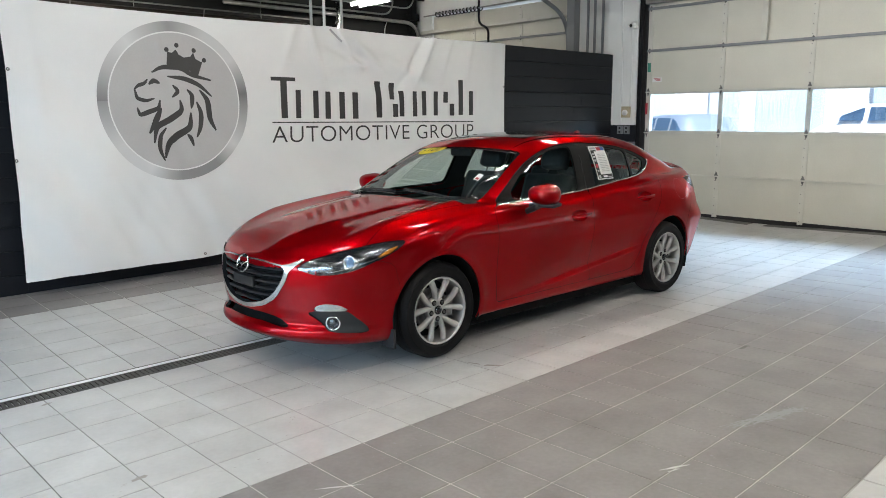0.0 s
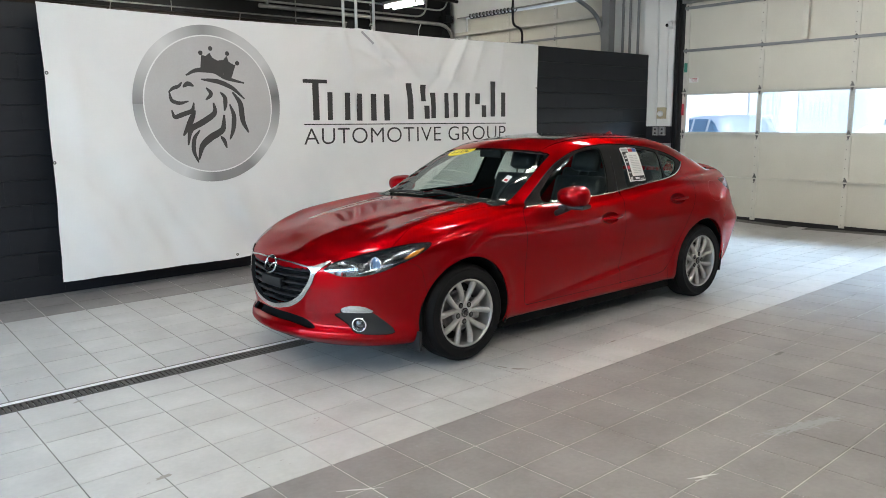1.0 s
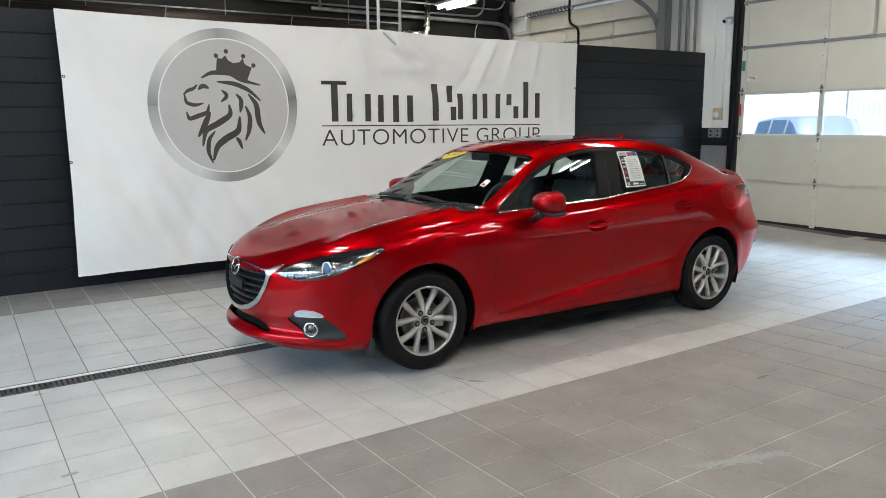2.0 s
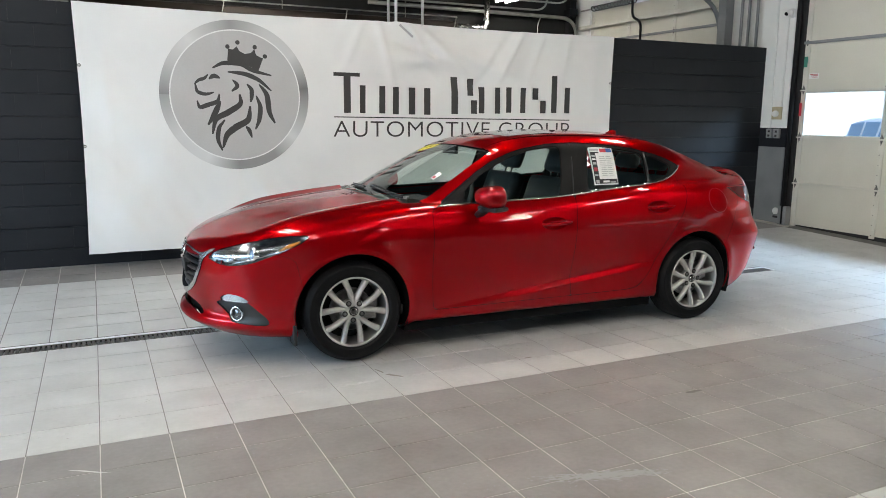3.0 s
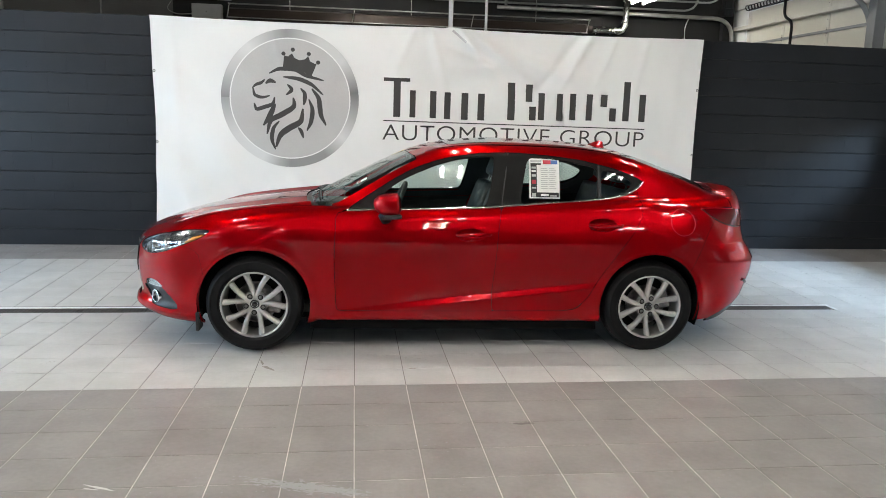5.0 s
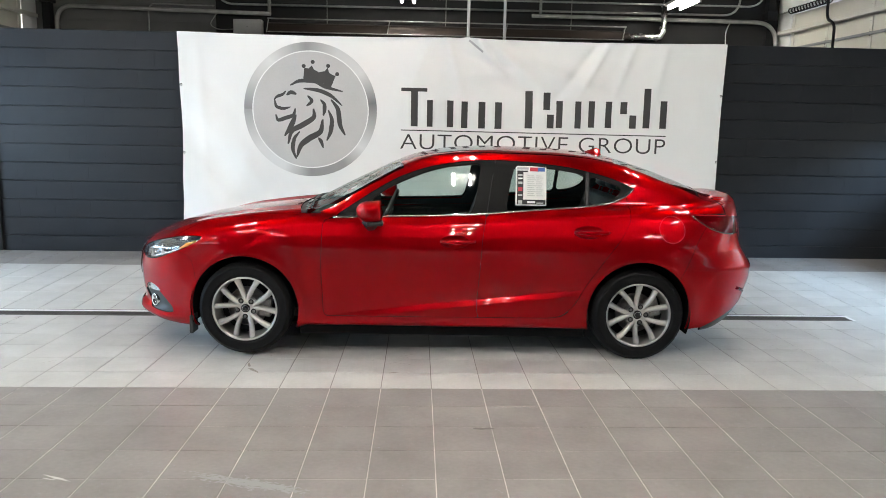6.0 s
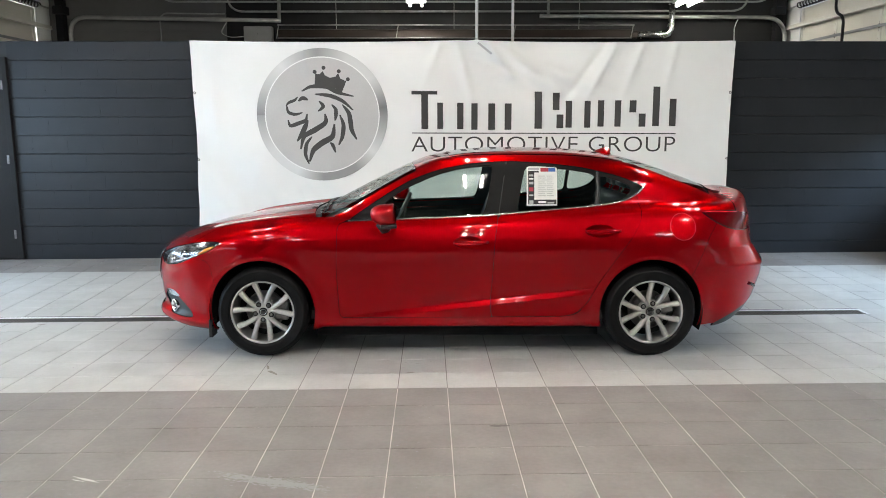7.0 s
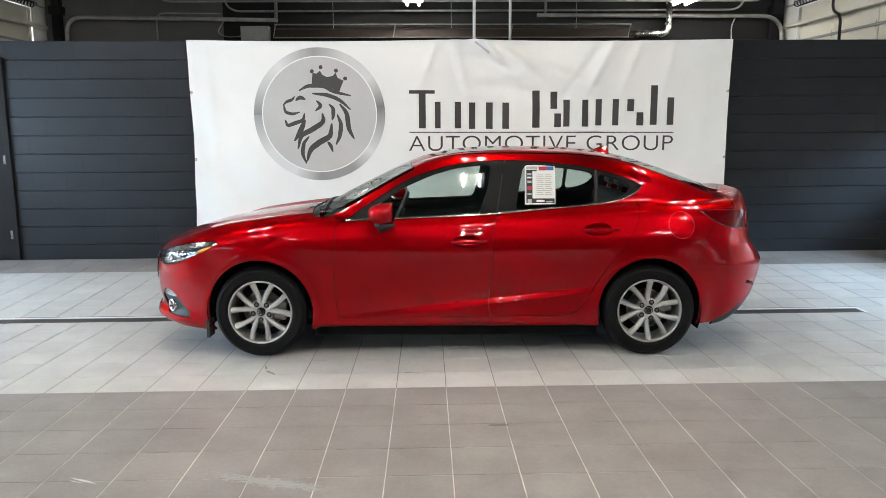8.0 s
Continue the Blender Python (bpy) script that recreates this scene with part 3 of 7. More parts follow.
shades = [(0.0, 0.30), (0.10, 0.62), (0.18, 0.66), (0.25, 0.26), (0.34, 0.28), (0.40, 0.66), (0.46, 0.40), (0.52, 0.16), (0.60, 0.60), (0.68, 0.56), (0.76, 0.28), (0.86, 0.66), (0.93, 0.48), (1.0, 0.20)]
el[0].color = (shades[0][1],) * 3 + (1,)
el[1].color = (0.22, 0.22, 0.22, 1)
for pos_, val_ in shades[1:-1]:
    e_ = el.new(pos_)
    e_.color = (val_, val_, val_ * 0.99, 1)
l_.new(rp_.outputs["Color"], n_["Principled BSDF"].inputs["Base Color"])
n_["Principled BSDF"].inputs["Roughness"].default_value = 0.5
bm = bmesh.new()
ring(bm, RCX, RCZ, 0.645, 0.742)
on_banner("emblem_rim", bm, rim, "brushed silver printed rim", 0.0035)
bm = bmesh.new()
ring(bm, RCX, RCZ, 0.638, 0.650)
on_banner("emblem_line", bm, M["paper"], "fine white line", 0.005)


def swoosh(pts, width):
    """A tapering brush stroke through points (x, z), in emblem units."""
    cx = spline([(i, q[0]) for i, q in enumerate(pts)])
    cz = spline([(i, q[1]) for i, q in enumerate(pts)])
    n = 22
    line = [(float(cx(k * (len(pts) - 1) / n)), float(cz(k * (len(pts) - 1) / n))) for k in range(n + 1)]
    bm = bmesh.new()
    left, right = [], []
    for k, (x, z) in enumerate(line):
        x0, z0 = line[max(k - 1, 0)]
        x1, z1 = line[min(k + 1, n)]
        d = math.hypot(x1 - x0, z1 - z0)
        w = width * math.sin(math.pi * (0.06 + 0.88 * k / n)) ** 0.8 * 0.5
        nx, nz = -(z1 - z0) / d * w, (x1 - x0) / d * w
        left.append(bm.verts.new((RCX + (x + nx), 0, RCZ + (z + nz))))
        right.append(bm.verts.new((RCX + (x - nx), 0, RCZ + (z - nz))))
    for k in range(n):
        bm.faces.new((left[k], left[k + 1], right[k + 1], right[k]))
    return bm


U = 1.49 / 231.0   # one step of the emblem's drawing grid


def g(x, y):
    return ((x - 565.5) * U, (202.5 - y) * U)


for pts, w in (([g(553, 166), g(575, 168), g(598, 176), g(620, 194)], 0.045),
               ([g(601, 184), g(613, 202), g(616, 226), g(625, 245)], 0.055),
               ([g(596, 202), g(602, 220), g(600, 238), g(593, 255)], 0.050),
               ([g(582, 184), g(589, 193), g(589, 203), g(587, 212)], 0.045),
               ([g(570, 200), g(571, 214), g(552, 228), g(532, 240), g(526, 262)], 0.060),
               ([g(586, 218), g(583, 238), g(562, 252), g(548, 264), g(541, 284)], 0.068),
               ([g(546, 240), g(536, 254), g(534, 270), g(540, 288)], 0.045),
               ([g(540, 211), g(535, 222), g(529, 234), g(520, 248)], 0.058),
               ([g(505, 211), g(509, 221), g(522, 217), g(536, 211), g(539, 200)], 0.045),
               ([g(503, 184), g(506, 197), g(518, 201), g(531, 198)], 0.036),
               ([g(502, 186), g(509, 180), g(517, 177), g(523, 171)], 0.034),
               ([g(524, 178), g(532, 173), g(541, 176)], 0.045),
               ([g(560, 178), g(567, 187), g(558, 196)], 0.040),
               ([g(578, 250), g(583, 256), g(587, 268)], 0.040),
               ([g(530, 161), g(548, 153), g(572, 153), g(592, 163), g(621, 170)], 0.050)):
    on_banner("emblem_stroke", swoosh(pts, w), M["print_dark"], lift=0.0045)
bm = bmesh.new()
poly(bm, [(RCX + a, RCZ + b) for a, b in (g(553, 149), g(555, 131), g(562, 132), g(568, 127), g(572, 134), g(580, 138), g(590, 136), g(595, 130), g(598, 139), g(606, 143), g(609, 143), g(600, 165), g(588, 157), g(572, 151))])
on_banner("emblem_crown", bm, M["print_dark"], lift=0.0046)
for x, y in ((554, 128), (569.5, 121), (596, 127), (611.5, 140.5)):
    bm = bmesh.new()
    a, b = g(x, y)
    poly(bm, [(RCX + a + 0.022 * math.cos(k * math.tau / 16), RCZ + b + 0.022 * math.sin(k * math.tau / 16)) for k in range(16)])
    on_banner("crown_ball", bm, M["print_dark"], lift=0.0046)

# name line as plain bars, one or more for each letter
LX, LU = 4.030, 3.047 / 470.0


def lx(px):
    return LX + (px - 723.5) * LU


def lz(px_x, px_y):
    return 1.497 + (233.0 - px_y) * 0.00645 - 0.012 * (px_x - 723) / 470


for x0, x1, y0, y1 in ((724, 769, 156, 162), (741, 753, 162, 222), (769, 779, 176, 222), (804, 815, 176, 222), (829, 840, 177, 223), (859, 871, 177, 223), (888, 900, 177, 223),
                       (941, 954, 156, 221), (973, 985, 158, 188), (980, 992, 196, 220), (996, 1007, 172, 219), (1029, 1040, 172, 219), (1053, 1064, 171, 217), (1083, 1094, 171, 217),
                       (1109, 1121, 171, 192), (1126, 1138, 194, 217), (1150, 1162, 147, 216), (1180, 1192, 168, 216)):
    bm = bmesh.new()
    poly(bm, [(lx(x0), lz(x0, y1 + 4)), (lx(x1), lz(x1, y1 + 4)), (lx(x1), lz(x1, y0 + 4)), (lx(x0), lz(x0, y0 + 4))])
    on_banner("name_bar", bm, M["print_dark"], lift=0.004)
bm = bmesh.new()
poly(bm, [(lx(724), 1.492), (lx(1193), 1.478), (lx(1193), 1.489), (lx(724), 1.503)])
on_banner("rule_line", bm, M["print_dark"], lift=0.004)


def text_mesh(body, size, width=None, spacing=1.0, depth=0.0, thin=0.0):
    """A flat text as a bmesh in (x, z), its left foot at the origin."""
    cu = bpy.data.curves.new("text", "FONT")
    cu.body, cu.size, cu.space_character, cu.extrude, cu.offset = body, size, spacing, depth, thin
    tmp = new("text", cu)
    bpy.context.view_layer.update()
    me = bpy.data.meshes.new_from_object(tmp.evaluated_get(bpy.context.evaluated_depsgraph_get()))
    bpy.data.objects.remove(tmp)
    bm = bmesh.new()
    bm.from_mesh(me)
    xs = [v.co.x for v in bm.verts]
    k = width / (max(xs) - min(xs)) if width else 1.0
    x_min = min(xs)
    for v in bm.verts:
        v.co = Vector(((v.co.x - x_min) * k, 0, v.co.y))
    return bm


bm = text_mesh("AUTOMOTIVE GROUP", 0.245, 3.045, 1.05, thin=-0.0022)
zs = [v.co.z for v in bm.verts]
lo, hi = min(zs), max(zs)
for v in bm.verts:
    v.co.z = 1.285 + (v.co.z - lo) / (hi - lo) * 0.172 - 0.006 * v.co.x / 3
    v.co.x += lx(723)
xs = sorted(v.co.x for v in bm.verts)
space = max(range(len(xs) - 1), key=lambda k: xs[k + 1] - xs[k])
split_x = (xs[space] + xs[space + 1]) / 2
for first in (True, False):
    word = bm.copy()
    bmesh.ops.delete(word, geom=[v for v in word.verts if (v.co.x < split_x) != first], context="VERTS")
    on_banner("lettering_word", word, M["print_dark"], "thin capital letters", 0.004)
bm.free()
for x, z in ((BX0 + 0.03, 1.95), (BX0 + 0.03, 1.2), (BX1 - 0.03, 1.95), (BX1 - 0.03, 1.2), (3.2, BZ0 + 0.04), (4.8, BZ0 + 0.05), (6.4, BZ0 + 0.06)):
    bm = lathe([(0.006, 0.0), (0.008, -0.003), (0.013, -0.003), (0.015, 0.0)], 14)
    part("grommet", bm, M["hinge"], ban, m=Matrix.Translation((x, banner_y(x, z) - 0.002, z)))

# ======== the car ========
# Car axes: x from the front axle to the rear, y to the right-hand side (away from the camera), z up from the ground.
hood_c = spline([(-0.95, 0.60), (-0.92, 0.665), (-0.88, 0.715), (-0.80, 0.765), (-0.616, 0.840), (-0.40, 0.895), (-0.10, 0.942), (0.20, 0.978), (0.45, 0.998), (0.70, 0.985),
                 (1.00, 0.965), (1.63, 0.990), (2.20, 1.035), (2.60, 1.065), (3.00, 1.085), (3.25, 1.098), (3.40, 1.118), (3.49, 1.128), (3.54, 1.10), (3.60, 1.02)])
hood_crown = spline([(-0.95, 0.10), (-0.6, 0.085), (-0.2, 0.05), (0.4, 0.045), (0.8, 0.02), (2.4, 0.02), (3.0, 0.05), (3.6, 0.07)])
roof_c = spline([(-0.60, 0.05), (-0.10, 0.66), (0.10, 0.86), (0.32, 0.985), (0.70, 1.185), (1.02, 1.333), (1.20, 1.388), (1.45, 1.424), (1.75, 1.438), (2.10, 1.432), (2.40, 1.408), (2.65, 1.362), (3.00, 1.252), (3.30, 1.130), (3.42, 1.06), (3.52, 0.90), (3.70, 0.40), (3.9, 0.0)])
side_w = spline([(0.16, 0.80), (0.20, 0.840), (0.25, 0.858), (0.34, 0.866), (0.45, 0.872), (0.58, 0.886), (0.68, 0.897), (0.75, 0.898), (0.82, 0.888), (0.88, 0.872), (0.95, 0.846), (1.02, 0.812), (1.10, 0.765), (1.2, 0.69)])
nose_u = spline([(0.14, -0.80), (0.19, -0.90), (0.235, -0.962), (0.265, -0.955), (0.31, -0.920), (0.40, -0.932), (0.52, -0.940), (0.62, -0.928), (0.69, -0.905), (0.75, -0.850), (0.82, -0.72), (0.95, -0.30)])
tail_u = spline([(0.16, 3.42), (0.24, 3.53), (0.34, 3.605), (0.46, 3.645), (0.56, 3.668), (0.62, 3.668), (0.70, 3.625), (0.78, 3.575), (0.86, 3.555), (0.94, 3.560), (1.02, 3.548), (1.09, 3.535), (1.14, 3.50)])
glass_v = spline([(0.88, 0.822), (0.95, 0.800), (1.05, 0.762), (1.15, 0.722), (1.25, 0.676), (1.33, 0.628), (1.40, 0.565), (1.46, 0.48)])
glass_plan = spline([(0.2, 0.86), (0.6, 0.955), (1.0, 0.99), (1.5, 1.0), (2.1, 0.985), (2.6, 0.935), (3.0, 0.865), (3.5, 0.76)])
WHEELS = ((0.0, 0.317), (2.69, 0.317))


def smax(a, b, k):
    h = np.maximum(k - np.abs(a - b), 0) / k
    return np.maximum(a, b) + h * h * k * 0.25


def smin(a, b, k):
    return -smax(-a, -b, k)


def plan(u, w):
    """Width factor: rounded nose and tail."""
    t0 = np.clip((0.0 - u) / (0.0 - nose_u(w)), 0, 3)
    t1 = np.clip((u - 2.85) / (tail_u(w) - 2.85), 0, 3)
    e = np.minimum(1 - t0 ** 3.0, 1 - t1 ** 3.8)
    return np.where(e > 0, np.sqrt(np.clip(e, 0, 1)), 3 * e)


def body_side(u, w):
    v = side_w(w)
    # rising door crease: hollow above a ledge that faces up
    sd = w - (0.310 + 0.1130 * (u - 0.764))
    fade = np.clip((u - 0.50) / 0.75, 0, 1) * np.clip((2.36 - u) / 0.22, 0, 1)
    v = v - 0.021 * fade * np.where(sd > 0, np.exp(-np.maximum(sd - 0.012, 0) / 0.11), np.clip(1 + sd / 0.036, 0, 1) ** 1.3)
    # lips round the wheels, with a shallow hollow behind them
    for hx, hz in WHEELS:
        r = np.hypot(u - hx, w - hz)
        v = v + (0.011 * np.exp(-(np.maximum(r - 0.385, 0) / 0.045) ** 2) - 0.002 * np.exp(-((r - 0.50) / 0.06) ** 2)) * np.clip((w - 0.15) / 0.2, 0, 1)
    # crease that climbs from the front arch and runs off into the door
    wr = 0.905 - 0.16 * np.clip((0.36 - u) / 0.40, 0, 1) ** 2
    v = v - 0.005 * np.exp(-((w - wr + 0.030) / 0.032) ** 2) * np.clip((u + 0.12) / 0.15, 0, 1) * np.clip((1.9 - u) / 1.6, 0, 1)
    # haunch over the rear wheel and its short upper crease
    v = v + 0.016 * np.exp(-((u - 2.80) / 0.46) ** 2) * np.exp(-((w - 0.82) / 0.14) ** 2)
    wh_ = 0.972 + 0.07 * np.clip(u - 2.29, 0, 0.6)
    v = v - 0.006 * np.clip((wh_ + 0.012 - w) / 0.012, 0, 1) * np.exp(-np.maximum(wh_ - w, 0) / 0.05) * np.clip((u - 2.15) / 0.2, 0, 1) * np.clip((2.75 - u) / 0.1, 0, 1)
    v = v + 0.010 * np.exp(-((u - 0.0) / 0.36) ** 2) * np.exp(-((w - 0.80) / 0.10) ** 2)
    # rear bumper: ridge at half height, turned up above it and tucked in below
    g_ = np.clip((u - 2.90) / 0.30, 0, 1)
    g_ = g_ * g_ * (3 - 2 * g_)
    v = v + g_ * (0.006 - 0.27 * np.clip(np.sqrt((w - 0.645) ** 2 + 0.00005) + (w - 0.645), 0, 0.24) * 0.5 - 0.15 * np.clip(0.635 - w, 0, 0.4))
    return v * plan(u, w)


def body_top(u, v):
    a = np.abs(v)
    h = hood_c(u) - hood_crown(u) * (a / 0.8) ** 2.2
    crest = 0.026 * np.exp(-((a - 0.66 + 0.05 * np.clip(u, -1, 0.5)) / 0.085) ** 2) * np.clip((u + 0.85) / 0.4, 0, 1) * np.clip((0.75 - u) / 0.4, 0, 1)
    crest = crest - 0.006 * np.exp(-((a - 0.42 - 0.10 * np.clip(u, -1, 0.5)) / 0.10) ** 2) * np.clip((u + 0.8) / 0.4, 0, 1) * np.clip((0.6 - u) / 0.4, 0, 1)
    return h + crest


def roof_top(u, v):
    front = np.clip((1.75 - u) / 0.8, 0, 1)
    rear = np.clip((u - 2.1) / 0.8, 0, 1)
    return roof_c(u - 0.25 * v * v * front + 0.30 * v * v * rear) - 0.05 * (v / 0.6) ** 2 * (1 - 0.6 * front)


def car_f(u, v, w):
    """Below zero inside the body, above zero outside it."""
    a = np.abs(v)
    body = smax(smax(a - body_side(u, w), w - body_top(u, v), 0.075), 0.165 + 0.036 * np.clip((u - 0.33) / 0.08, 0, 1) * np.clip((2.42 - u) / 0.08, 0, 1) - w, 0.03)
    cabin = smax(a - glass_v(w) * glass_plan(u), w - roof_top(u, v), 0.10)
    cabin = smax(cabin, 0.80 - w, 0.02)
    return smin(body, cabin, 0.035)


def seek(fun, inner, outer, steps=34):
    """Bisection between a place inside and one outside, elementwise."""
    lo, hi = inner.astype(float).copy(), outer.astype(float).copy()
    for _ in range(steps):
        mid = (lo + hi) / 2
        out = fun(mid) > 0
        hi = np.where(out, mid, hi)
        lo = np.where(out, lo, mid)
    return (lo + hi) / 2


def car_normals(q):
    e = 0.002
    g_ = np.stack([car_f(q[:, 0] + e, q[:, 1], q[:, 2]) - car_f(q[:, 0] - e, q[:, 1], q[:, 2]),
                   car_f(q[:, 0], q[:, 1] + e, q[:, 2]) - car_f(q[:, 0], q[:, 1] - e, q[:, 2]),
                   car_f(q[:, 0], q[:, 1], q[:, 2] + e) - car_f(q[:, 0], q[:, 1], q[:, 2] - e)], 1)
    return g_ / np.maximum(np.linalg.norm(g_, axis=1, keepdims=True), 1e-9)


def grid_tris(na, nb):
    i, j = np.meshgrid(np.arange(na - 1), np.arange(nb - 1), indexing="ij")
    a = (i * nb + j).ravel()
    b, c, d = a + nb, a + nb + 1, a + 1
    return np.concatenate([np.stack([a, b, c], 1), np.stack([a, c, d], 1)])


def master(kind, a, b):
    """Points of the body's skin over a grid: side sweep (x, angle), top (x, y), nose and tail (angle, z)."""
    aa, bb = [q.ravel() for q in np.meshgrid(a, b, indexing="ij")]
    if kind == "sweep":
        cy, cz = 0.30, 0.52
        dy, dz = np.cos(bb), np.sin(bb)
        r = seek(lambda r: car_f(aa, cy + r * dy, cz + r * dz), np.full_like(aa, 0.0), np.full_like(aa, 1.15))
        q = np.stack([aa, cy + r * dy, cz + r * dz], 1)
    elif kind == "top":
        w = seek(lambda w: car_f(aa, bb, w), np.full_like(aa, 0.5), np.full_like(aa, 1.6))
        q = np.stack([aa, bb, w], 1)
    else:
        c, s = (0.75, -1.0) if kind == "nose" else (2.45, 1.0)
        r = seek(lambda r: car_f(c + s * r * np.cos(aa), r * np.sin(aa), bb), np.full_like(aa, 0.05), np.full_like(aa, 1.95))
        q = np.stack([c + s * r * np.cos(aa), r * np.sin(aa), bb], 1)
    return q, grid_tris(len(a), len(b))


def region(points, smooth=2):
    """A closed outline with softened corners, as a signed distance."""
    q = np.array(points, float)
    for _ in range(smooth):
        nx = np.roll(q, -1, 0)
        far = np.minimum(0.2, 0.025 / np.maximum(np.hypot(*(nx - q).T), 1e-9))[:, None]
        q = np.stack([q + (nx - q) * far, nx - (nx - q) * far], 1).reshape(-1, 2)
    a, b = q, np.roll(q, -1, 0)

    def f(x, y):
        best = np.full(len(x), 9.0)
        inside = np.zeros(len(x), bool)
        for (x0, y0), (x1, y1) in zip(a, b):
            dx, dy = x1 - x0, y1 - y0
            t = np.clip(((x - x0) * dx + (y - y0) * dy) / max(dx * dx + dy * dy, 1e-12), 0, 1)
            best = np.minimum(best, np.hypot(x - x0 - t * dx, y - y0 - t * dy))
            if abs(dy) > 1e-12:
                inside ^= ((y0 > y) != (y1 > y)) & (x < (x1 - x0) * (y - y0) / dy + x0)
        return np.where(inside, -best, best)
    return f


def cut(q, tris, g_):
    """Keeps the part of a triangle mesh where g_ is below zero; splits the edges that cross."""
    keep = g_ < 0
    n_in = keep[tris].sum(1)
    full = tris[n_in == 3]
    verts, faces, made = [tuple(r) for r in q], [tuple(f) for f in full], {}

    def mid(i, j):
        key = (min(i, j), max(i, j))
        if key not in made:
            t = g_[i] / (g_[i] - g_[j])
            made[key] = len(verts)
            verts.append(tuple(q[i] + t * (q[j] - q[i])))
        return made[key]
    for f in tris[(n_in == 1) | (n_in == 2)]:
        out = []
        for k in range(3):
            i, j = f[k], f[(k + 1) % 3]
            if keep[i]:
                out.append(int(i))
            if keep[i] != keep[j]:
                out.append(mid(int(i), int(j)))
        faces.append((out[0], out[1], out[2]))
        if len(out) == 4:
            faces.append((out[0], out[2], out[3]))
    faces = np.array(faces, int)
    used = np.unique(faces)
    back = np.full(len(verts), -1)
    back[used] = np.arange(len(used))
    return np.array(verts)[used], back[faces]


def shell(q, tris, lip=0.014, sink=0.0, mirror=False, thick=True):
    """A panel with its edges turned in; normals from the body's own curvature."""
    nrm = car_normals(q)
    if callable(sink):
        q = q - nrm * sink(q)[:, None]
        nrm = None
    else:
        q = q - nrm * sink
    if nrm is None:
        nrm = car_normals(q)
    tri_n = np.cross(q[tris[:, 1]] - q[tris[:, 0]], q[tris[:, 2]] - q[tris[:, 0]])
    flip = (tri_n * nrm[tris[:, 0]]).sum(1) < 0
    tris = np.where(flip[:, None], tris[:, ::-1], tris)
    area = np.linalg.norm(tri_n, axis=1)
    tris = tris[area > 1e-10]
    verts, normals, faces = list(q), list(nrm), [tuple(f) for f in tris]
    if lip:
        count = {}
        for f in tris:
            for k in range(3):
                e = (f[k], f[(k + 1) % 3])
                count[e] = count.get(e, 0) + 1
        rim_ = [e for e in count if (e[1], e[0]) not in count]
        ids = {}
        for e in rim_:
            for i in e:
                if i not in ids:
                    ids[i] = (len(verts), len(verts) + 1)
                    verts.extend([q[i] - nrm[i] * 0.0012, q[i] - nrm[i] * lip])
                    normals.extend([nrm[i], nrm[i]])
        for a_, b_ in rim_:
            faces.append((b_, a_, ids[a_][1], ids[b_][1]))
    if mirror:
        verts = [(x, -y, z) for x, y, z in verts]
        normals = [(x, -y, z) for x, y, z in normals]
        faces = [f[::-1] for f in faces]
    me = mesh_of("panel", verts, faces, normals)
    n_face = len(tris)
    me["skin_faces"] = n_face
    return me


CAR = thing("car", "glossy candy-red four-door saloon with silver alloy wheels standing over a drain", "car")
CAR_M = Matrix(((0.99976, 0.02203, 0, 3.0898), (-0.02203, 0.99976, 0, 4.4393), (0, 0, 1, -0.0235), (0, 0, 0, 1))) @ pose(0, 0, 0, -0.72, 0.0, 0)
CAR.matrix_basis = CAR_M

GAP = 0.0018
US = np.arange(-0.62, 3.30, 0.0120)
AN = np.radians(np.arange(-42, 76.1, 0.65))
SWEEP = master("sweep", US, AN)
NOSE = master("nose", np.radians(np.arange(0, 62.1, 0.55)), np.arange(0.17, 0.885, 0.0085))
TAIL = master("tail", np.radians(np.arange(0, 63.1, 0.6)), np.arange(0.17, 1.115, 0.010))


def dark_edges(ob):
    """Paints the shade of the gap on a panel's turned-in edges, as flat black."""
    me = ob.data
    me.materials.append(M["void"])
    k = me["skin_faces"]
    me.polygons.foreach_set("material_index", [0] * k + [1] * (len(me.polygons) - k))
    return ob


def piece(name, src, fields, material, lip=0.014, sink=0.0, label="", parent=None, both=True):
    """Cuts a panel from a master skin where all fields are below zero; builds it on both flanks."""
    q, t = src
    for f in fields:
        q, t = cut(q, t, f(q))
        if len(t) == 0:
            return None
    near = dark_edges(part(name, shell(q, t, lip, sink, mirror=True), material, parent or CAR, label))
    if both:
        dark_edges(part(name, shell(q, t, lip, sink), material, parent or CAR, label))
    return near


def in_xz(outline, smooth=2, grow=-GAP):
    f = region(outline, smooth)
    return lambda q: f(q[:, 0], q[:, 2]) - grow


def in_yz(outline, smooth=2, grow=-GAP):
    f = region(outline, smooth)
    return lambda q: f(np.abs(q[:, 1]), q[:, 2]) - grow


def not_(f):
    return lambda q: -f(q)


def beyond_wheel(k, r):
    hx, hz = WHEELS[k]
    ax, az = ARCH_AXES[k]
    return lambda q: (1 - np.hypot((q[:, 0] - hx) / (ax + r - ARCH), (q[:, 2] - hz) / (az + r - ARCH))) * r


ARCH = 0.364
ARCH_AXES = ((0.368, 0.373), (0.358, 0.378))
hood_line = spline([(-0.95, 0.66), (-0.62, 0.78), (-0.45, 0.75), (-0.28, 0.705), (0.10, 0.705), (0.45, 0.735), (0.60, 0.76)])


def below_hood_line(q):
    return hood_line(q[:, 0]) + GAP - np.abs(q[:, 1])


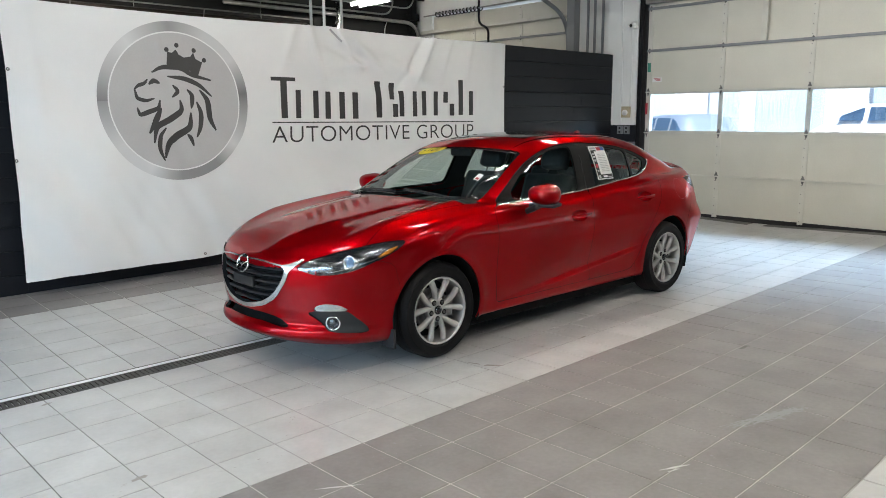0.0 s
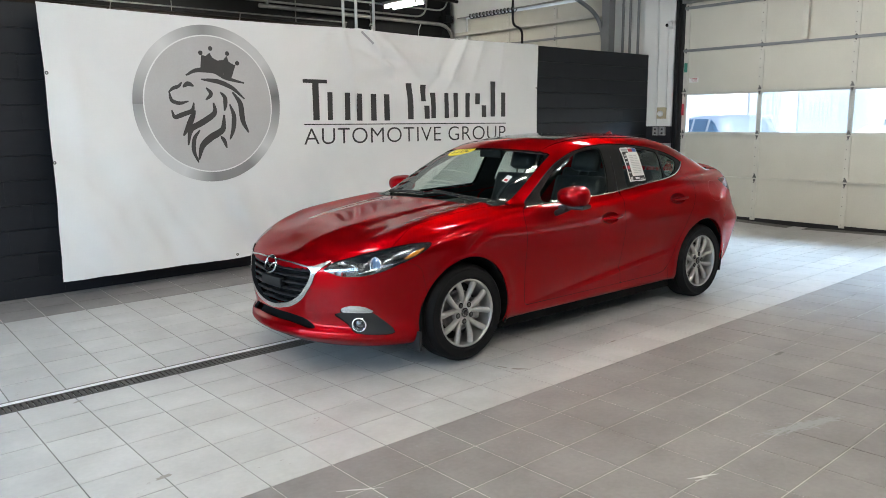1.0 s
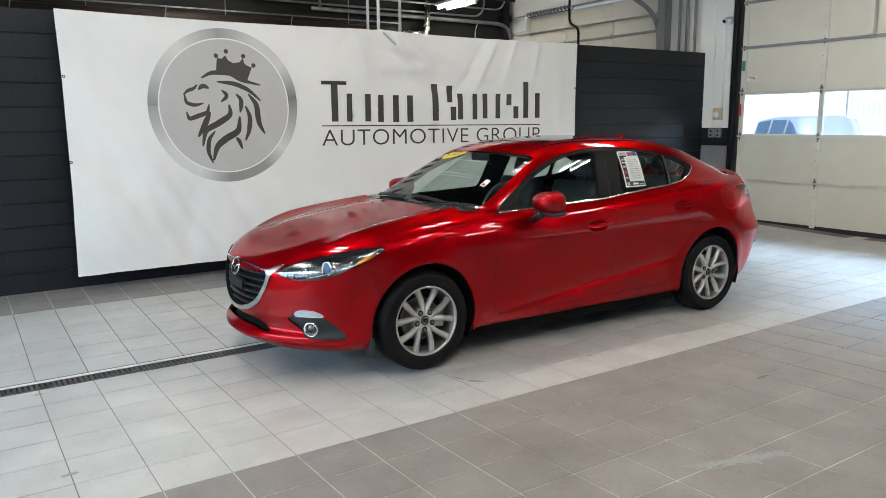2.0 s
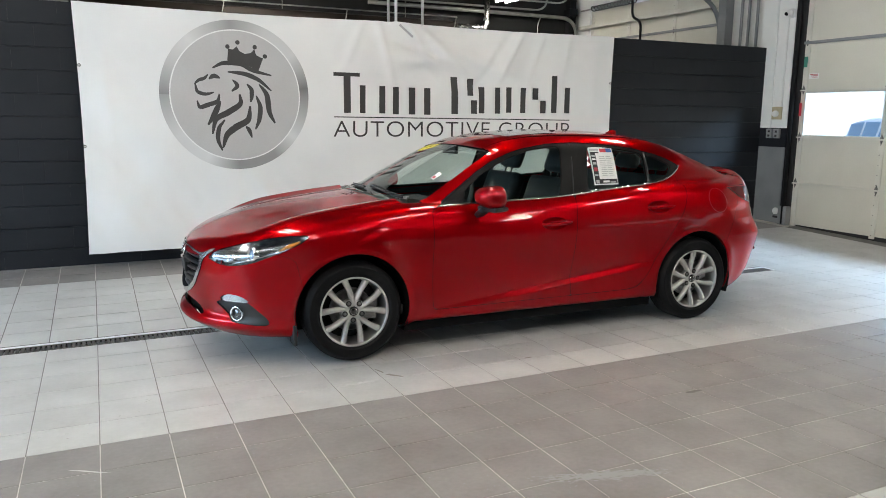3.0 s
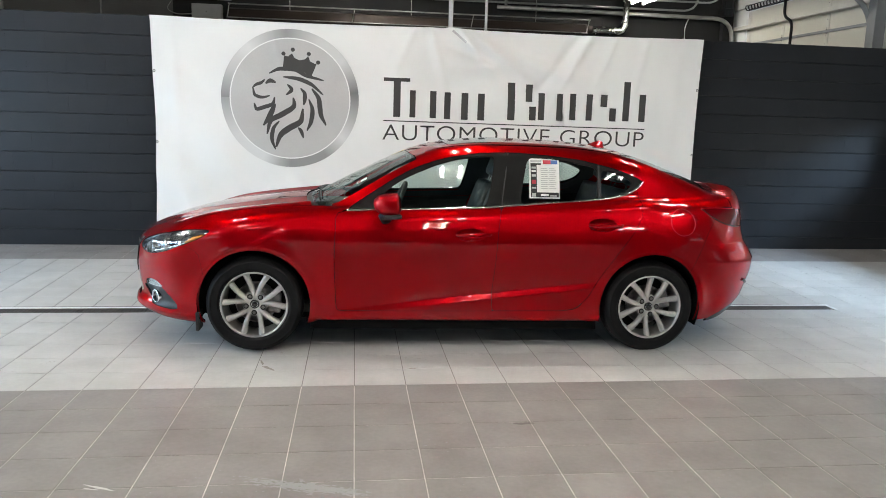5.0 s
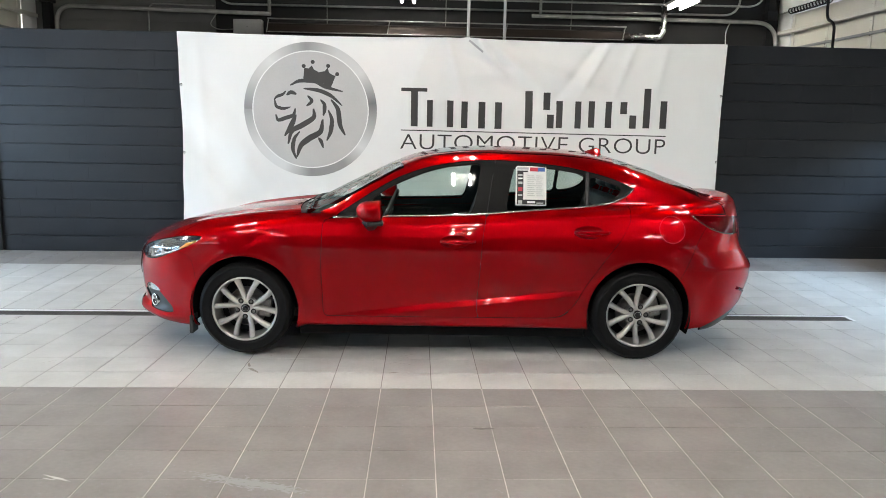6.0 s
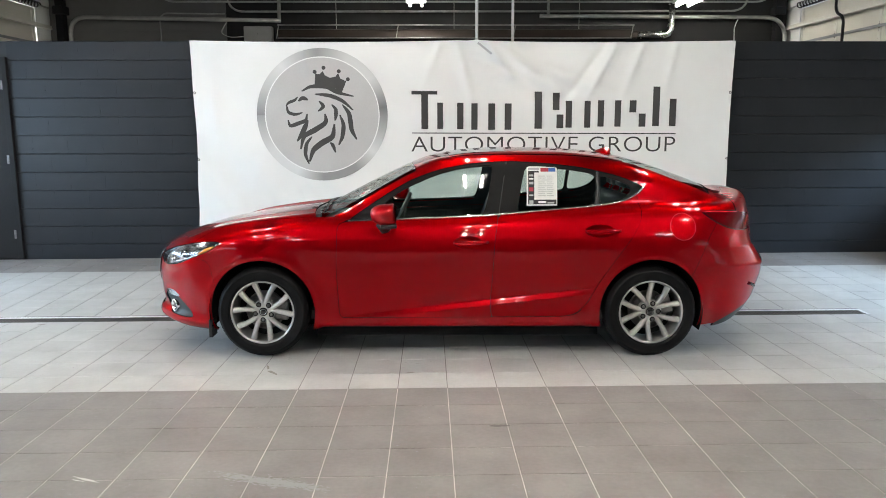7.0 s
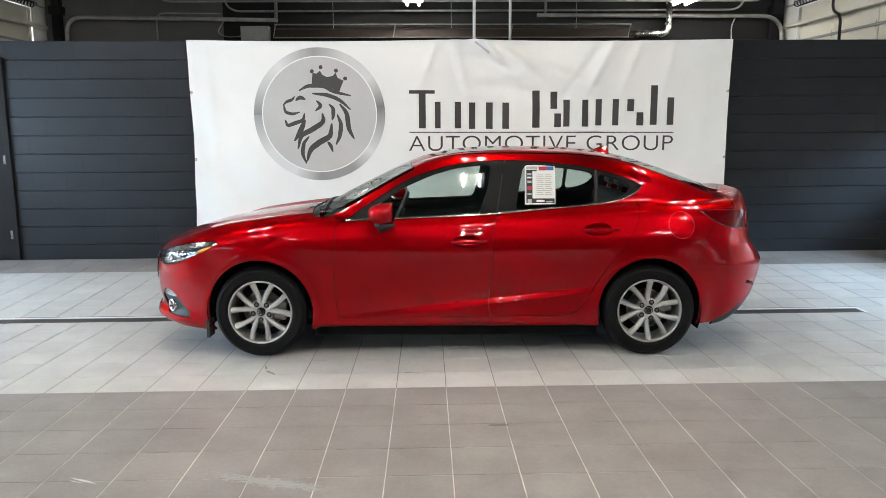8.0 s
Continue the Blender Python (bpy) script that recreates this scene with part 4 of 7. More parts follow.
# outlines in the side view
DOOR_F = [(0.530, 0.93), (0.520, 0.60), (0.532, 0.310), (0.545, 0.282), (0.575, 0.278), (1.565, 0.281), (1.592, 0.283), (1.582, 0.320), (1.5785, 0.372), (1.595, 0.606), (1.607, 0.83), (1.634, 0.988), (1.60, 0.985), (1.0, 0.960), (0.60, 0.948)]
DOOR_R = [(1.634, 0.988), (1.607, 0.83), (1.595, 0.606), (1.5785, 0.372), (1.582, 0.320), (1.592, 0.283), (1.620, 0.283), (2.08, 0.286), (2.17, 0.302), (2.245, 0.375), (2.332, 0.539), (2.447, 0.714), (2.545, 0.847), (2.610, 0.968),
          (2.620, 1.05), (2.605, 1.122), (2.566, 1.098), (2.464, 1.064), (2.316, 1.044), (2.05, 1.024), (1.754, 0.998)]
BELT = [(0.53, 0.945), (0.60, 0.948), (1.0, 0.960), (1.533, 0.980), (1.754, 0.998), (2.05, 1.024), (2.316, 1.044), (2.464, 1.064), (2.566, 1.098), (2.635, 1.142), (2.66, 1.170)]
LAMP = [(-0.830, 0.655), (-0.770, 0.705), (-0.64, 0.755), (-0.47, 0.795), (-0.36, 0.809), (-0.262, 0.809), (-0.34, 0.756), (-0.46, 0.702), (-0.594, 0.644), (-0.69, 0.620), (-0.765, 0.618)]
TLAMP = [(3.02, 1.012), (3.20, 1.012), (3.45, 0.985), (3.70, 0.965), (3.70, 0.875), (3.45, 0.870), (3.22, 0.890), (3.11, 0.945)]
DLO = [(0.600, 0.950), (0.70, 1.018), (0.798, 1.082), (0.91, 1.154), (1.031, 1.220), (1.15, 1.266), (1.267, 1.300), (1.465, 1.332), (1.60, 1.342), (1.744, 1.345), (1.981, 1.332), (2.218, 1.305), (2.454, 1.252), (2.57, 1.212), (2.660, 1.168),
       (2.625, 1.134), (2.566, 1.096), (2.464, 1.062), (2.316, 1.042), (2.05, 1.022), (1.754, 0.996), (1.533, 0.978), (1.0, 0.958), (0.70, 0.950)]
GLASS_F = [(0.800, 0.962), (0.795, 1.030), (0.86, 1.078), (0.95, 1.148), (1.033, 1.188), (1.19, 1.256), (1.346, 1.302), (1.504, 1.322), (1.602, 1.328), (1.573, 1.141), (1.533, 0.986)]
GLASS_R = [(1.765, 1.006), (1.790, 1.142), (1.830, 1.318), (1.98, 1.312), (2.139, 1.297), (2.325, 1.265), (2.320, 1.15), (2.315, 1.051)]
GLASS_Q = [(2.343, 1.056), (2.348, 1.16), (2.355, 1.258), (2.49, 1.216), (2.585, 1.172), (2.54, 1.112), (2.46, 1.074)]

bumper_end = region([(-1.2, 0.10), (-0.30, 0.10), (-0.30, 0.30), (-0.322, 0.50), (-0.358, 0.668), (-0.47, 0.705), (-0.60, 0.70), (-0.80, 0.72), (-0.90, 0.80), (-1.2, 0.80)], 1)
# flanks
fender_edge = [(-0.62, 0.60), (-0.45, 0.45), (-0.36, 0.30), (-0.20, 0.25), (0.36, 0.16), (0.555, 0.16), (0.555, 0.93), (0.60, 0.965), (0.62, 1.08), (-0.2, 1.08), (-0.62, 0.98)]
piece("front_fender", SWEEP, [in_xz(fender_edge), beyond_wheel(0, ARCH), not_(in_xz(LAMP, grow=GAP)), not_(in_xz(DOOR_F, 1, grow=GAP)), lambda q: 0.001 - bumper_end(q[:, 0], q[:, 2]),
                              lambda q: np.where(q[:, 0] < 0.62, hood_line(q[:, 0]) + GAP - q[:, 1], -1.0), lambda q: q[:, 0] - 0.60], M["paint"])


def cup_field(k):
    """The oval recess behind a door handle."""
    cx, cz = ((1.4225, 0.806), (2.3235, 0.884))[k]
    return lambda q: (np.hypot((q[:, 0] - cx) / 0.100, (q[:, 2] - cz) / 0.043) - 1) * 0.043


def handle_cup(k):
    q, t = cut(*SWEEP, cup_field(k)(SWEEP[0]))
    rho = np.clip(cup_field(k)(q) / 0.043 + 1, 0, 1)
    q = q - car_normals(q) * (0.038 * (1 - rho ** 2.4) ** 0.8)[:, None]
    tri_n = np.cross(q[t[:, 1]] - q[t[:, 0]], q[t[:, 2]] - q[t[:, 0]])
    t = np.where((tri_n[:, 1] < 0)[:, None], t[:, ::-1], t)
    for s in (-1, 1):
        part("handle_cup", mesh_of("handle_cup", q * np.array([1, s, 1]), t if s > 0 else t[:, ::-1], smooth=True), M["paint"], CAR)


piece("front_door", SWEEP, [in_xz(DOOR_F, 1), not_(cup_field(0))], M["paint"])
piece("rear_door", SWEEP, [in_xz(DOOR_R, 1), beyond_wheel(1, ARCH), not_(cup_field(1))], M["paint"])
handle_cup(0)
handle_cup(1)
piece("sill", SWEEP, [in_xz([(0.535, 0.14), (2.34, 0.14), (2.31, 0.40), (2.25, 0.374), (2.176, 0.3005), (2.084, 0.2845), (1.6, 0.2815), (0.56, 0.2765), (0.54, 0.2785)], 1), beyond_wheel(1, ARCH)], M["paint"], sink=0.002)
dlo_f = region(DLO, 2)
quarter = [(2.20, 1.50), (2.20, 0.36), (2.26, 0.14), (2.93, 0.14), (2.93, 0.55), (2.96, 0.585), (2.995, 0.664), (3.06, 0.828), (3.135, 0.938), (3.16, 0.955), (3.12, 0.995), (3.22, 1.016), (3.35, 1.00), (3.35, 1.50)]
tl_f = region(TLAMP, 1)
piece("rear_quarter", SWEEP, [in_xz(quarter, 1), lambda q: 0.0006 - tl_f(q[:, 0], q[:, 2]), beyond_wheel(1, ARCH), not_(in_xz(DOOR_R, 1, grow=GAP)), lambda q: -(dlo_f(q[:, 0], q[:, 2]) - 0.004),
                              lambda q: np.where(q[:, 0] > 2.60, np.minimum(0.53 - q[:, 1] + 0.03 * (q[:, 0] - 2.9), 1.0), -1.0)], M["paint"])
# roof rails and pillars: everything above the belt outside the glazing
rail = [(0.50, 0.955), (0.60, 0.950), (0.813, 1.05), (1.081, 1.20), (1.45, 1.30), (1.80, 1.31), (2.35, 1.24), (2.64, 1.16), (2.66, 1.50), (0.9, 1.50), (0.46, 1.08)]
wind_head = lambda v: 1.010 + 0.16 * v * v
wind_edge = spline([(0.30, 0.735), (0.62, 0.700), (0.95, 0.632), (1.25, 0.560), (1.40, 0.52)])
piece("roof_rail", SWEEP, [in_xz(rail, 1, grow=0.0), lambda q: dlo_f(q[:, 0], q[:, 2]) * -1 + 0.004,
                           lambda q: np.where(q[:, 0] < wind_head(q[:, 1]), wind_edge(q[:, 0]), 0.503) - q[:, 1]], M["paint"], sink=0.0)
for nm, out in (("front_window", GLASS_F), ("rear_window", GLASS_R), ("quarter_window", GLASS_Q)):
    piece(nm, SWEEP, [in_xz(out, 2, grow=0.004)], M["privacy"], lip=0.0, sink=0.007)
gf, gr, gq = region(GLASS_F, 2), region(GLASS_R, 2), region(GLASS_Q, 2)
piece("window_surround", SWEEP, [lambda q: dlo_f(q[:, 0], q[:, 2]) + 0.001, lambda q: -gf(q[:, 0], q[:, 2]), lambda q: -gr(q[:, 0], q[:, 2]), lambda q: -gq(q[:, 0], q[:, 2])],
      M["pillar"], lip=0.01, sink=0.003, label="satin black window frame and pillar trim")


def on_skin(pts, lift=0.0, side=-1):
    """Points (x, z) laid on the flank."""
    x, z = np.array([q[0] for q in pts], float), np.array([q[1] for q in pts], float)
    v = seek(lambda v: car_f(x, v, z), np.full_like(x, 0.1), np.full_like(x, 1.1))
    q = np.stack([x, v, z], 1)
    q = q + car_normals(q) * lift
    return [(a, side * b, c) for a, b, c in q]


def through_points(pts, n=60, closed=False):
    """Evenly laid points on a smooth line through (x, z) controls."""
    a = np.array(pts, float)
    s = np.concatenate([[0], np.cumsum(np.hypot(*np.diff(a, axis=0).T))])
    fx, fy = spline(list(zip(s, a[:, 0]))), spline(list(zip(s, a[:, 1])))
    k = np.linspace(0, s[-1], n)
    return list(zip(fx(k), fy(k)))


for side in (-1, 1):
    part("belt_moulding", tube_path(on_skin(through_points(BELT[1:], 70), 0.001, side), 0.0075, 8), M["satin"], CAR, "satin chrome strip", smooth=True)
    part("pillar_gap", tube_path(on_skin([(1.640, 1.0), (1.655, 1.10), (1.675, 1.22), (1.700, 1.345)], -0.001, side), 0.004, 6), M["rubber"], CAR)
    part("pillar_gap", tube_path(on_skin([(2.329, 1.048), (2.334, 1.16), (2.340, 1.275)], -0.004, side), 0.010, 6), M["black_plastic"], CAR)

# top panels, built across the full width
def top_piece(name, u0, u1, v1, fields, material, lip=0.014, sink=0.0, label="", step=0.014):
    q, t = master("top", np.arange(u0, u1, step), np.arange(-v1, v1 + 1e-6, 2 * v1 / round(2 * v1 / step)))
    for f in fields:
        q, t = cut(q, t, f(q))
    return dark_edges(part(name, shell(q, t, lip, sink), material, CAR, label))


lamp_area = region(LAMP, 1)
wind_base = lambda v: 0.335 + 0.16 * v * v
hood_tip = lambda v: -0.922 + 0.50 * np.abs(v) ** 2.2
top_piece("hood", -0.93, 0.62, 0.80, [lambda q: np.abs(car_f(q[:, 0], q[:, 1], q[:, 2])) - 0.003, lambda q: np.abs(q[:, 1]) - hood_line(q[:, 0]) + GAP, lambda q: hood_tip(q[:, 1]) + 0.004 - q[:, 0], lambda q: np.where(np.abs(q[:, 1]) > 0.40, GAP - lamp_area(q[:, 0], q[:, 2]), -1.0), lambda q: q[:, 0] - (wind_base(q[:, 1]) - 0.055)], M["paint"])
top_piece("windscreen", 0.30, 1.35, 0.74, [lambda q: wind_base(q[:, 1]) - 0.02 - q[:, 0], lambda q: q[:, 0] - wind_head(q[:, 1]) + 0.002,
                                           lambda q: np.abs(q[:, 1]) - wind_edge(q[:, 0]) - 0.002, lambda q: 0.93 - q[:, 2]], M["glass"], lip=0.0, sink=0.004)
top_piece("roof", 0.98, 2.90, 0.54, [lambda q: wind_head(q[:, 1]) - q[:, 0], lambda q: np.abs(q[:, 1]) - 0.502, lambda q: q[:, 0] - (2.62 - 0.30 * q[:, 1] ** 2)], M["paint"])
rear_w = lambda u: 0.50 + 0.03 * (u - 2.9)
top_piece("rear_windscreen", 2.45, 3.30, 0.56, [lambda q: 2.625 - 0.30 * q[:, 1] ** 2 - q[:, 0], lambda q: q[:, 0] - (3.235 - 0.25 * q[:, 1] ** 2), lambda q: np.abs(q[:, 1]) - 0.525], M["glass"], lip=0.0, sink=0.004)
top_piece("boot_lid", 3.15, 3.545, 0.60, [lambda q: 3.240 - 0.25 * q[:, 1] ** 2 - q[:, 0], lambda q: np.abs(q[:, 1]) - 0.535], M["paint"])
for side in (-1, 1):
    top_piece("rear_shoulder", 3.0, 3.545, 0.80, [lambda q: 0.540 - side * q[:, 1], lambda q: 3.325 - q[:, 0], lambda q: 0.97 - q[:, 2]], M["paint"])
top_piece("sunroof", 1.25, 1.75, 0.46, [lambda q: 1.30 - 0.12 * (0.2 - q[:, 1] ** 2) - q[:, 0], lambda q: q[:, 0] - 1.70, lambda q: np.abs(q[:, 1]) - 0.43], M["black_gloss"], lip=0.0, sink=-0.003, label="dark glass sunroof panel")
top_piece("cowl", 0.18, 0.80, 0.76, [lambda q: wind_base(q[:, 1]) - 0.060 - q[:, 0], lambda q: q[:, 0] - wind_base(q[:, 1]) + 0.012, lambda q: np.abs(q[:, 1]) - 0.74], M["black_plastic"], sink=0.012, label="black plastic cowl grille")

# nose: outlines in the front view (distance from the middle, height)
lamp_f = in_xz(LAMP, 1)
grille_f = in_yz([(-0.6, 0.688), (0.20, 0.678), (0.410, 0.657), (0.398, 0.584), (0.331, 0.489), (0.223, 0.430), (0.08, 0.398), (-0.6, 0.390)], 1, 0.0)
surround_f = in_yz([(-0.6, 0.696), (0.20, 0.686), (0.405, 0.667), (0.520, 0.716), (0.518, 0.700), (0.440, 0.640), (0.420, 0.565), (0.345, 0.462), (0.235, 0.402), (0.08, 0.370), (-0.6, 0.360)], 1, 0.0)
lower_f = in_yz([(-0.7, 0.357), (0.20, 0.354), (0.327, 0.340), (0.425, 0.290), (0.400, 0.280), (0.22, 0.298), (-0.7, 0.302)], 1, 0.0)
fog_f = in_yz([(0.535, 0.384), (0.592, 0.403), (0.722, 0.403), (0.745, 0.373), (0.795, 0.270), (0.775, 0.258), (0.692, 0.266), (0.644, 0.278), (0.590, 0.340)], 1, 0.0)
drl_f = in_yz([(0.572, 0.396), (0.586, 0.428), (0.638, 0.446), (0.698, 0.439), (0.732, 0.408), (0.722, 0.396)], 1, 0.0)
piece("front_bumper", NOSE, [lambda q: bumper_end(q[:, 0], q[:, 2]) + 0.001, beyond_wheel(0, ARCH), not_(lamp_f), not_(surround_f), not_(lower_f), not_(fog_f), not_(drl_f),
                             lambda q: q[:, 0] - np.where((q[:, 2] > 0.68) & (np.abs(q[:, 1]) < 0.60), hood_tip(q[:, 1]) - 0.002, 9.0)], M["paint"], lip=0.02)
piece("grille_surround", NOSE, [surround_f, not_(grille_f)], M["satin"], lip=0.03, sink=-0.006, label="satin chrome grille surround")
piece("grille_backing", NOSE, [grille_f], M["void"], lip=0.0, sink=0.060)
piece("lower_intake", NOSE, [lower_f], M["void"], lip=0.0, sink=0.05)
piece("fog_bezel", NOSE, [fog_f, not_(drl_f)], M["grey_plastic"], lip=0.02, sink=0.014, label="dark grey plastic fog lamp bezel")
piece("turn_signal", NOSE, [drl_f], M["satin"], lip=0.015, sink=0.010, label="clear turn signal lamp")
piece("turn_signal_lens", NOSE, [drl_f], M["lens"], lip=0.0, sink=0.001)


def nose_point(y, z, sink=0.0):
    """A place on the nose at a distance from the middle and a height, and its normal."""
    yy, zz = np.array([abs(y)]), np.array([z])
    u = seek(lambda u: car_f(-u, yy, zz), np.array([-0.4]), np.array([1.2]))
    q = np.stack([-u, yy, zz], 1)
    nn = car_normals(q)[0]
    q = q[0] - nn * sink
    s = 1 if y >= 0 else -1
    return Vector((q[0], q[1] * s, q[2])), Vector((nn[0], nn[1] * s, nn[2]))


# grille slats
for k in range(6):
    z = 0.420 + k * 0.044
    half = float(np.interp(z, [0.398, 0.430, 0.489, 0.584, 0.657], [0.08, 0.215, 0.322, 0.390, 0.400]))
    ys = np.linspace(-half, half, 25)
    bm = bmesh.new()
    rows = []
    for y in ys:
        c, _n = nose_point(y, z, 0.022)
        rows.append([bm.verts.new((c.x + a, c.y, c.z + b)) for a, b in ((-0.004, 0.006), (0.022, 0.011), (0.024, 0.006), (-0.006, -0.005))])
    for a, b in zip(rows, rows[1:]):
        for i in range(4):
            bm.faces.new((a[i], a[(i + 1) % 4], b[(i + 1) % 4], b[i]))
    bmesh.ops.recalc_face_normals(bm, faces=bm.faces)
    part("grille_slat", bm, M["black_plastic"], CAR, smooth=True)
c, nn = nose_point(0.0, 0.640, 0.0)
bm = boxes((c.x - 0.006, c.x + 0.03, -0.13, 0.13, 0.505, 0.572), bevel=0.008)
part("plate_mount", bm, M["black_plastic"], CAR)
# emblem: oval ring with a plain wing
bm = tube_path([(c.x + 0.004 + 0.016 * math.cos(a), 0.070 * math.sin(a), 0.645 + 0.052 * math.cos(a)) for a in np.linspace(0, math.tau, 33)[:-1]], 0.0075, 8, closed=True)
emb = part("badge", bm, M["chrome"], CAR, "chrome oval badge", smooth=True)
part("badge_wing", tube_path([(c.x + 0.008, -0.060, 0.662), (c.x + 0.004, -0.030, 0.652), (c.x - 0.004, 0.0, 0.628), (c.x + 0.004, 0.030, 0.652), (c.x + 0.008, 0.060, 0.662)], 0.007, 8), M["chrome"], emb, smooth=True)

# headlamps
lamp_in = piece("headlamp", NOSE, [lamp_f], M["lamp_bowl"], lip=0.012, sink=lambda q: 0.003 + 0.044 * np.clip(-lamp_f(q) / 0.030, 0, 1) ** 0.7, label="headlamp with dark housing and chrome projector")
piece("headlamp_lens", NOSE, [lamp_f], M["lens"], lip=0.0, sink=0.0015)
for s in (-1, 1):
    for (y, z, r, dep, m_) in ((0.748, 0.697, 0.040, 0.032, "chrome"), (0.645, 0.655, 0.036, 0.034, "satin")):
        c, nn = nose_point(s * y, z, dep)
        rotq = Vector((0, -1, 0)).rotation_difference(Vector((-0.93, s * 0.30, 0.10)).normalized()).to_matrix().to_4x4()
        bez = part("projector", lathe([(r * 1.15, 0.02), (r * 1.15, -0.012), (r * 0.98, -0.014), (r * 0.92, 0.0), (r * 0.88, 0.004)], 28), M[m_], CAR, smooth=True, m=Matrix.Translation(c) @ rotq)
        part("projector_lens", lathe([(r * 0.88, 0.004), (r * 0.7, -0.008), (r * 0.4, -0.015), (0.001, -0.018)], 28), M["lens" if m_ == "satin" else "car_glass"], bez, smooth=True)
    strip = []
    for k in np.linspace(0, 1, 16):
        x_, z_ = -0.72 + 0.41 * k, 0.632 + 0.118 * k + 0.018 * k * k
        strip.append((x_, z_))
    part("lamp_trim", tube_path(on_skin([(x_, z_) for x_, z_ in strip], -0.020, s), 0.006, 6), M["chrome"], CAR, smooth=True)
    part("side_marker", tube_path(on_skin([(-0.45, 0.722), (-0.39, 0.750), (-0.33, 0.780)], -0.016, s), lambda k: 0.015 * math.sin(math.pi * (0.12 + 0.76 * k)), 10), M["amber"], CAR, "amber side marker", smooth=True)
    c, nn = nose_point(s * 0.660, 0.322, 0.006)
    rotq = Vector((0, -1, 0)).rotation_difference(nn).to_matrix().to_4x4()
    fog = part("fog_lamp", lathe([(0.049, 0.02), (0.047, -0.006), (0.043, -0.010), (0.036, -0.006), (0.034, 0.016)], 30), M["chrome"], CAR, "round fog lamp in a chrome ring", smooth=True, m=Matrix.Translation(c) @ rotq)
    part("fog_lens", lathe([(0.034, 0.012), (0.024, 0.003), (0.001, -0.002)], 26), M["lamp_bowl"], fog, smooth=True)

# tail
tail_end = region([(2.931, 0.10), (2.931, 0.55), (2.961, 0.585), (2.996, 0.664), (3.061, 0.828), (3.136, 0.938), (3.17, 0.952), (3.32, 0.880), (3.45, 0.868), (3.9, 0.868), (3.9, 0.10)], 1)
valance_top = lambda u: 0.215 + 0.50 * np.clip(u - 3.16, 0, 0.42)
piece("rear_bumper", TAIL, [lambda q: tail_end(q[:, 0], q[:, 2]) + 0.0004, beyond_wheel(1, ARCH), lambda q: valance_top(q[:, 0]) - q[:, 2], lambda q: 0.0006 - tl_f(q[:, 0], q[:, 2])], M["paint"], lip=0.02)
piece("rear_valance", TAIL, [lambda q: tail_end(q[:, 0], q[:, 2]) + GAP, lambda q: q[:, 2] - valance_top(q[:, 0]) + 0.001, lambda q: 3.17 - q[:, 0]], M["grey_plastic"], sink=0.008, label="black plastic rear valance")
piece("tail_lamp", TAIL, [lambda q: tl_f(q[:, 0], q[:, 2]) + GAP, lambda q: 0.36 - np.abs(q[:, 1])], M["red_lens"], lip=0.03, label="red wrap-round tail lamp")
piece("tail_lamp_core", TAIL, [lambda q: tl_f(q[:, 0], q[:, 2]) + 0.012, lambda q: 3.40 - q[:, 0], lambda q: np.abs(np.abs(q[:, 1]) - 0.58) - 0.10], M["red_core"], lip=0.0, sink=-0.001)
piece("boot_face", TAIL, [lambda q: 3.30 - q[:, 0], lambda q: 0.872 - q[:, 2], lambda q: q[:, 2] - 1.105, lambda q: -np.maximum(tl_f(q[:, 0], q[:, 2]) - GAP, np.where(np.abs(q[:, 1]) < 0.355, 1, -1))], M["paint"])
for side in (-1, 1):
    pts = []
    for k in range(7):
        yy, zz = np.array([0.63 + 0.022 * k]), np.array([0.455 + 0.008 * k])
        u = seek(lambda u: car_f(u, yy, zz), np.array([2.9]), np.array([3.9]))[0]
        pts.append((u - 0.004, side * float(yy[0]), float(zz[0])))
    part("rear_reflector", tube_path(pts, 0.012, 8), M["red_lens"], CAR, smooth=True)
for side in (-1, 1):
    part("tail_lamp_trim", tube_path(on_skin(through_points([(3.035, 1.003), (3.095, 0.957), (3.182, 0.912), (3.288, 0.882), (3.37, 0.874)], 24), -0.001, side), 0.0045, 6), M["black_gloss"], CAR, smooth=True)
    part("tail_lamp_trim", tube_path(on_skin(through_points([(3.04, 1.006), (3.16, 1.007), (3.30, 1.000)], 16), 0.000, side), 0.0035, 6), M["red_core"], CAR, smooth=True)
# roof aerial fin
bm = bmesh.new()
pr = [(0.0, 0.0, 0.034), (0.03, 0.018, 0.030), (0.07, 0.040, 0.022), (0.105, 0.055, 0.012), (0.135, 0.052, 0.010), (0.15, 0.0, 0.030)]
la = [bm.verts.new((2.42 + a, -w_, 1.400 - 0.17 * a)) for a, h, w_ in pr]
lb = [bm.verts.new((2.42 + a, w_, 1.400 - 0.17 * a)) for a, h, w_ in pr]
lt = [bm.verts.new((2.42 + a, 0, 1.400 - 0.17 * a + h)) for a, h, w_ in pr]
for i in range(5):
    bm.faces.new((la[i], la[i + 1], lt[i + 1], lt[i]))
    bm.faces.new((lb[i + 1], lb[i], lt[i], lt[i + 1]))
bmesh.ops.recalc_face_normals(bm, faces=bm.faces)
part("aerial_fin", bm, M["paint"], CAR, smooth=True)

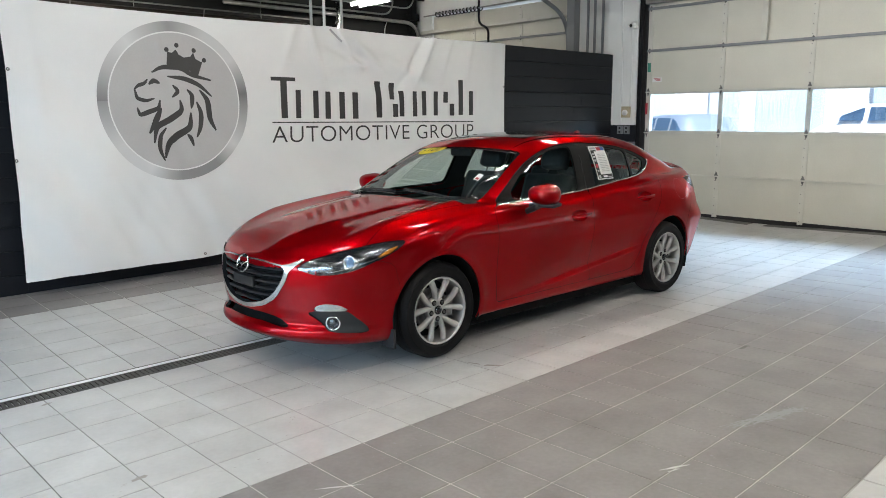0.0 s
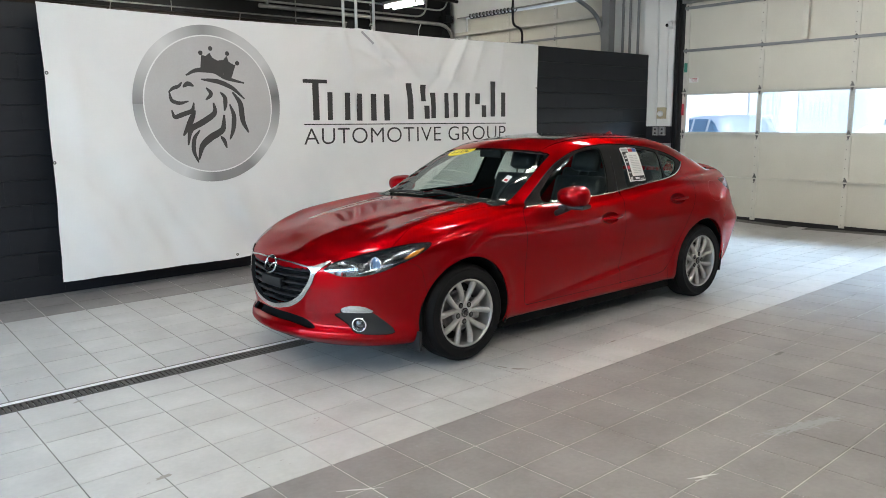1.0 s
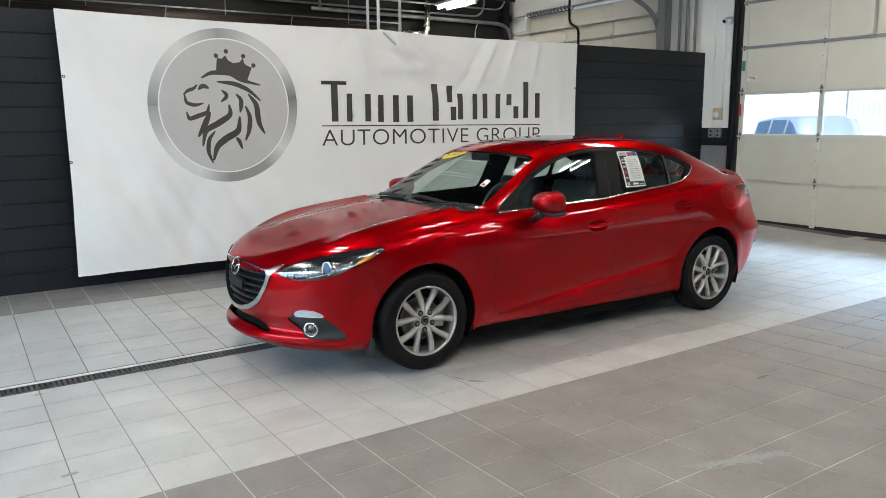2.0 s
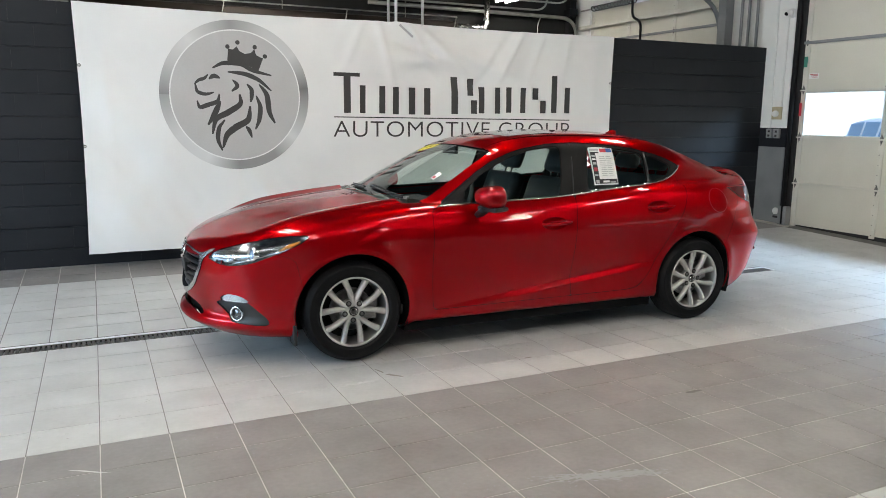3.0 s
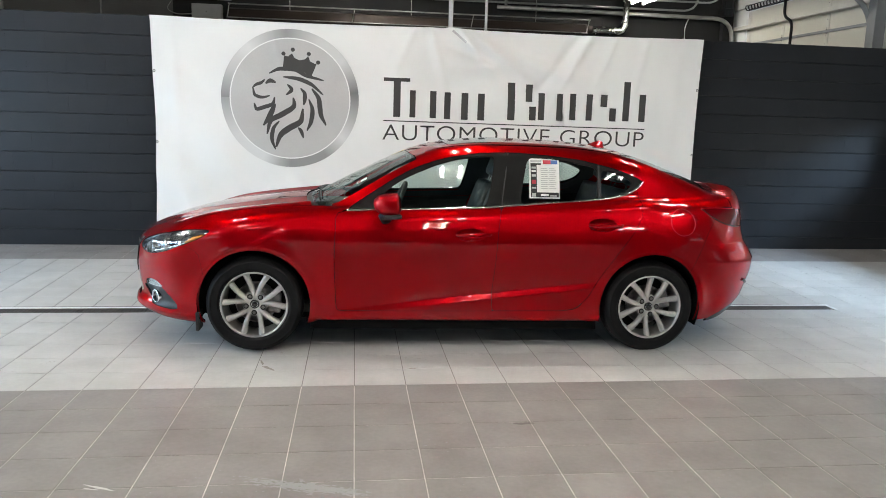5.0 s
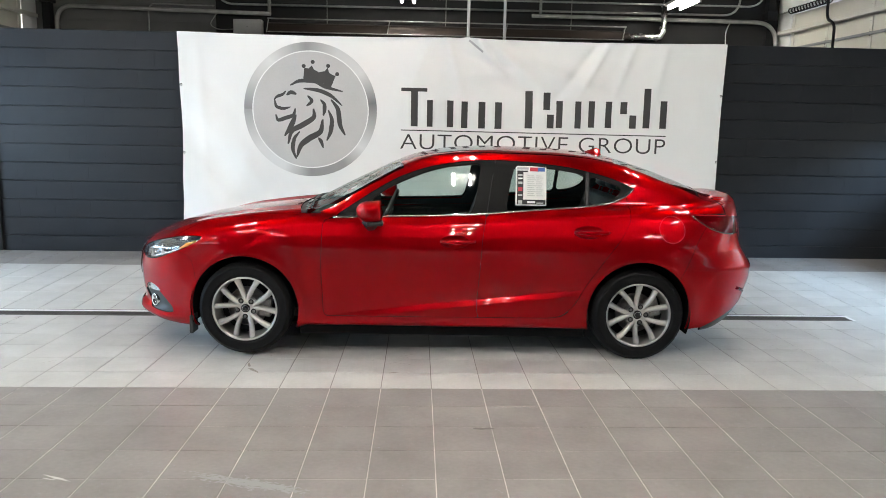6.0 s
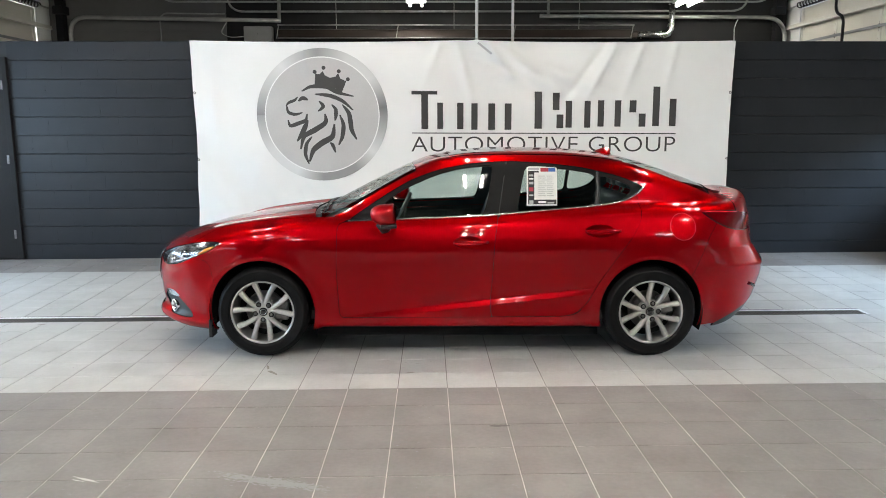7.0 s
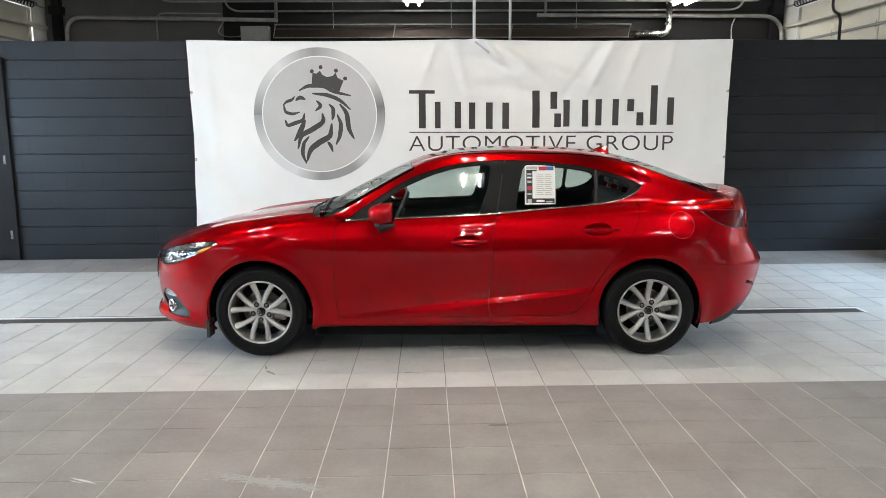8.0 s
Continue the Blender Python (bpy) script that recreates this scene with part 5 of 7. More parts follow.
# arch edges, liners and floor pan
for k, (hx, hz) in enumerate(WHEELS):
    for side in (-1, 1):
        a0, a1 = (-18, 205) if k == 0 else (-16, 200)
        rx_, rz_ = ARCH_AXES[k]
        pts = [(hx + rx_ * math.cos(radians(a)), hz + rz_ * math.sin(radians(a))) for a in range(a0, a1, 4)]
        pts = [q_ for q_ in pts if q_[1] > 0.175]
        part("arch_edge", tube_path(on_skin(pts, -0.005, side), 0.0045, 8), M["paint"], CAR, smooth=True)
        bm = bmesh.new()
        rows = []
        for a in range(-20, 201, 8):
            ca, sa = math.cos(radians(a)), math.sin(radians(a))
            rows.append([bm.verts.new((hx + (rx_ + 0.004) * ca, side * y, max(hz + (rz_ + 0.004) * sa, 0.17))) for y in (0.862, 0.60)])
        for a_, b_ in zip(rows, rows[1:]):
            bm.faces.new((a_[0], b_[0], b_[1], a_[1]))
        bm.faces.new([r[1] for r in rows])
        part("arch_liner", bm, M["void"], CAR)
        if k == 0:
            part("mud_flap", boxes((hx - 0.382, hx - 0.360, side * 0.80 - 0.06, side * 0.80 + 0.06, 0.135, 0.26), bevel=0.004), M["rubber"], CAR)
# pan set extra low and wide to block light from under the car
bm = boxes((-0.62, -0.36, -0.58, 0.58, 0.185, 0.22), (-0.36, 0.36, -0.58, 0.58, 0.160, 0.25), (0.36, 2.34, -0.79, 0.79, 0.135, 0.21), (2.34, 3.06, -0.58, 0.58, 0.20, 0.26), (3.06, 3.25, -0.60, 0.60, 0.23, 0.26))
part("floor_pan", bm, M["void"], CAR)

# wheels
def build_wheel(parent):
    prof = [(0.212, 0.088), (0.226, 0.097), (0.236, 0.101), (0.239, 0.104), (0.244, 0.1035), (0.262, 0.106), (0.280, 0.1035), (0.283, 0.1055), (0.288, 0.1045), (0.295, 0.096), (0.309, 0.080), (0.3165, 0.060), (0.317, 0.030)]
    tyre = lathe([(r, -h) for r, h in prof] + [(r, h) for r, h in prof[::-1]], 72)
    t = part("tyre", tyre, M["tyre"], parent, "black road tyre", smooth=True)
    for y in (-0.055, -0.02, 0.02, 0.055):
        part("tread_groove", lathe([(0.3178, y - 0.004), (0.3182, y), (0.3178, y + 0.004)], 60), M["pit"], t)
    bm = bmesh.new()
    for k in range(72):
        a = math.tau * k / 72
        for y in (-0.0735, 0.0735):
            m_ = pose(0, 0, 0, 0, math.degrees(a), 0) @ pose(0.3065, y, 0, 0, 0, 32 if y > 0 else -32)
            q_ = [bm.verts.new(m_ @ Vector(c_)) for c_ in ((-0.004, -0.014, -0.0085), (0.0035, -0.014, -0.0075), (0.0035, 0.014, -0.0075), (-0.004, 0.014, -0.0085), (-0.004, -0.014, 0.0085), (0.0035, -0.014, 0.0075), (0.0035, 0.014, 0.0075), (-0.004, 0.014, 0.0085))]
            for f_ in ((0, 1, 2, 3), (7, 6, 5, 4), (0, 4, 5, 1), (1, 5, 6, 2), (2, 6, 7, 3), (3, 7, 4, 0)):
                bm.faces.new([q_[i] for i in f_])
    bmesh.ops.recalc_face_normals(bm, faces=bm.faces)
    tagged(part("shoulder_tread", bm, M["tyre"], t), kind="stuff")
    rim_ = part("rim", lathe([(0.2225, -0.088), (0.2225, -0.096), (0.218, -0.099), (0.211, -0.096), (0.208, -0.086), (0.203, -0.060), (0.198, 0.0), (0.200, 0.09), (0.212, 0.094)], 72), M["alloy"], parent, "silver five-twin-spoke alloy rim", smooth=True)
    part("brake_disc", lathe([(0.13, -0.005), (0.138, -0.003), (0.138, 0.008), (0.05, 0.008), (0.05, -0.02), (0.001, -0.02)], 48), M["disc"], parent, smooth=True)
    part("caliper", boxes((0.075, 0.165, -0.035, 0.02, -0.06, 0.075), bevel=0.014), M["disc"], parent)
    part("wheel_back", lathe([(0.196, 0.055), (0.001, 0.055)], 40), M["pit"], parent)
    for k in range(5):
        for d in (-1, 1):
            a = radians(90 + 72 * k + 19.5 * d)
            a_in = radians(90 + 72 * k + 9.0 * d)
            bm = bmesh.new()
            rows = []
            for i in range(9):
                s = i / 8
                r = 0.046 + (0.2105 - 0.046) * s
                ang = a_in + (a - a_in) * min(1, s * 1.1)
                c_, s_ = math.cos(ang), math.sin(ang)
                wdt = 0.0165 - 0.0010 * math.sin(math.pi * s) + 0.0055 * s * s
                dep = -0.062 - 0.026 * math.sin(s * math.pi * 0.62) + 0.004 * s
                ring_ = []
                for e, y in ((-1.0, dep + 0.026), (-0.92, dep + 0.006), (-0.45, dep - 0.002), (0.0, dep - 0.0035), (0.45, dep - 0.002), (0.92, dep + 0.006), (1.0, dep + 0.026)):
                    ring_.append(bm.verts.new((r * c_ - s_ * wdt * e, y, r * s_ + c_ * wdt * e)))
                rows.append(ring_)
            for p_, q_ in zip(rows, rows[1:]):
                for i in range(6):
                    bm.faces.new((p_[i], p_[i + 1], q_[i + 1], q_[i]))
            bmesh.ops.recalc_face_normals(bm, faces=bm.faces)
            part("spoke", bm, M["alloy"], rim_, smooth=True)
    hub = part("hub", lathe([(0.084, -0.035), (0.081, -0.058), (0.072, -0.0665), (0.034, -0.068), (0.032, -0.064), (0.030, -0.070), (0.001, -0.072)], 40), M["alloy"], parent, smooth=True)
    part("centre_cap", lathe([(0.0305, -0.0705), (0.028, -0.075), (0.001, -0.076)], 32), M["black_gloss"], hub, "gloss black centre cap", smooth=True)
    part("cap_ring", tube_path([(0.021 * math.cos(a), -0.0755, 0.019 * math.sin(a)) for a in np.linspace(0, math.tau, 25)[:-1]], 0.0018, 6, closed=True), M["chrome"], hub, smooth=True)
    for k in range(5):
        a = radians(126 + 72 * k)
        # flat black disc on the hub paints the shade of the nut's recess
        part("lug_recess", lathe([(0.0185, -0.0690), (0.0175, -0.0702), (0.001, -0.0702)], 16), M["pit"], hub, m=Matrix.Translation((0.058 * math.cos(a), 0.0005, 0.058 * math.sin(a))))
        part("lug_nut", lathe([(0.0115, -0.055), (0.011, -0.0675), (0.007, -0.0695), (0.001, -0.0695)], 6), M["hinge"], hub, m=Matrix.Translation((0.058 * math.cos(a), -0.004, 0.058 * math.sin(a))))


for k, (hx, hz) in enumerate(WHEELS):
    for side in (-1, 1):
        wh = new("wheel")
        wh.parent = CAR
        spin = (-4 if k == 0 else 18) * (1 if side < 0 else -1)
        wh.matrix_basis = pose(hx, side * 0.7785, hz, 0, 0, 0 if side < 0 else 180) @ pose(0, 0, 0, 0, -spin, 0)
        build_wheel(wh)

# mirrors, handles, wipers, filler flap
for side in (-1, 1):
    bm = bmesh.new()
    bmesh.ops.create_uvsphere(bm, u_segments=32, v_segments=20, radius=1.0)
    for v in bm.verts:
        x, y, z = v.co
        x = x if x < 0.35 else 0.35 + (x - 0.35) * 0.12
        y, z = math.copysign(abs(y) ** 0.8, y), math.copysign(abs(z) ** 0.8, z)
        v.co = Vector((x * 0.118 + 0.012 * y, y * 0.122, z * 0.073 * (1 - 0.10 * y) + 0.012 * abs(x)))
    mir = part("mirror", bm, M["paint"], CAR, "red door mirror on a black foot", smooth=True, m=pose(0.890, side * 0.990, 1.010, 0, -4, -6 * side) @ Matrix.Diagonal((1, -side, 1, 1)))
    bm = boxes((-0.06, 0.048, -0.110, 0.100, -0.084, -0.055), bevel=0.012)
    part("mirror_base", bm, M["black_plastic"], mir)
    bm = bmesh.new()
    rows = []
    for s in np.linspace(0, 1, 7):
        rows.append([bm.verts.new((-0.045 + 0.02 * s + a * (0.045 - 0.01 * s), 0.02 + 0.13 * s, -0.072 - 0.055 * s + b * 0.022)) for a, b in ((-1, 0.2), (-0.5, 1), (0.6, 1), (1.1, 0), (0.5, -1), (-0.6, -1))])
    for p_, q_ in zip(rows, rows[1:]):
        for i in range(6):
            bm.faces.new((p_[i], p_[(i + 1) % 6], q_[(i + 1) % 6], q_[i]))
    bm.faces.new(rows[0][::-1])
    bm.faces.new(rows[-1])
    bmesh.ops.recalc_face_normals(bm, faces=bm.faces)
    part("mirror_foot", bm, M["black_plastic"], mir, smooth=True)
    part("mirror_glass", lathe([(0.001, 0.0), (0.9, 0.0), (1.0, 0.1)], 24), M["chrome"], mir, m=Matrix.Translation((0.050, 0, 0.005)) @ pose(0, 0, 0, 0, 0, 90) @ Matrix.Diagonal((0.085, 0.004, 0.055, 1)))
    for hx0, hx1, hz0 in ((1.325, 1.560, 0.806), (2.225, 2.462, 0.882)):
        mid_ = (hx0 + hx1) / 2
        pts = on_skin([(hx0 + (hx1 - hx0) * k / 12, hz0 + 0.004 * k / 12) for k in range(13)], 0.0, side)
        for i, q_ in enumerate(pts):
            bulge = 0.024 * math.sin(math.pi * i / 12) ** 0.5
            pts[i] = (q_[0], q_[1] + side * bulge, q_[2])
        hd = part("door_handle", tube_path(pts, lambda k: 0.0085 + 0.004 * math.sin(math.pi * k), 10), M["paint"], CAR, smooth=True)
    fl = on_skin([(2.886 + 0.086 * math.cos(a), 0.912 + 0.088 * math.sin(a)) for a in np.linspace(0, math.tau, 41)[:-1]], -0.0012, -1)
part("filler_flap_gap", tube_path(fl, 0.0024, 6, closed=True), M["ink_red"], CAR, "round fuel filler flap outline")
for y0, y1, off in ((-0.62, -0.05, 0.03), (0.00, 0.55, 0.02)):
    pts = []
    for k in np.linspace(0, 1, 12):
        y = y0 + (y1 - y0) * k
        u = wind_base(y) + off + 0.03 * k
        uu, yy = np.array([u]), np.array([y])
        w = seek(lambda w: car_f(uu, yy, w), np.array([0.5]), np.array([1.6]))[0]
        pts.append((u, y, w + 0.013))
    wp = part("wiper", tube_path(pts, 0.0055, 6), M["black_plastic"], CAR, smooth=True)
    part("wiper_blade", tube_path([(a - 0.012, b, c_ - 0.010) for a, b, c_ in pts], 0.006, 6), M["rubber"], wp)

# cabin
top_piece("headlining", 1.05, 2.70, 0.56, [lambda q: wind_head(q[:, 1]) + 0.02 - q[:, 0], lambda q: np.abs(q[:, 1]) - 0.54], M["lining"], lip=0.0, sink=0.035, label="pale grey headlining")
for side_door, nm in ((DOOR_F, "door_trim"), (DOOR_R, "door_trim")):
    piece(nm, SWEEP, [in_xz(side_door, 1, grow=-0.012), beyond_wheel(1, 0.40)], M["cabin"], lip=0.0, sink=0.075)
piece("pillar_trim", SWEEP, [lambda q: dlo_f(q[:, 0], q[:, 2]) - 0.05, lambda q: -gf(q[:, 0], q[:, 2]) + 0.006, lambda q: -gr(q[:, 0], q[:, 2]) + 0.006, lambda q: -gq(q[:, 0], q[:, 2]) + 0.006], M["cabin"], lip=0.0, sink=0.030)
bm = boxes((0.30, 0.78, -0.70, 0.70, 0.62, 0.90), bevel=0.05)
box(bm, 0.42, 0.86, -0.16, 0.16, 0.50, 0.94, bevel=0.03)
box(bm, 0.62, 0.80, -0.66, -0.12, 0.86, 0.955, bevel=0.03)
part("dashboard", bm, M["cabin"], CAR, "charcoal dashboard")
part("cabin_floor", boxes((0.30, 2.90, -0.74, 0.74, 0.24, 0.30)), M["cabin"], CAR)
part("tunnel", boxes((0.80, 2.0, -0.13, 0.13, 0.30, 0.58), bevel=0.03), M["cabin"], CAR)
part("parcel_shelf", boxes((2.55, 3.15, -0.60, 0.60, 0.96, 1.00), bevel=0.02), M["cabin"], CAR)
st = new("steering_wheel")
st.parent = CAR
st.matrix_basis = pose(0.93, -0.36, 0.93, 0, -66, 0)
part("rim", tube_path([(0.185 * math.cos(a), 0.185 * math.sin(a), 0) for a in np.linspace(0, math.tau, 41)[:-1]], 0.016, 10, closed=True), M["seat"], st, smooth=True)
part("boss", boxes((-0.07, 0.07, -0.075, 0.075, -0.03, 0.015), bevel=0.02), M["cabin"], st)
part("spoke", boxes((-0.02, 0.02, -0.175, 0.175, -0.012, 0.006), bevel=0.005), M["satin"], st)


def build_seat(x, y, width, rear=False):
    s = new("seat")
    s.parent = CAR
    s.matrix_basis = pose(x, y, 0.30)
    part("cushion", boxes((-0.28, 0.24, -width / 2, width / 2, 0.10, 0.27), bevel=0.06), M["seat"], s, smooth=True)
    b = boxes((-0.07, 0.06, -width / 2, width / 2, 0.0, 0.62), bevel=0.055)
    back = part("backrest", b, M["seat"], s, smooth=True, m=pose(0.22, 0, 0.20, 0, 20, 0))
    for yy in ((0.0,) if not rear else (-0.36, 0.0, 0.36)):
        h = part("headrest", boxes((-0.05, 0.05, yy - 0.13, yy + 0.13, 0.66, 0.85 if not rear else 0.78), bevel=0.045), M["seat"], back, smooth=True)
        for e in (-0.05, 0.05):
            part("headrest_post", tube_path([(0, yy + e, 0.60), (0, yy + e, 0.69)], 0.006, 8), M["satin"], h)


build_seat(1.30, -0.36, 0.50)
build_seat(1.30, 0.36, 0.50)
build_seat(2.22, 0.0, 1.25, rear=True)
# inner mirror
part("inner_mirror", boxes((1.02, 1.05, -0.12, 0.12, 1.255, 1.315), bevel=0.012), M["black_plastic"], CAR)

# ======== fixtures overhead ========
def tube_fitting(x, y, z=3.62, half=0.42, gap=0.12):
    f = thing("tube_light", "lit two-tube fluorescent strip fitting hung below the roof", "light fitting", m=pose(x, y, z), group="ceiling tube lights")
    part("body", boxes((-gap - 0.07, gap + 0.07, -half - 0.04, half + 0.04, 0.0, 0.05), bevel=0.008), M["fitting"], f)
    for s in (-1, 1):
        part("tube", tube_path([(s * gap, -half, -0.035), (s * gap, half, -0.035)], 0.019, 10), M["tube_glow"], f, smooth=True)
        for e in (-half - 0.02, half + 0.02):
            part("lampholder", boxes((s * gap - 0.02, s * gap + 0.02, e - 0.015, e + 0.015, -0.06, 0.0)), M["white_plastic"], f)
    for e in (-half * 0.8, half * 0.8):
        part("hanger", tube_path([(0, e, 0.05), (0, e, ZC - z - 0.03)], 0.004, 6), M["pipe"], f)


for x in (-0.6, 2.0, 4.6, 7.2):
    for y in (-1.2, 1.6, 4.75):
        tube_fitting(x, y)
for x in (4.02, 8.55):
    tube_fitting(x, 11.2, half=0.42, gap=0.10)

# ======== drain ========
dn = thing("floor_drain", "long trench drain with a dark slotted grate and pale steel edge", "drain")
X0, X1 = XWEST + 0.1, 8.00
n_sec = round((X1 - X0) / 0.50)
sec = (X1 - X0) / n_sec
bm = bmesh.new()
n_bar = 16
for k in range(n_bar):
    x = -sec / 2 + sec * (k + 0.5) / n_bar
    box(bm, x - sec / n_bar * 0.34, x + sec / n_bar * 0.34, -0.048, 0.048, -0.012, -0.001)
box(bm, -sec / 2 + 0.001, sec / 2 - 0.001, -0.064, -0.048, -0.014, 0.0)
box(bm, -sec / 2 + 0.001, sec / 2 - 0.001, 0.048, 0.064, -0.014, 0.0)
grate = to_mesh(bm, "grate")
grate.materials.append(M["grate"])
for k in range(n_sec):
    x = X0 + sec * (k + 0.5)
    part("grate", grate, None, dn, m=Matrix.LocRotScale((x, 4.782, fz(x, 4.79)), Euler((0, -math.atan(SX), 0)), None))


def along_floor(y0, y1, z0, z1, x0=X0, x1=X1):
    bm = boxes((x0, x1, y0, y1, z0, z1))
    for v in bm.verts:
        v.co.z += fz(v.co.x, 4.79)
    return bm


part("channel", along_floor(4.71, 4.90, -0.09, -0.06), M["pit"], dn)
part("channel_side", along_floor(4.706, 4.716, -0.09, -0.001), M["grout_dark"], dn)
part("edge_strip", along_floor(4.848, 4.884, -0.05, 0.002, X0, X1 + 0.03), M["lip"], dn, "pale steel edge strip")
part("mortar_edge", along_floor(4.884, 4.908, -0.05, 0.0), M["grout_dark"], dn)
part("end_plate", along_floor(4.716, 4.848, -0.06, 0.001, X1, X1 + 0.03), M["lip"], dn)
tagged(part("drain_bed", along_floor(4.705, 4.908, -0.05, -0.0005, X1 + 0.03, XE), M["tile_light_j"]), "pale tile strip past the end of the drain", "floor", kind="structure")

# ======== pipes and fittings of the rear bay and roof ========
def pipe(name, pts, r, label, category="pipe", m="pipe", bend_r=0.3, sides=10):
    return tagged(part(name, tube_path(bend(pts, bend_r, 8), r, sides), M[m], smooth=True), label, category)


YP = 12.2
pipe("conduit", [(-2.06, YP, 2.6), (-2.06, YP, 3.47), (1.62, YP, 3.41)], 0.035, "grey steel conduit bent along the rear wall")
pipe("conduit", [(6.2, YP, 3.49), (10.60, YP, 3.47), (10.60, YP, 2.6)], 0.035, "grey steel conduit bent along the rear wall", bend_r=0.5)
pipe("conduit", [(-0.55, YBACK - 0.02, 2.6), (-0.55, YBACK - 0.02, 3.56), (0.60, YBACK - 0.01, 3.55)], 0.014, "thin steel conduit on the rear wall", bend_r=0.15)
pipe("conduit", [(0.7, YP, ZC + 0.02), (0.7, YP, 3.56), (9.9, YP, 3.58), (9.9, YP, ZC + 0.02)], 0.018, "thin steel conduit under the roof")
pipe("conduit", [(-0.4, YP - 0.3, ZC + 0.02), (-0.4, YP - 0.3, 3.68), (10.2, YP - 0.3, 3.69), (10.2, YP - 0.3, ZC + 0.02)], 0.016, "thin steel conduit under the roof")
pipe("conduit", [(1.6, YP - 0.6, 3.86), (10.2, YP - 0.6, 3.84)], 0.03, "dark steel pipe under the roof", m="black_steel")
pipe("cable", [(0.72, YP, 3.45), (0.55, YP, 3.20), (0.72, YP, 3.12), (0.98, YP, 3.14)], 0.008, "loose grey cable to a junction box", "cable", m="pipe", bend_r=0.12, sides=6)
pipe("cable", [(9.75, YP, 3.46), (9.68, YP, 3.3), (9.70, YP, 2.9)], 0.009, "white cable hanging down the rear wall", "cable", m="white_plastic", bend_r=0.1, sides=6)
jb = thing("junction_box", "white steel junction box on the rear wall", "junction box")
part("body", boxes((0.97, 1.46, YP - 0.02, YP + 0.16, 3.06, 3.31), bevel=0.008), M["fitting"], jb)
part("screw", lathe([(0.010, 0.0), (0.008, -0.004), (0.001, -0.005)], 10), M["hinge"], jb, m=Matrix.Translation((1.21, YP - 0.02, 3.18)))
ht = thing("tube_heater", "brown radiant tube heater under a reflector with a bright flue elbow", "heater")
part("burner_tube", tube_path([(1.62, YP, 3.17), (7.80, YP, 3.17)], 0.055, 16), M["heater"], ht, smooth=True)
bm = bmesh.new()
sec_ = [(-0.17, 3.10), (-0.10, 3.24), (0.0, 3.27), (0.10, 3.24), (0.17, 3.10)]
a_ = [[bm.verts.new((x, YP + q, z)) for q, z in sec_] for x in (1.60, 7.82)]
for i in range(4):
    bm.faces.new((a_[0][i], a_[0][i + 1], a_[1][i + 1], a_[1][i]))
part("reflector", bm, M["heater"], ht)
part("guard_rail", tube_path([(1.60, YP - 0.20, 3.31), (7.84, YP - 0.20, 3.31)], 0.012, 8), M["pipe"], ht)
part("guard_rail", tube_path([(1.60, YP - 0.20, 3.09), (7.80, YP - 0.20, 3.09)], 0.010, 8), M["pipe"], ht)
for x in (1.62, 3.7, 5.75, 7.82):
    part("guard_strap", tube_path([(x, YP - 0.20, 3.31), (x - 0.04, YP - 0.20, 3.08)], 0.008, 6), M["pipe"], ht)
for x in (2.6, 4.68, 6.9):
    part("chain", tube_path([(x, YP, 3.27), (x, YP, ZC - 0.2)], 0.006, 6), M["pipe"], ht)
part("flue", tube_path(bend([(7.80, YP, 3.17), (8.55, YP, 3.17), (8.55, YP, ZC - 0.1)], 0.16, 8), 0.062, 16), M["duct"], ht, "bright sheet-metal flue", smooth=True)
part("collar", lathe([(0.070, 0.0), (0.074, 0.02), (0.074, 0.16), (0.070, 0.18)], 20), M["heater"], ht, m=pose(7.76, YP, 3.17, 0, 0, -90))
for x, nm in ((10.50, "grey steel corner column with a bracket"), (-2.25, "dark steel corner column with a bracket")):
    cl = thing("corner_column", nm, "column")
    part("post", boxes((x - 0.07, x + 0.07, YP + 0.02, YP + 0.16, -0.05, ZC - 0.2), bevel=0.01), M["black_steel"], cl)
    part("bracket", boxes((x - 0.10, x + 0.10, YP - 0.02, YP + 0.20, 3.52, 3.66), bevel=0.012), M["black_steel"], cl)
pipe("post_hanger", [(1.60, YP, 3.40), (1.60, YP, ZC - 0.2)], 0.03, "grey steel strut hanging from the roof", "strut", bend_r=0.01)
pipe("post_hanger", [(6.35, YP, 3.49), (6.35, YP, ZC - 0.2)], 0.025, "grey steel strut hanging from the roof", "strut", bend_r=0.01)
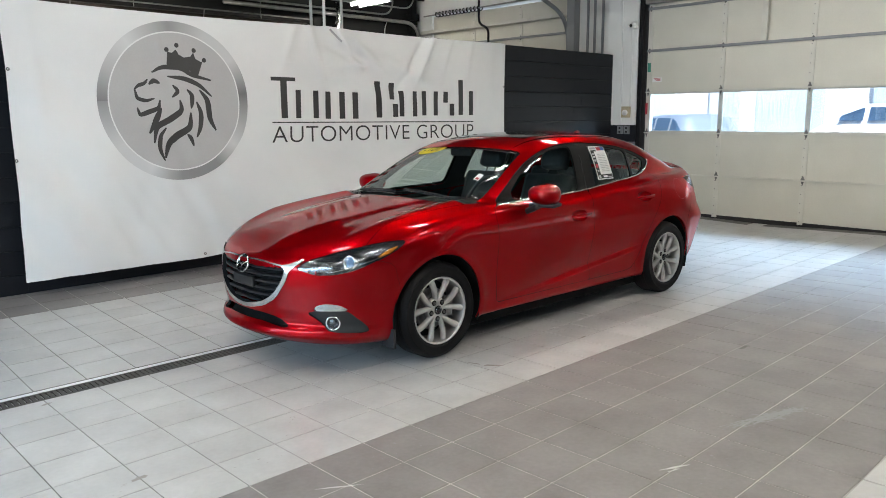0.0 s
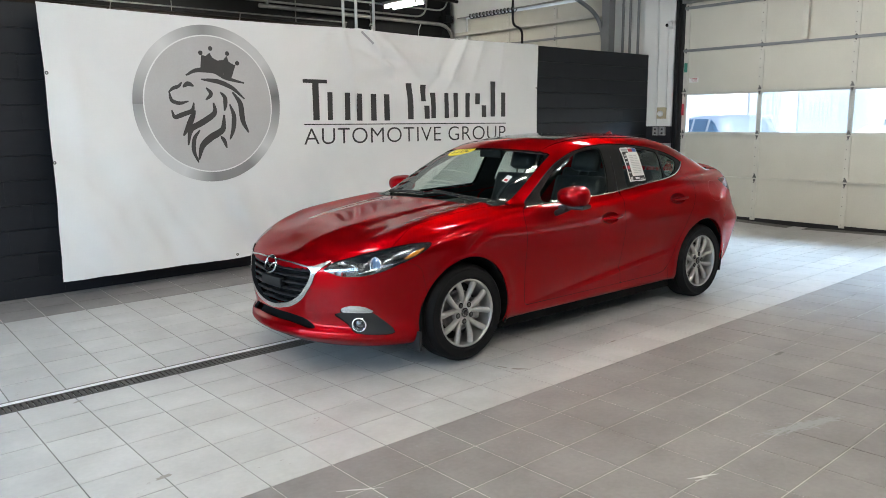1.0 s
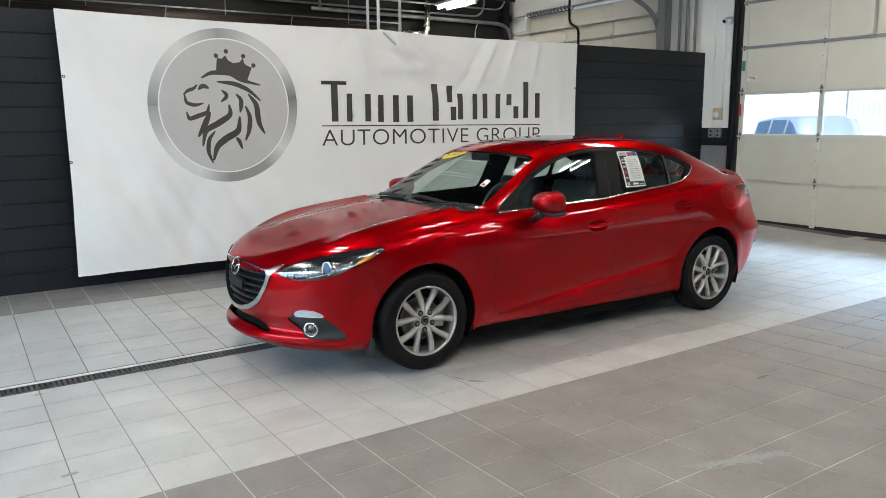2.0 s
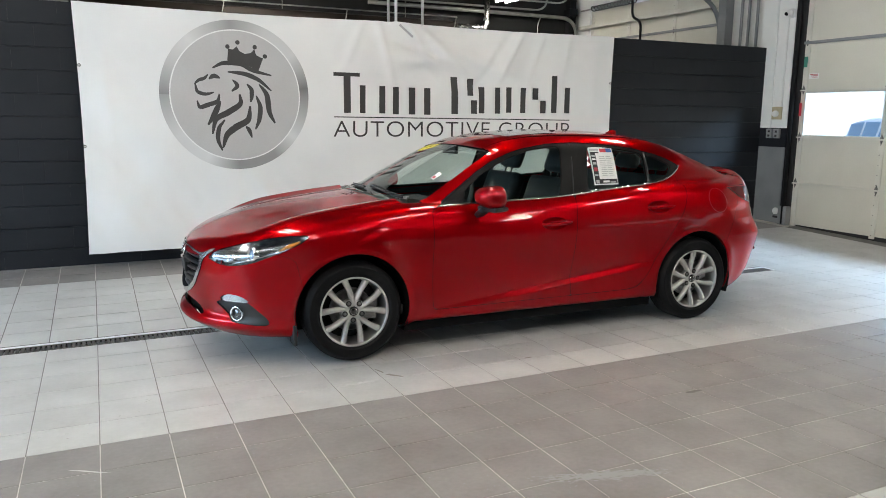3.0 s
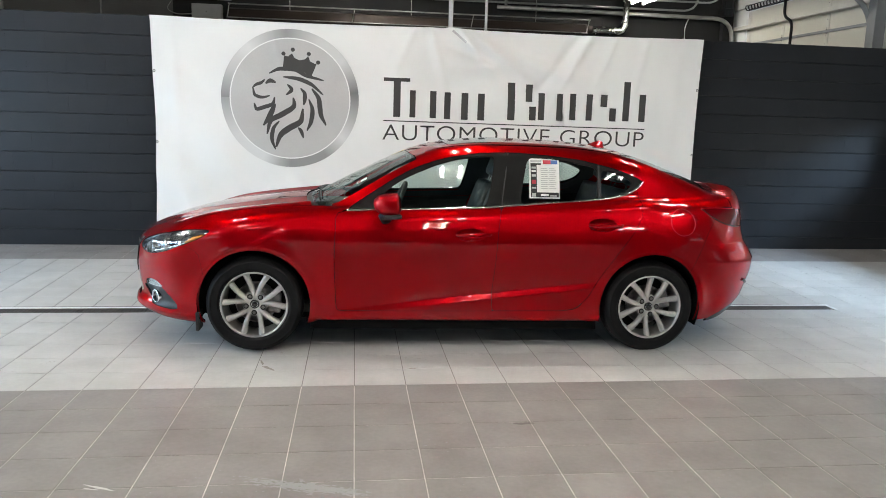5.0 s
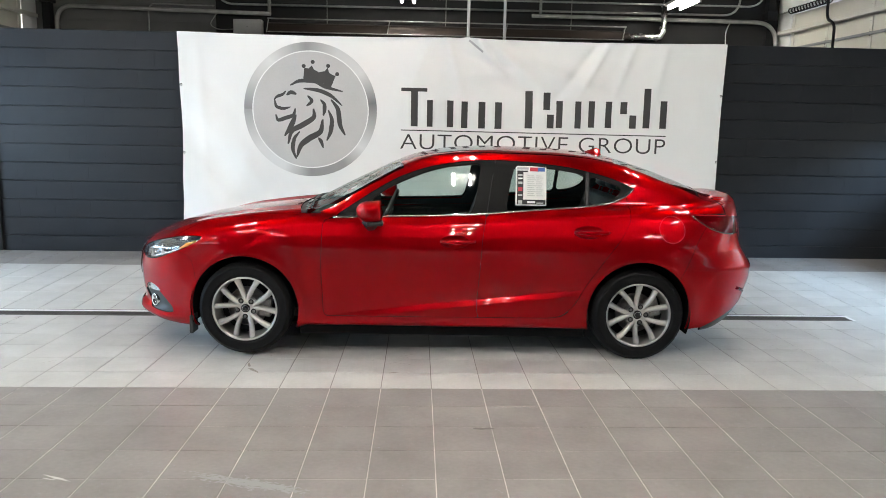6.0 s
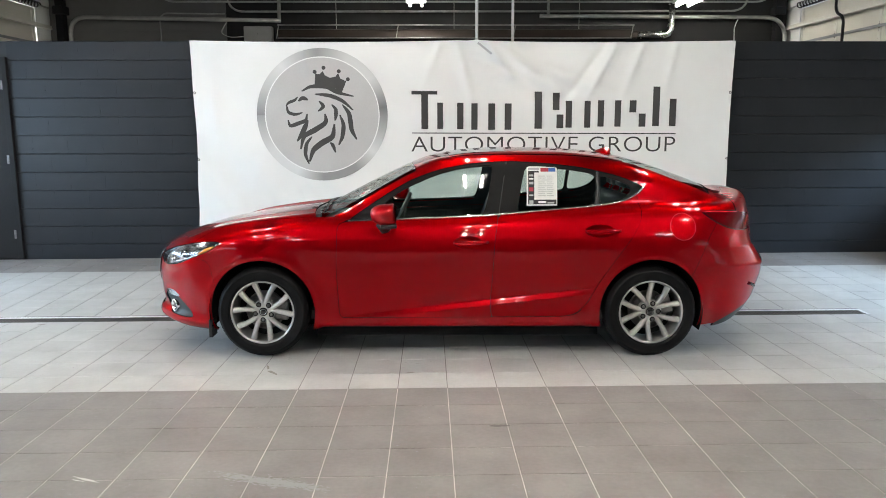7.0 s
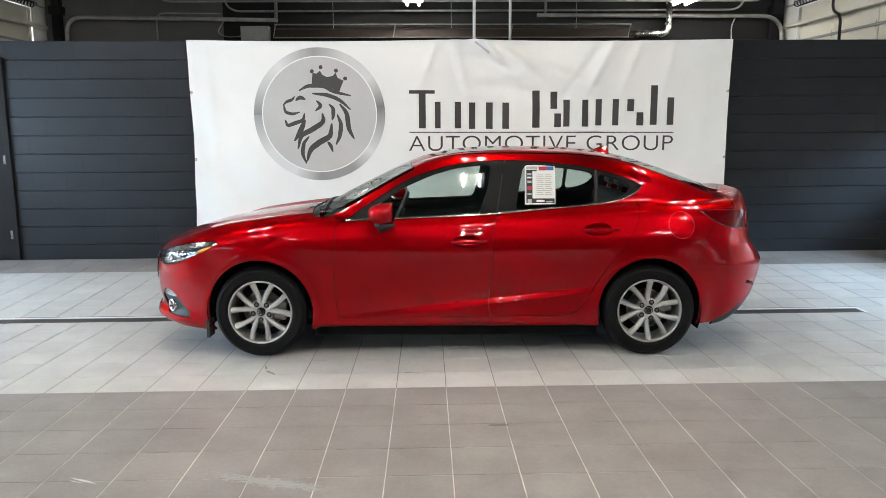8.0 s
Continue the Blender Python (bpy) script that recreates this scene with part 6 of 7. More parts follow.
# coiled hoses and tracks at the rear bay doors
for x, s in ((XE - 0.10, 1), (XWEST + 0.12, -1)):
    pts = []
    for k in range(150):
        a = k * 0.55
        pts.append((x + 0.045 * math.cos(a) - 0.04 * s, 11.6 - k * 0.0085, 3.58 + 0.045 * math.sin(a)))
    tagged(part("door_spring", tube_path(pts, 0.010, 6), M["black_steel"], smooth=True), "black coil spring above the rear bay door", "spring")
    pipe("spring_bar", [(x - 0.04 * s, 11.95, 3.58), (x - 0.04 * s, 8.3, 3.62)], 0.014, "steel bar above the rear bay door", "bar")
    pipe("door_track", [(x - 0.02 * s, 8.28, 0.02), (x - 0.02 * s, 8.28, 3.2), (x - 1.6 * s, 8.28, 3.75)], 0.035, "grey steel door track", "track", m="grey_steel", bend_r=0.45)
    tr = thing("track_header", "pale steel header over the rear bay door", "header", kind="structure")
    part("header", boxes((min(x, x + 0.1 * s), max(x, x + 0.1 * s), 8.2, 12.1, 3.24, 3.30), bevel=0.004), M["cream_stile"], tr)
    pipe("drop_conduit", [(x - 0.03 * s, 10.40, ZC - 0.2), (x - 0.03 * s, 10.40, 3.30), (x - 0.03 * s, 10.15, 3.20), (x - 0.03 * s, 10.15, 2.4)], 0.022, "dark conduit dropping beside the rear bay door", "conduit", m="black_steel", bend_r=0.12)
tagged(part("steel_post", boxes((10.46, 10.62, 8.10, 8.26, 0.0, ZC - 0.2), bevel=0.01), M["grey_steel"]), "grey steel post behind the partition", "post")
for y in (7.62, 7.78, 7.92):
    pipe("wall_conduit", [(10.60, y, 2.3), (10.60, y, ZC - 0.2)], 0.022, "grey conduit running up the outer wall", "conduit", m="grey_steel", bend_r=0.01)

# white hangers that carry the banner
for x, y in ((4.775, 7.225), (4.79, 7.50), (5.21, 7.50)):
    hg = thing("banner_hanger", "white pole hanging from the roof above the banner", "pole")
    part("pole", tube_path([(x, y, 2.50), (x, y, ZC - 0.1)], 0.016, 12), M["white_plastic"], hg, smooth=True)
    part("collar", lathe([(0.022, 0.0), (0.024, 0.01), (0.024, 0.03), (0.020, 0.04)], 14, axis="z"), M["white_plastic"], hg, m=Matrix.Translation((x, y, 2.50)))
tagged(part("banner_tape", boxes((-0.10, 0.10, -0.002, 0.0, -0.012, 0.012)), M["ink_grey"], m=pose(4.86, 7.135, 2.435, 0, 38, 0)), "strip of clear tape stuck on the banner", "tape")

# fittings on the pilaster
pipe("conduit", [(10.573, 7.20, 1.40), (10.573, 7.20, 1.5), (10.573, 7.24, ZC - 0.1)], 0.013, "thin white conduit on the pilaster", m="white_wall", bend_r=0.05)
pipe("conduit", [(10.573, 7.03, 1.68), (10.573, 7.03, 2.95)], 0.010, "thin white conduit on the pilaster", m="white_wall")
cm = thing("security_camera", "white dome camera with a black lens on the pilaster", "camera")
part("base", lathe([(0.001, -0.03), (0.060, -0.03), (0.066, -0.02), (0.066, 0.0)], 24), M["white_plastic"], cm, smooth=True, m=pose(10.583, 6.99, 2.975, 0, 0, -90))
bm = bmesh.new()
bmesh.ops.create_uvsphere(bm, u_segments=20, v_segments=12, radius=0.052)
part("ball", bm, M["white_plastic"], cm, smooth=True, m=Matrix.Translation((10.530, 6.99, 2.975)))
part("lens", lathe([(0.026, 0.0), (0.024, -0.02), (0.001, -0.022)], 18), M["black_gloss"], cm, smooth=True, m=pose(10.493, 7.010, 2.960, 0, 0, -70))
yb = thing("alarm_box", "tan box with a round white sounder on the pilaster", "alarm")
part("plate", boxes((10.563, 10.584, 7.02, 7.19, 1.52, 1.70), bevel=0.006), M["tan_box"], yb)
part("sounder", lathe([(0.001, -0.05), (0.035, -0.05), (0.045, -0.03), (0.045, 0.0)], 22), M["white_plastic"], yb, smooth=True, m=pose(10.563, 7.11, 1.60, 0, 0, -90))
for y0 in (7.02, 7.145):
    sb = thing("outlet_box", "grey steel outlet box on the pilaster", "outlet", group="outlet boxes")
    part("body", boxes((10.540, 10.584, y0, y0 + 0.095, 1.255, 1.39), bevel=0.005), M["grey_steel"], sb)
    for z in (1.29, 1.35):
        part("socket", boxes((10.537, 10.5405, y0 + 0.03, y0 + 0.065, z - 0.015, z + 0.015), bevel=0.001), M["ink"], sb)
part_ = thing("sounder_cap", "white round cap low on the pilaster", "cap")
part("cap", lathe([(0.001, -0.035), (0.035, -0.032), (0.048, -0.015), (0.05, 0.0)], 24), M["white_plastic"], part_, smooth=True, m=pose(10.583, 6.99, 0.215, 0, 0, -90))
tagged(part("floor_vent", boxes((10.575, 10.584, 6.945, 7.03, 0.115, 0.145), bevel=0.002), M["ink"]), "small black slot low on the pilaster", "vent")
# door jamb, track and signs
dj = thing("door_jamb", "black steel track and jamb beside the overhead door", "door track", kind="structure")
part("angle", boxes((10.56, 10.64, 6.84, 6.90, 0.02, ZC - 0.2), bevel=0.004), M["black_steel"], dj)
part("seal", boxes((10.605, 10.70, 6.785, 6.842, 0.02, ZC - 0.2)), M["rubber"], dj, "black rubber edge seal")
part("track", tube_path(bend([(10.54, 6.83, 0.05), (10.54, 6.83, 3.6), (9.6, 6.83, 4.05)], 0.3, 8), 0.026, 10), M["black_steel"], dj, smooth=True)
part("foot", boxes((10.52, 10.62, 6.76, 6.90, 0.0, 0.30), bevel=0.006), M["grey_steel"], dj)
for z, h, y0, y1, m_, lb in ((2.105, 0.035, 6.50, 6.66, "paper", "small white warning label on the door"), (2.30, 0.07, 6.70, 6.755, "green_tag", "green tag on the door edge"),
                             (1.66, 0.09, 6.73, 6.77, "ink_red", "narrow red label on the door edge")):
    tg = thing("door_label", lb, "label")
    part("sheet", boxes((10.612, 10.6145, y0, y1, z - h, z + h)), M[m_], tg)
    if m_ == "paper":
        for k in range(3):
            part("print_bar", boxes((10.6105, 10.612, y0 + 0.02, y1 - 0.02 - 0.02 * k, z + 0.018 - 0.018 * k, z + 0.026 - 0.018 * k)), M["ink_red"], tg)
lift = thing("door_operator_arm", "steel operator arm bolted to the door", "operator")
part("bar", boxes((10.55, 10.61, 4.86, 4.94, 2.58, 3.20), bevel=0.004), M["cream_stile"], lift)
part("bracket", boxes((10.50, 10.60, 4.84, 4.96, 3.14, 3.26), bevel=0.01), M["hinge"], lift)
part("perforated_strut", boxes((10.52, 10.60, 3.0, 6.78, 3.26, 3.33), bevel=0.004), M["pipe"], lift)

# ======== parked cars outside ========
def parked_car(x, y, turn, length, height, paint_, label, suv=False, belt=1.03):
    c = thing("parked_car", label, "car", m=pose(x, y, -0.05, 0, 0, turn))
    top = spline([(0, 0.62), (0.06, 0.72), (0.24, belt - 0.11), (0.30, belt - 0.05), (0.42, height), (0.60, height + 0.02), (0.80 if not suv else 0.93, height - 0.06), (0.93 if not suv else 0.98, belt - 0.01), (1.0, 0.80)])
    rows_ = []
    bm = bmesh.new()
    for k in range(41):
        s = k / 40
        h = float(top(s))
        w = 0.90 * (1 - abs(2 * s - 1) ** 6 * 0.25)
        low = 0.28
        sec_ = [(w * 0.96, low), (w, 0.55), (w * 0.97, min(0.92, h - 0.02)), (w * 0.90 if h > 1.05 else w * 0.85, min(1.0, h)), (w * 0.74, max(min(1.0, h), h - 0.06)), (w * 0.4, h)]
        pts = sec_ + [(-a, b) for a, b in sec_[::-1]]
        rows_.append([bm.verts.new((length * (s - 0.5), a, b)) for a, b in pts])
    for p_, q_ in zip(rows_, rows_[1:]):
        for i in range(11):
            bm.faces.new((p_[i], p_[i + 1], q_[i + 1], q_[i]))
    bm.faces.new(rows_[0])
    bm.faces.new(rows_[-1])
    bmesh.ops.recalc_face_normals(bm, faces=bm.faces)
    part("body", bm, M[paint_], c, smooth=True)
    for sd in (-1, 1):
        spans = ((0.36, 0.48), (0.50, 0.63), (0.65, 0.78)) if not suv else ((0.36, 0.50), (0.53, 0.70), (0.73, 0.90))
        for a, b in spans:
            bm = bmesh.new()
            q_ = []
            for s in (a, b):
                hh = min(float(top(s)) - 0.10, height - 0.09)
                q_.append(((s - 0.5) * length, belt, hh))
            vs = [bm.verts.new((q_[0][0], sd * 0.845, belt)), bm.verts.new((q_[1][0], sd * 0.845, belt)), bm.verts.new((q_[1][0], sd * 0.70, q_[1][2])), bm.verts.new((q_[0][0], sd * 0.70, q_[0][2]))]
            bm.faces.new(vs)
            bmesh.ops.solidify(bm, geom=bm.faces[:], thickness=0.03)
            part("window", bm, M["car_glass"], c)
        for s in (0.19, 0.81):
            w_ = part("wheel", lathe([(0.10, -0.10), (0.20, -0.11), (0.22, -0.10), (0.33, -0.09), (0.34, 0.0), (0.33, 0.09)], 28), M["tyre"], c, smooth=True, m=pose((s - 0.5) * length, sd * 0.80, 0.34, 0, 0, 0 if sd < 0 else 180))
            part("rim", lathe([(0.001, -0.105), (0.19, -0.112), (0.21, -0.105)], 24), M["alloy"], w_, smooth=True)
    part("mirror", boxes((-0.16 * length, -0.12 * length, -1.02, -0.88, 0.98, 1.12), bevel=0.03), M[paint_], c)
    return c


parked_car(17.2, 9.4, 62, 4.5, 1.64, "car_silver", "pale silver saloon parked in the yard")
parked_car(26.5, 8.3, -90, 5.0, 1.93, "car_white", "white sport utility car parked in the yard", suv=True, belt=1.42)

# ======== stickers on the car ========
def stuck(name, x0, x1, z0, z1, material, parent, lift_=0.0, skew=0.0, label=""):
    """A small sheet laid on the rear side glass."""
    bm = bmesh.new()
    g2 = []
    for j in range(5):
        z = z0 + (z1 - z0) * j / 4
        g2.append([bm.verts.new(q) for q in on_skin([(x0 + (x1 - x0) * i / 4 + skew * (z - z0), z) for i in range(5)], -0.003 + lift_, -1)])
    for j in range(4):
        for i in range(4):
            bm.faces.new((g2[j][i], g2[j][i + 1], g2[j + 1][i + 1], g2[j + 1][i]))
    bmesh.ops.recalc_face_normals(bm, faces=bm.faces)
    for f in bm.faces:
        if f.normal.y > 0:
            f.normal_flip()
    return part(name, bm, material, parent, label, smooth=True)


pap = thing("window_sheet", "printed price sheet stuck on the rear side window", "sheet", m=CAR_M)
SX0, SX1, SZ0, SZ1, SKW = 1.832, 2.045, 1.048, 1.314, 0.03
stuck("sheet", SX0, SX1, SZ0, SZ1, M["paper"], pap, 0.0, SKW)


def sh(a, b, c, d):
    return SX0 + (SX1 - SX0) * a, SX0 + (SX1 - SX0) * b, SZ0 + (SZ1 - SZ0) * c, SZ0 + (SZ1 - SZ0) * d


for (a, b, c, d), m_ in (((0.05, 0.25, 0.14, 0.84), "ink"), ((0.05, 0.97, 0.03, 0.15), "ink"), ((0.34, 0.92, 0.17, 0.80), "white_plastic"), ((0.05, 0.42, 0.90, 0.96), "ink_grey"), ((0.46, 0.72, 0.86, 0.96), "ink_red"),
                         ((0.72, 0.95, 0.86, 0.96), "ink_blue"), ((0.05, 0.40, 0.84, 0.88), "ink"), ((0.38, 0.64, 0.06, 0.11), "paper"), ((0.68, 0.90, 0.05, 0.08), "ink_grey"), ((0.08, 0.22, 0.36, 0.46), "ink_red"),
                         ((0.08, 0.22, 0.54, 0.60), "ink_grey"), ((0.08, 0.22, 0.66, 0.70), "paper"), ((0.08, 0.22, 0.74, 0.79), "ink_grey"), ((0.08, 0.22, 0.24, 0.28), "ink_grey"), ((0.09, 0.22, 0.04, 0.13), "ink_grey")):
    x0, x1, z0, z1 = sh(a, b, c, d)
    stuck("print_block", x0 + SKW * (z0 - SZ0), x1 + SKW * (z0 - SZ0), z0, z1, M[m_], pap, 0.0012 if m_ in ("ink", "white_plastic") else 0.002, SKW)
for k in range(11):
    x0, x1, z0, z1 = sh(0.38, 0.60 + 0.05 * ((k * 7) % 3) / 2, 0.74 - 0.05 * k, 0.755 - 0.05 * k)
    stuck("print_bar", x0 + SKW * (z0 - SZ0), x1 + SKW * (z0 - SZ0), z0, z1, M["ink_grey"], pap, 0.002, SKW)
    x0, x1, z0, z1 = sh(0.66, 0.84 + 0.05 * ((k * 5) % 3) / 2, 0.74 - 0.05 * k, 0.755 - 0.05 * k)
    stuck("print_bar", x0 + SKW * (z0 - SZ0), x1 + SKW * (z0 - SZ0), z0, z1, M["ink_grey"], pap, 0.002, SKW)


def on_screen(pts, lift_):
    """Points (x, y) laid on the windscreen."""
    x, y = np.array([q[0] for q in pts], float), np.array([q[1] for q in pts], float)
    w = seek(lambda w: car_f(x, y, w), np.full_like(x, 0.5), np.full_like(x, 1.6))
    q = np.stack([x, y, w], 1)
    q = q + car_normals(q) * lift_
    return [tuple(r) for r in q]


yr = thing("year_sticker", "yellow oval year sticker on the windscreen", "sticker", m=CAR_M)
bm = bmesh.new()
cxs, cys = 0.985, 0.30
ring_ = [bm.verts.new(q) for q in on_screen([(cxs + 0.075 * math.sin(a), cys + 0.155 * math.cos(a)) for a in np.linspace(0, math.tau, 41)[:-1]], -0.0025)]
cen = bm.verts.new(on_screen([(cxs, cys)], -0.0025)[0])
for i in range(40):
    bm.faces.new((ring_[i], ring_[(i + 1) % 40], cen))
bmesh.ops.recalc_face_normals(bm, faces=bm.faces)
for f in bm.faces:
    if f.normal.z < 0:
        f.normal_flip()
part("oval", bm, M["yellow"], yr, smooth=True)
bm = text_mesh("2015", 0.12, 0.23)
q = on_screen([(cxs + 0.035 - v.co.z * 0.85, cys - 0.115 + v.co.x) for v in bm.verts], -0.0008)
for v, r in zip(bm.verts, q):
    v.co = Vector(r)
part("figures", bm, M["ink"], yr)
bm = bmesh.new()
bm.faces.new([bm.verts.new(q) for q in on_screen([(0.655, -0.565), (0.655, -0.515), (0.725, -0.505), (0.725, -0.555)], -0.003)])
tg = thing("windscreen_tag", "small white inspection tag inside the windscreen", "tag", m=CAR_M)
part("sheet", bm, M["paper"], tg)
bm = bmesh.new()
bm.faces.new([bm.verts.new(q) for q in on_screen([(0.663, -0.556), (0.663, -0.524), (0.685, -0.520), (0.685, -0.552)], -0.002)])
part("print_bar", bm, M["ink_red"], tg)

# scuffs and marks on the floor, each with its own ragged outline
def floor_mark(name, x, y, lx_, ly_, turn, material, label, seed, n=18, rough_=0.5):
    r_ = random.Random(seed)
    bm = bmesh.new()
    vs = []
    for k in range(n):
        a = math.tau * k / n
        f = 1 - rough_ * r_.random()
        px_, py_ = lx_ * f * math.cos(a), ly_ * f * math.sin(a)
        c_, s_ = math.cos(radians(turn)), math.sin(radians(turn))
        X, Y = x + px_ * c_ - py_ * s_, y + px_ * s_ + py_ * c_
        vs.append(bm.verts.new((X, Y, fz(X, Y) + 0.0012)))
    bm.faces.new(vs)
    bmesh.ops.triangulate(bm, faces=bm.faces)
    return tagged(part(name, bm, material), label, "mark")


floor_mark("paint_scuff", 2.69, 1.672, 0.085, 0.010, -24, M["scuff"], "thin white scrape on a taupe tile", 1)
floor_mark("paint_scuff", 2.66, 1.662, 0.05, 0.005, -20, M["scuff"], "thin white scrape on a taupe tile", 2)
floor_mark("paint_scuff", 1.558, 2.592, 0.12, 0.007, -33, M["scuff"], "thin white scrape on a taupe tile", 3)
floor_mark("stain", 3.20, 3.225, 0.080, 0.018, -48, M["stain"], "brown smear on a pale tile", 5)
floor_mark("stain", 3.145, 3.34, 0.07, 0.010, -75, M["stain"], "brown smear on a pale tile", 6)
floor_mark("stain", 4.10, 3.185, 0.035, 0.012, 5, M["stain"], "brown smear on a pale tile", 7)
floor_mark("stain", 0.985, 4.62, 0.04, 0.015, 20, M["stain"], "dark smear by the drain", 8)
floor_mark("stain", 0.99, 3.30, 0.045, 0.022, 10, M["stain"], "dark smear on a pale tile", 9)
floor_mark("stain", 4.60, 2.25, 0.07, 0.020, 0, M["smut"], "dark smear on a taupe tile", 10)


def fine_streaks(name, spots, material, label, seed):
    """Many fine streaks gathered in soft-edged patches: dusty specks, scratches and one painted glare."""
    r_ = random.Random(seed)
    verts, faces = [], []
    for x, y, lx_, ly_, turn, count, longest, widest in spots:
        c_, s_ = math.cos(radians(turn)), math.sin(radians(turn))
        for _ in range(count):
            a, b = r_.gauss(0, 0.45) * lx_, r_.gauss(0, 0.45) * ly_
            h, w_ = r_.uniform(0.25, 1) * longest / 2, r_.uniform(0.3, 1) * widest / 2
            sk, up = r_.uniform(-0.25, 0.25), r_.uniform(0.0008, 0.0018)
            n0 = len(verts)
            for q, t in ((-h, 0), (-h * 0.3, -w_), (h * 0.6, -w_ * 0.8), (h, 0), (h * 0.4, w_), (-h * 0.5, w_ * 0.9)):
                u, v = a + q, b + t + sk * q
                X, Y = x + u * c_ - v * s_, y + u * s_ + v * c_
                verts.append((X, Y, fz(X, Y) + up))
            faces.append(tuple(range(n0, n0 + 6)))
    return tagged(part(name, mesh_of(name, verts, faces), material), label, "marks", kind="stuff")


# pale streaks paint a glare reflected in the tiles, as plain colour
fine_streaks("chalk_smear", [(3.50, 1.635, 0.24, 0.040, -18, 420, 0.045, 0.010), (3.68, 1.575, 0.13, 0.030, -18, 160, 0.03, 0.008)], M["glare"], "broad pale patch of painted glare across taupe tiles", 21)
specks = random.Random(31)
fine_streaks("floor_specks", [(specks.uniform(0.6, 8.0), specks.uniform(1.2, 2.85), 0.16, 0.10, specks.uniform(0, 180), 7, 0.016, 0.004) for _ in range(60)], M["chalk"], "scattered pale specks on the taupe tiles", 22)
fine_streaks("floor_grime", [(specks.uniform(0.2, 9.0), specks.uniform(2.9, 6.6), 0.12, 0.06, specks.uniform(-20, 20), 5, 0.030, 0.005) for _ in range(60)], M["stain"], "scattered brown scratches on the pale tiles", 23)

# ======== pieces of the floor and the partition ========
def tile_mesh(name, w, d, material):
    bm = bmesh.new()
    h, c = 0.0, 0.0016
    lo = [bm.verts.new((sx * w / 2, sy * d / 2, -0.004)) for sx, sy in ((-1, -1), (1, -1), (1, 1), (-1, 1))]
    mi = [bm.verts.new((sx * w / 2, sy * d / 2, -c * 0.6)) for sx, sy in ((-1, -1), (1, -1), (1, 1), (-1, 1))]
    hi = [bm.verts.new((sx * (w / 2 - c), sy * (d / 2 - c), h)) for sx, sy in ((-1, -1), (1, -1), (1, 1), (-1, 1))]
    bm.faces.new(hi)
    for k in range(4):
        bm.faces.new((mi[k], mi[(k + 1) % 4], hi[(k + 1) % 4], hi[k]))
        bm.faces.new((lo[k], lo[(k + 1) % 4], mi[(k + 1) % 4], mi[k]))
    me = to_mesh(bm, name)
    me.materials.append(material)
    return me


JOINT = 0.0044
rows = [("tile_light_j", YF - TP * (k + 1), TP) for k in range(9)]
rows += [("tile_dark", YF + (YB - YF) / 6 * k, (YB - YF) / 6) for k in range(6)]
rows += [("tile_light", YB + TP * k, TP) for k in range(6)]
rows += [("tile_light", 4.905 + (YS - 4.905) / 6 * k, (YS - 4.905) / 6) for k in range(6)]
rows += [("tile_dark", YS, TP), ("tile_dark", YS + TP, TP), ("tile_dark", YS + 2 * TP, YW - YS - 2 * TP)]
first = math.ceil((XWEST - TX) / TP)
last = math.floor((XE - TX) / TP)
shared, joined = {}, {"tile_light": [], "tile_dark": []}
rnd = random.Random(4)
for key, y0, d in rows:
    own = key if not key.endswith("_j") else None
    base = key.replace("_j", "")
    for k in range(first, last):
        x0 = TX + k * TP
        cx, cy = x0 + TP / 2, y0 + d / 2
        tilt = Euler((math.atan(SY if cy < YD else SF) + rnd.uniform(-1, 1) * 0.0012, -math.atan(SX) + rnd.uniform(-1, 1) * 0.0012, 0))
        place = Matrix.LocRotScale((cx, cy, fz(cx, cy) + rnd.uniform(-1, 1) * 0.0003), tilt, None)
        if own and 1.0 < cx < 7.6 and cy < 4.7:
            sk = (base, round(d, 4))
            if sk not in shared:
                shared[sk] = tile_mesh("tile", TP - JOINT, d - JOINT, M[base])
            part("tile", shared[sk], None, floor, m=place)
        else:
            joined[base].append((place, TP - JOINT, d - JOINT))
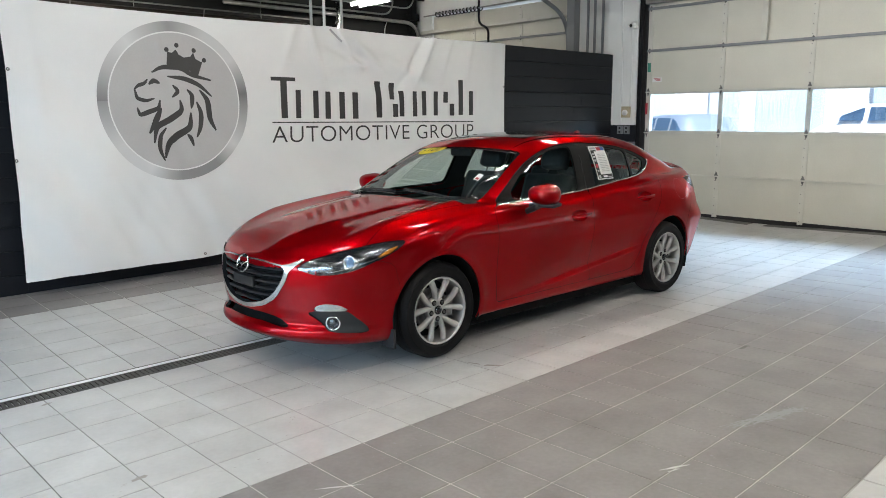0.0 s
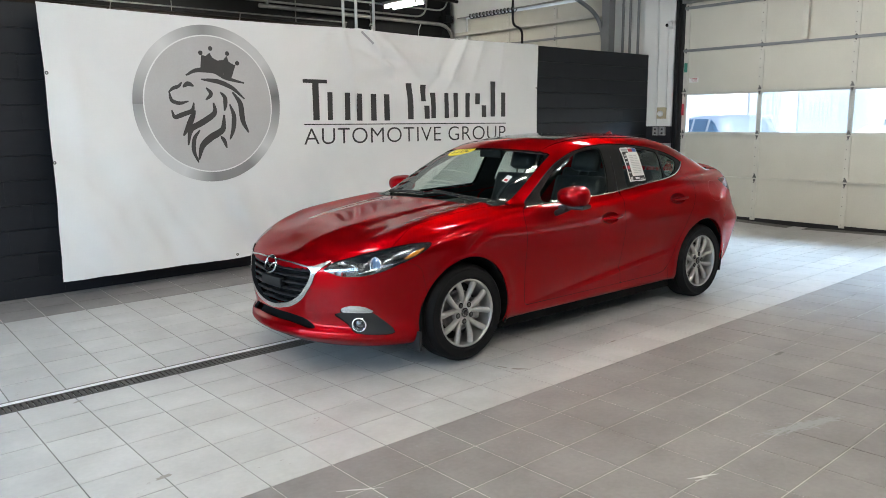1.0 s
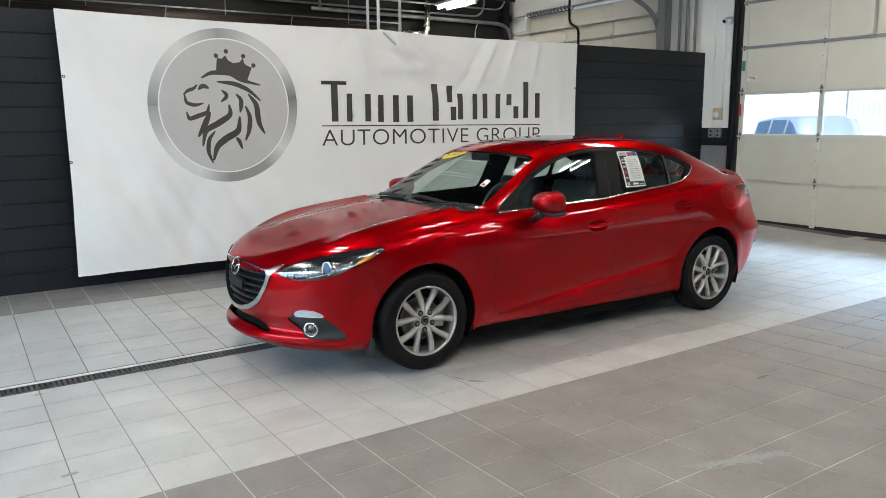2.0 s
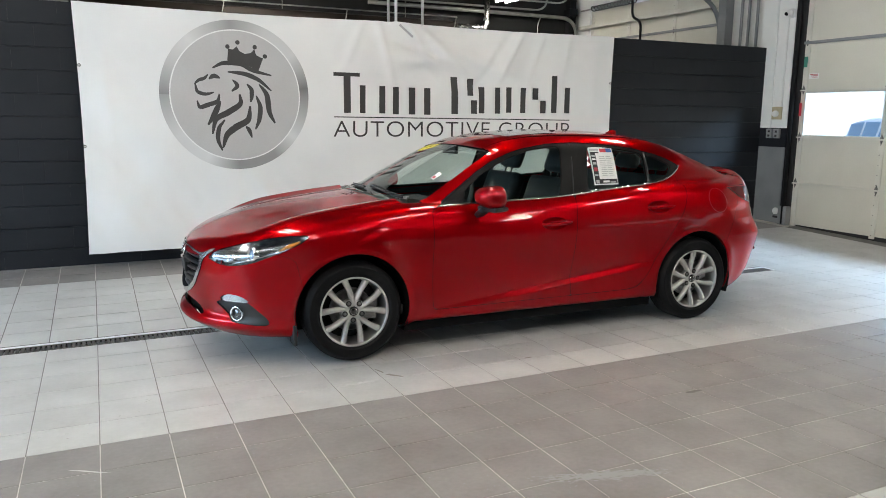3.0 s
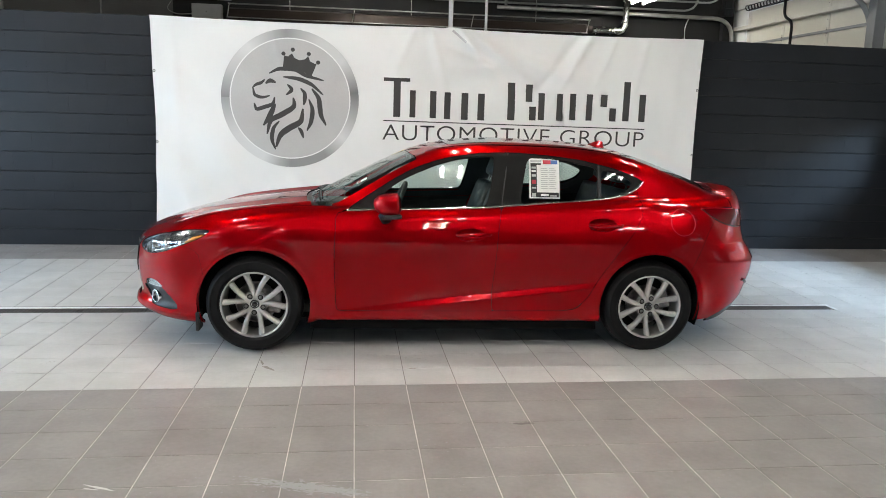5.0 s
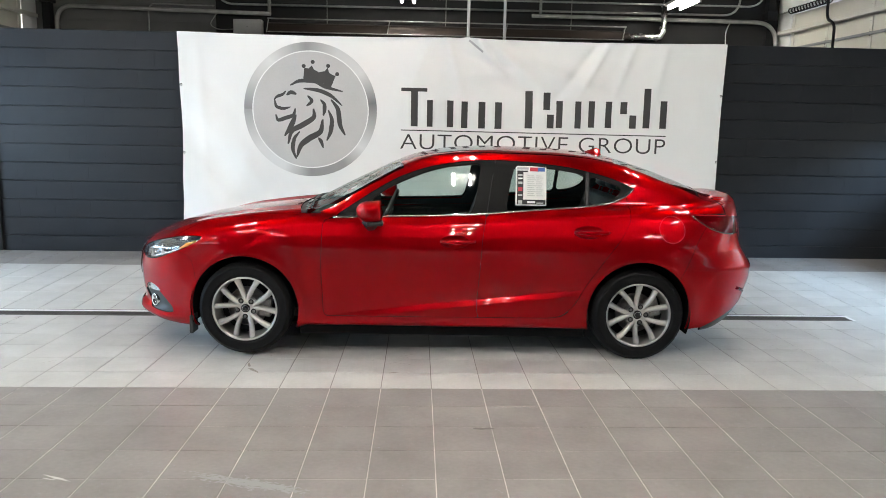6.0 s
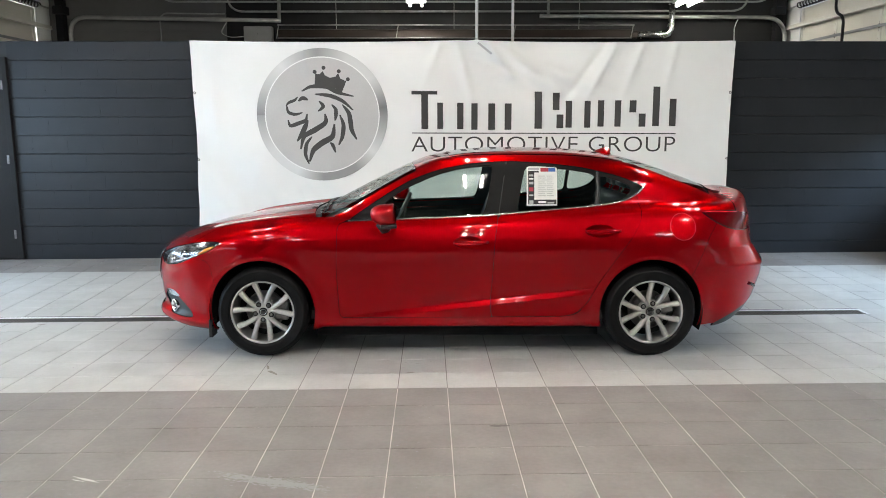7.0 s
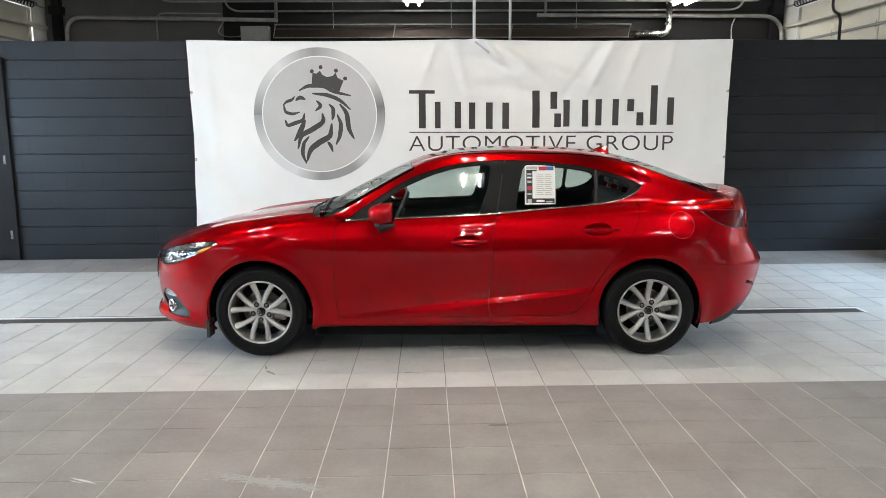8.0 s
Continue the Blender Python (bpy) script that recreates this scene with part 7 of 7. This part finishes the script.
for base, items in joined.items():
    verts, faces = [], []
    for m_, w_, d_ in items:
        n0 = len(verts)
        c_ = 0.0016
        for hw, hd, z in ((w_ / 2, d_ / 2, -0.004), (w_ / 2 - c_, d_ / 2 - c_, 0.0)):
            for sx, sy in ((-1, -1), (1, -1), (1, 1), (-1, 1)):
                verts.append(m_ @ Vector((sx * hw, sy * hd, z)))
        faces.append((n0 + 4, n0 + 5, n0 + 6, n0 + 7))
        for k in range(4):
            faces.append((n0 + k, n0 + (k + 1) % 4, n0 + 4 + (k + 1) % 4, n0 + 4 + k))
    tagged(part("far_tiles", mesh_of("far_tiles", verts, faces), M[base + "_j"], floor), kind="stuff")

# block courses
north = bpy.data.objects["wall_north"]
BLK, CRS = 0.406, 0.2135
blk_shared = {}
north_rest = []
for r in range(12):
    z0 = ZT - (r + 1) * CRS
    shift = 0.203 if r % 2 else 0.0
    for k in range(-3, 29):
        a, b = max(-0.60, -0.60 + k * BLK + shift), min(10.655, -0.60 + (k + 1) * BLK + shift)
        if b - a < 0.03:
            continue
        zc, low = z0 + CRS / 2, z0
        if low < fz(4, YW) - 0.02:
            low = fz(4, YW) - 0.02
        if z0 + CRS < low + 0.02:
            continue
        hgt = z0 + CRS - low
        hidden = a > 1.8 and b < 7.5 and low > 0.3
        if hidden:
            north_rest.append((a, b, low, low + hgt))
            continue
        sk = (round(b - a, 3), round(hgt, 3))
        if sk not in blk_shared:
            bm = boxes((-(b - a) / 2 + 0.0002, (b - a) / 2 - 0.0002, -0.010, 0.0, -hgt / 2 + 0.0024, hgt / 2 - 0.0024))
            fr_ = [e for e in bm.edges if all(v.co.y < -0.009 for v in e.verts) and abs(e.verts[0].co.x - e.verts[1].co.x) > 0.01]
            bmesh.ops.bevel(bm, geom=fr_, offset=0.0045, segments=1, affect="EDGES")
            blk_shared[sk] = to_mesh(bm, "block")
            blk_shared[sk].materials.append(M["block"])
        part("block", blk_shared[sk], None, north, m=Matrix.Translation(((a + b) / 2, YW + 0.010 + rnd.uniform(-1, 1) * 0.0003, low + hgt / 2)))
bm = bmesh.new()
for a, b, lo, hi in north_rest:
    box(bm, a + 0.001, b - 0.001, YW, YW + 0.010, lo + 0.003, hi - 0.003)
tagged(part("hidden_courses", bm, M["block_j"], north), kind="stuff")
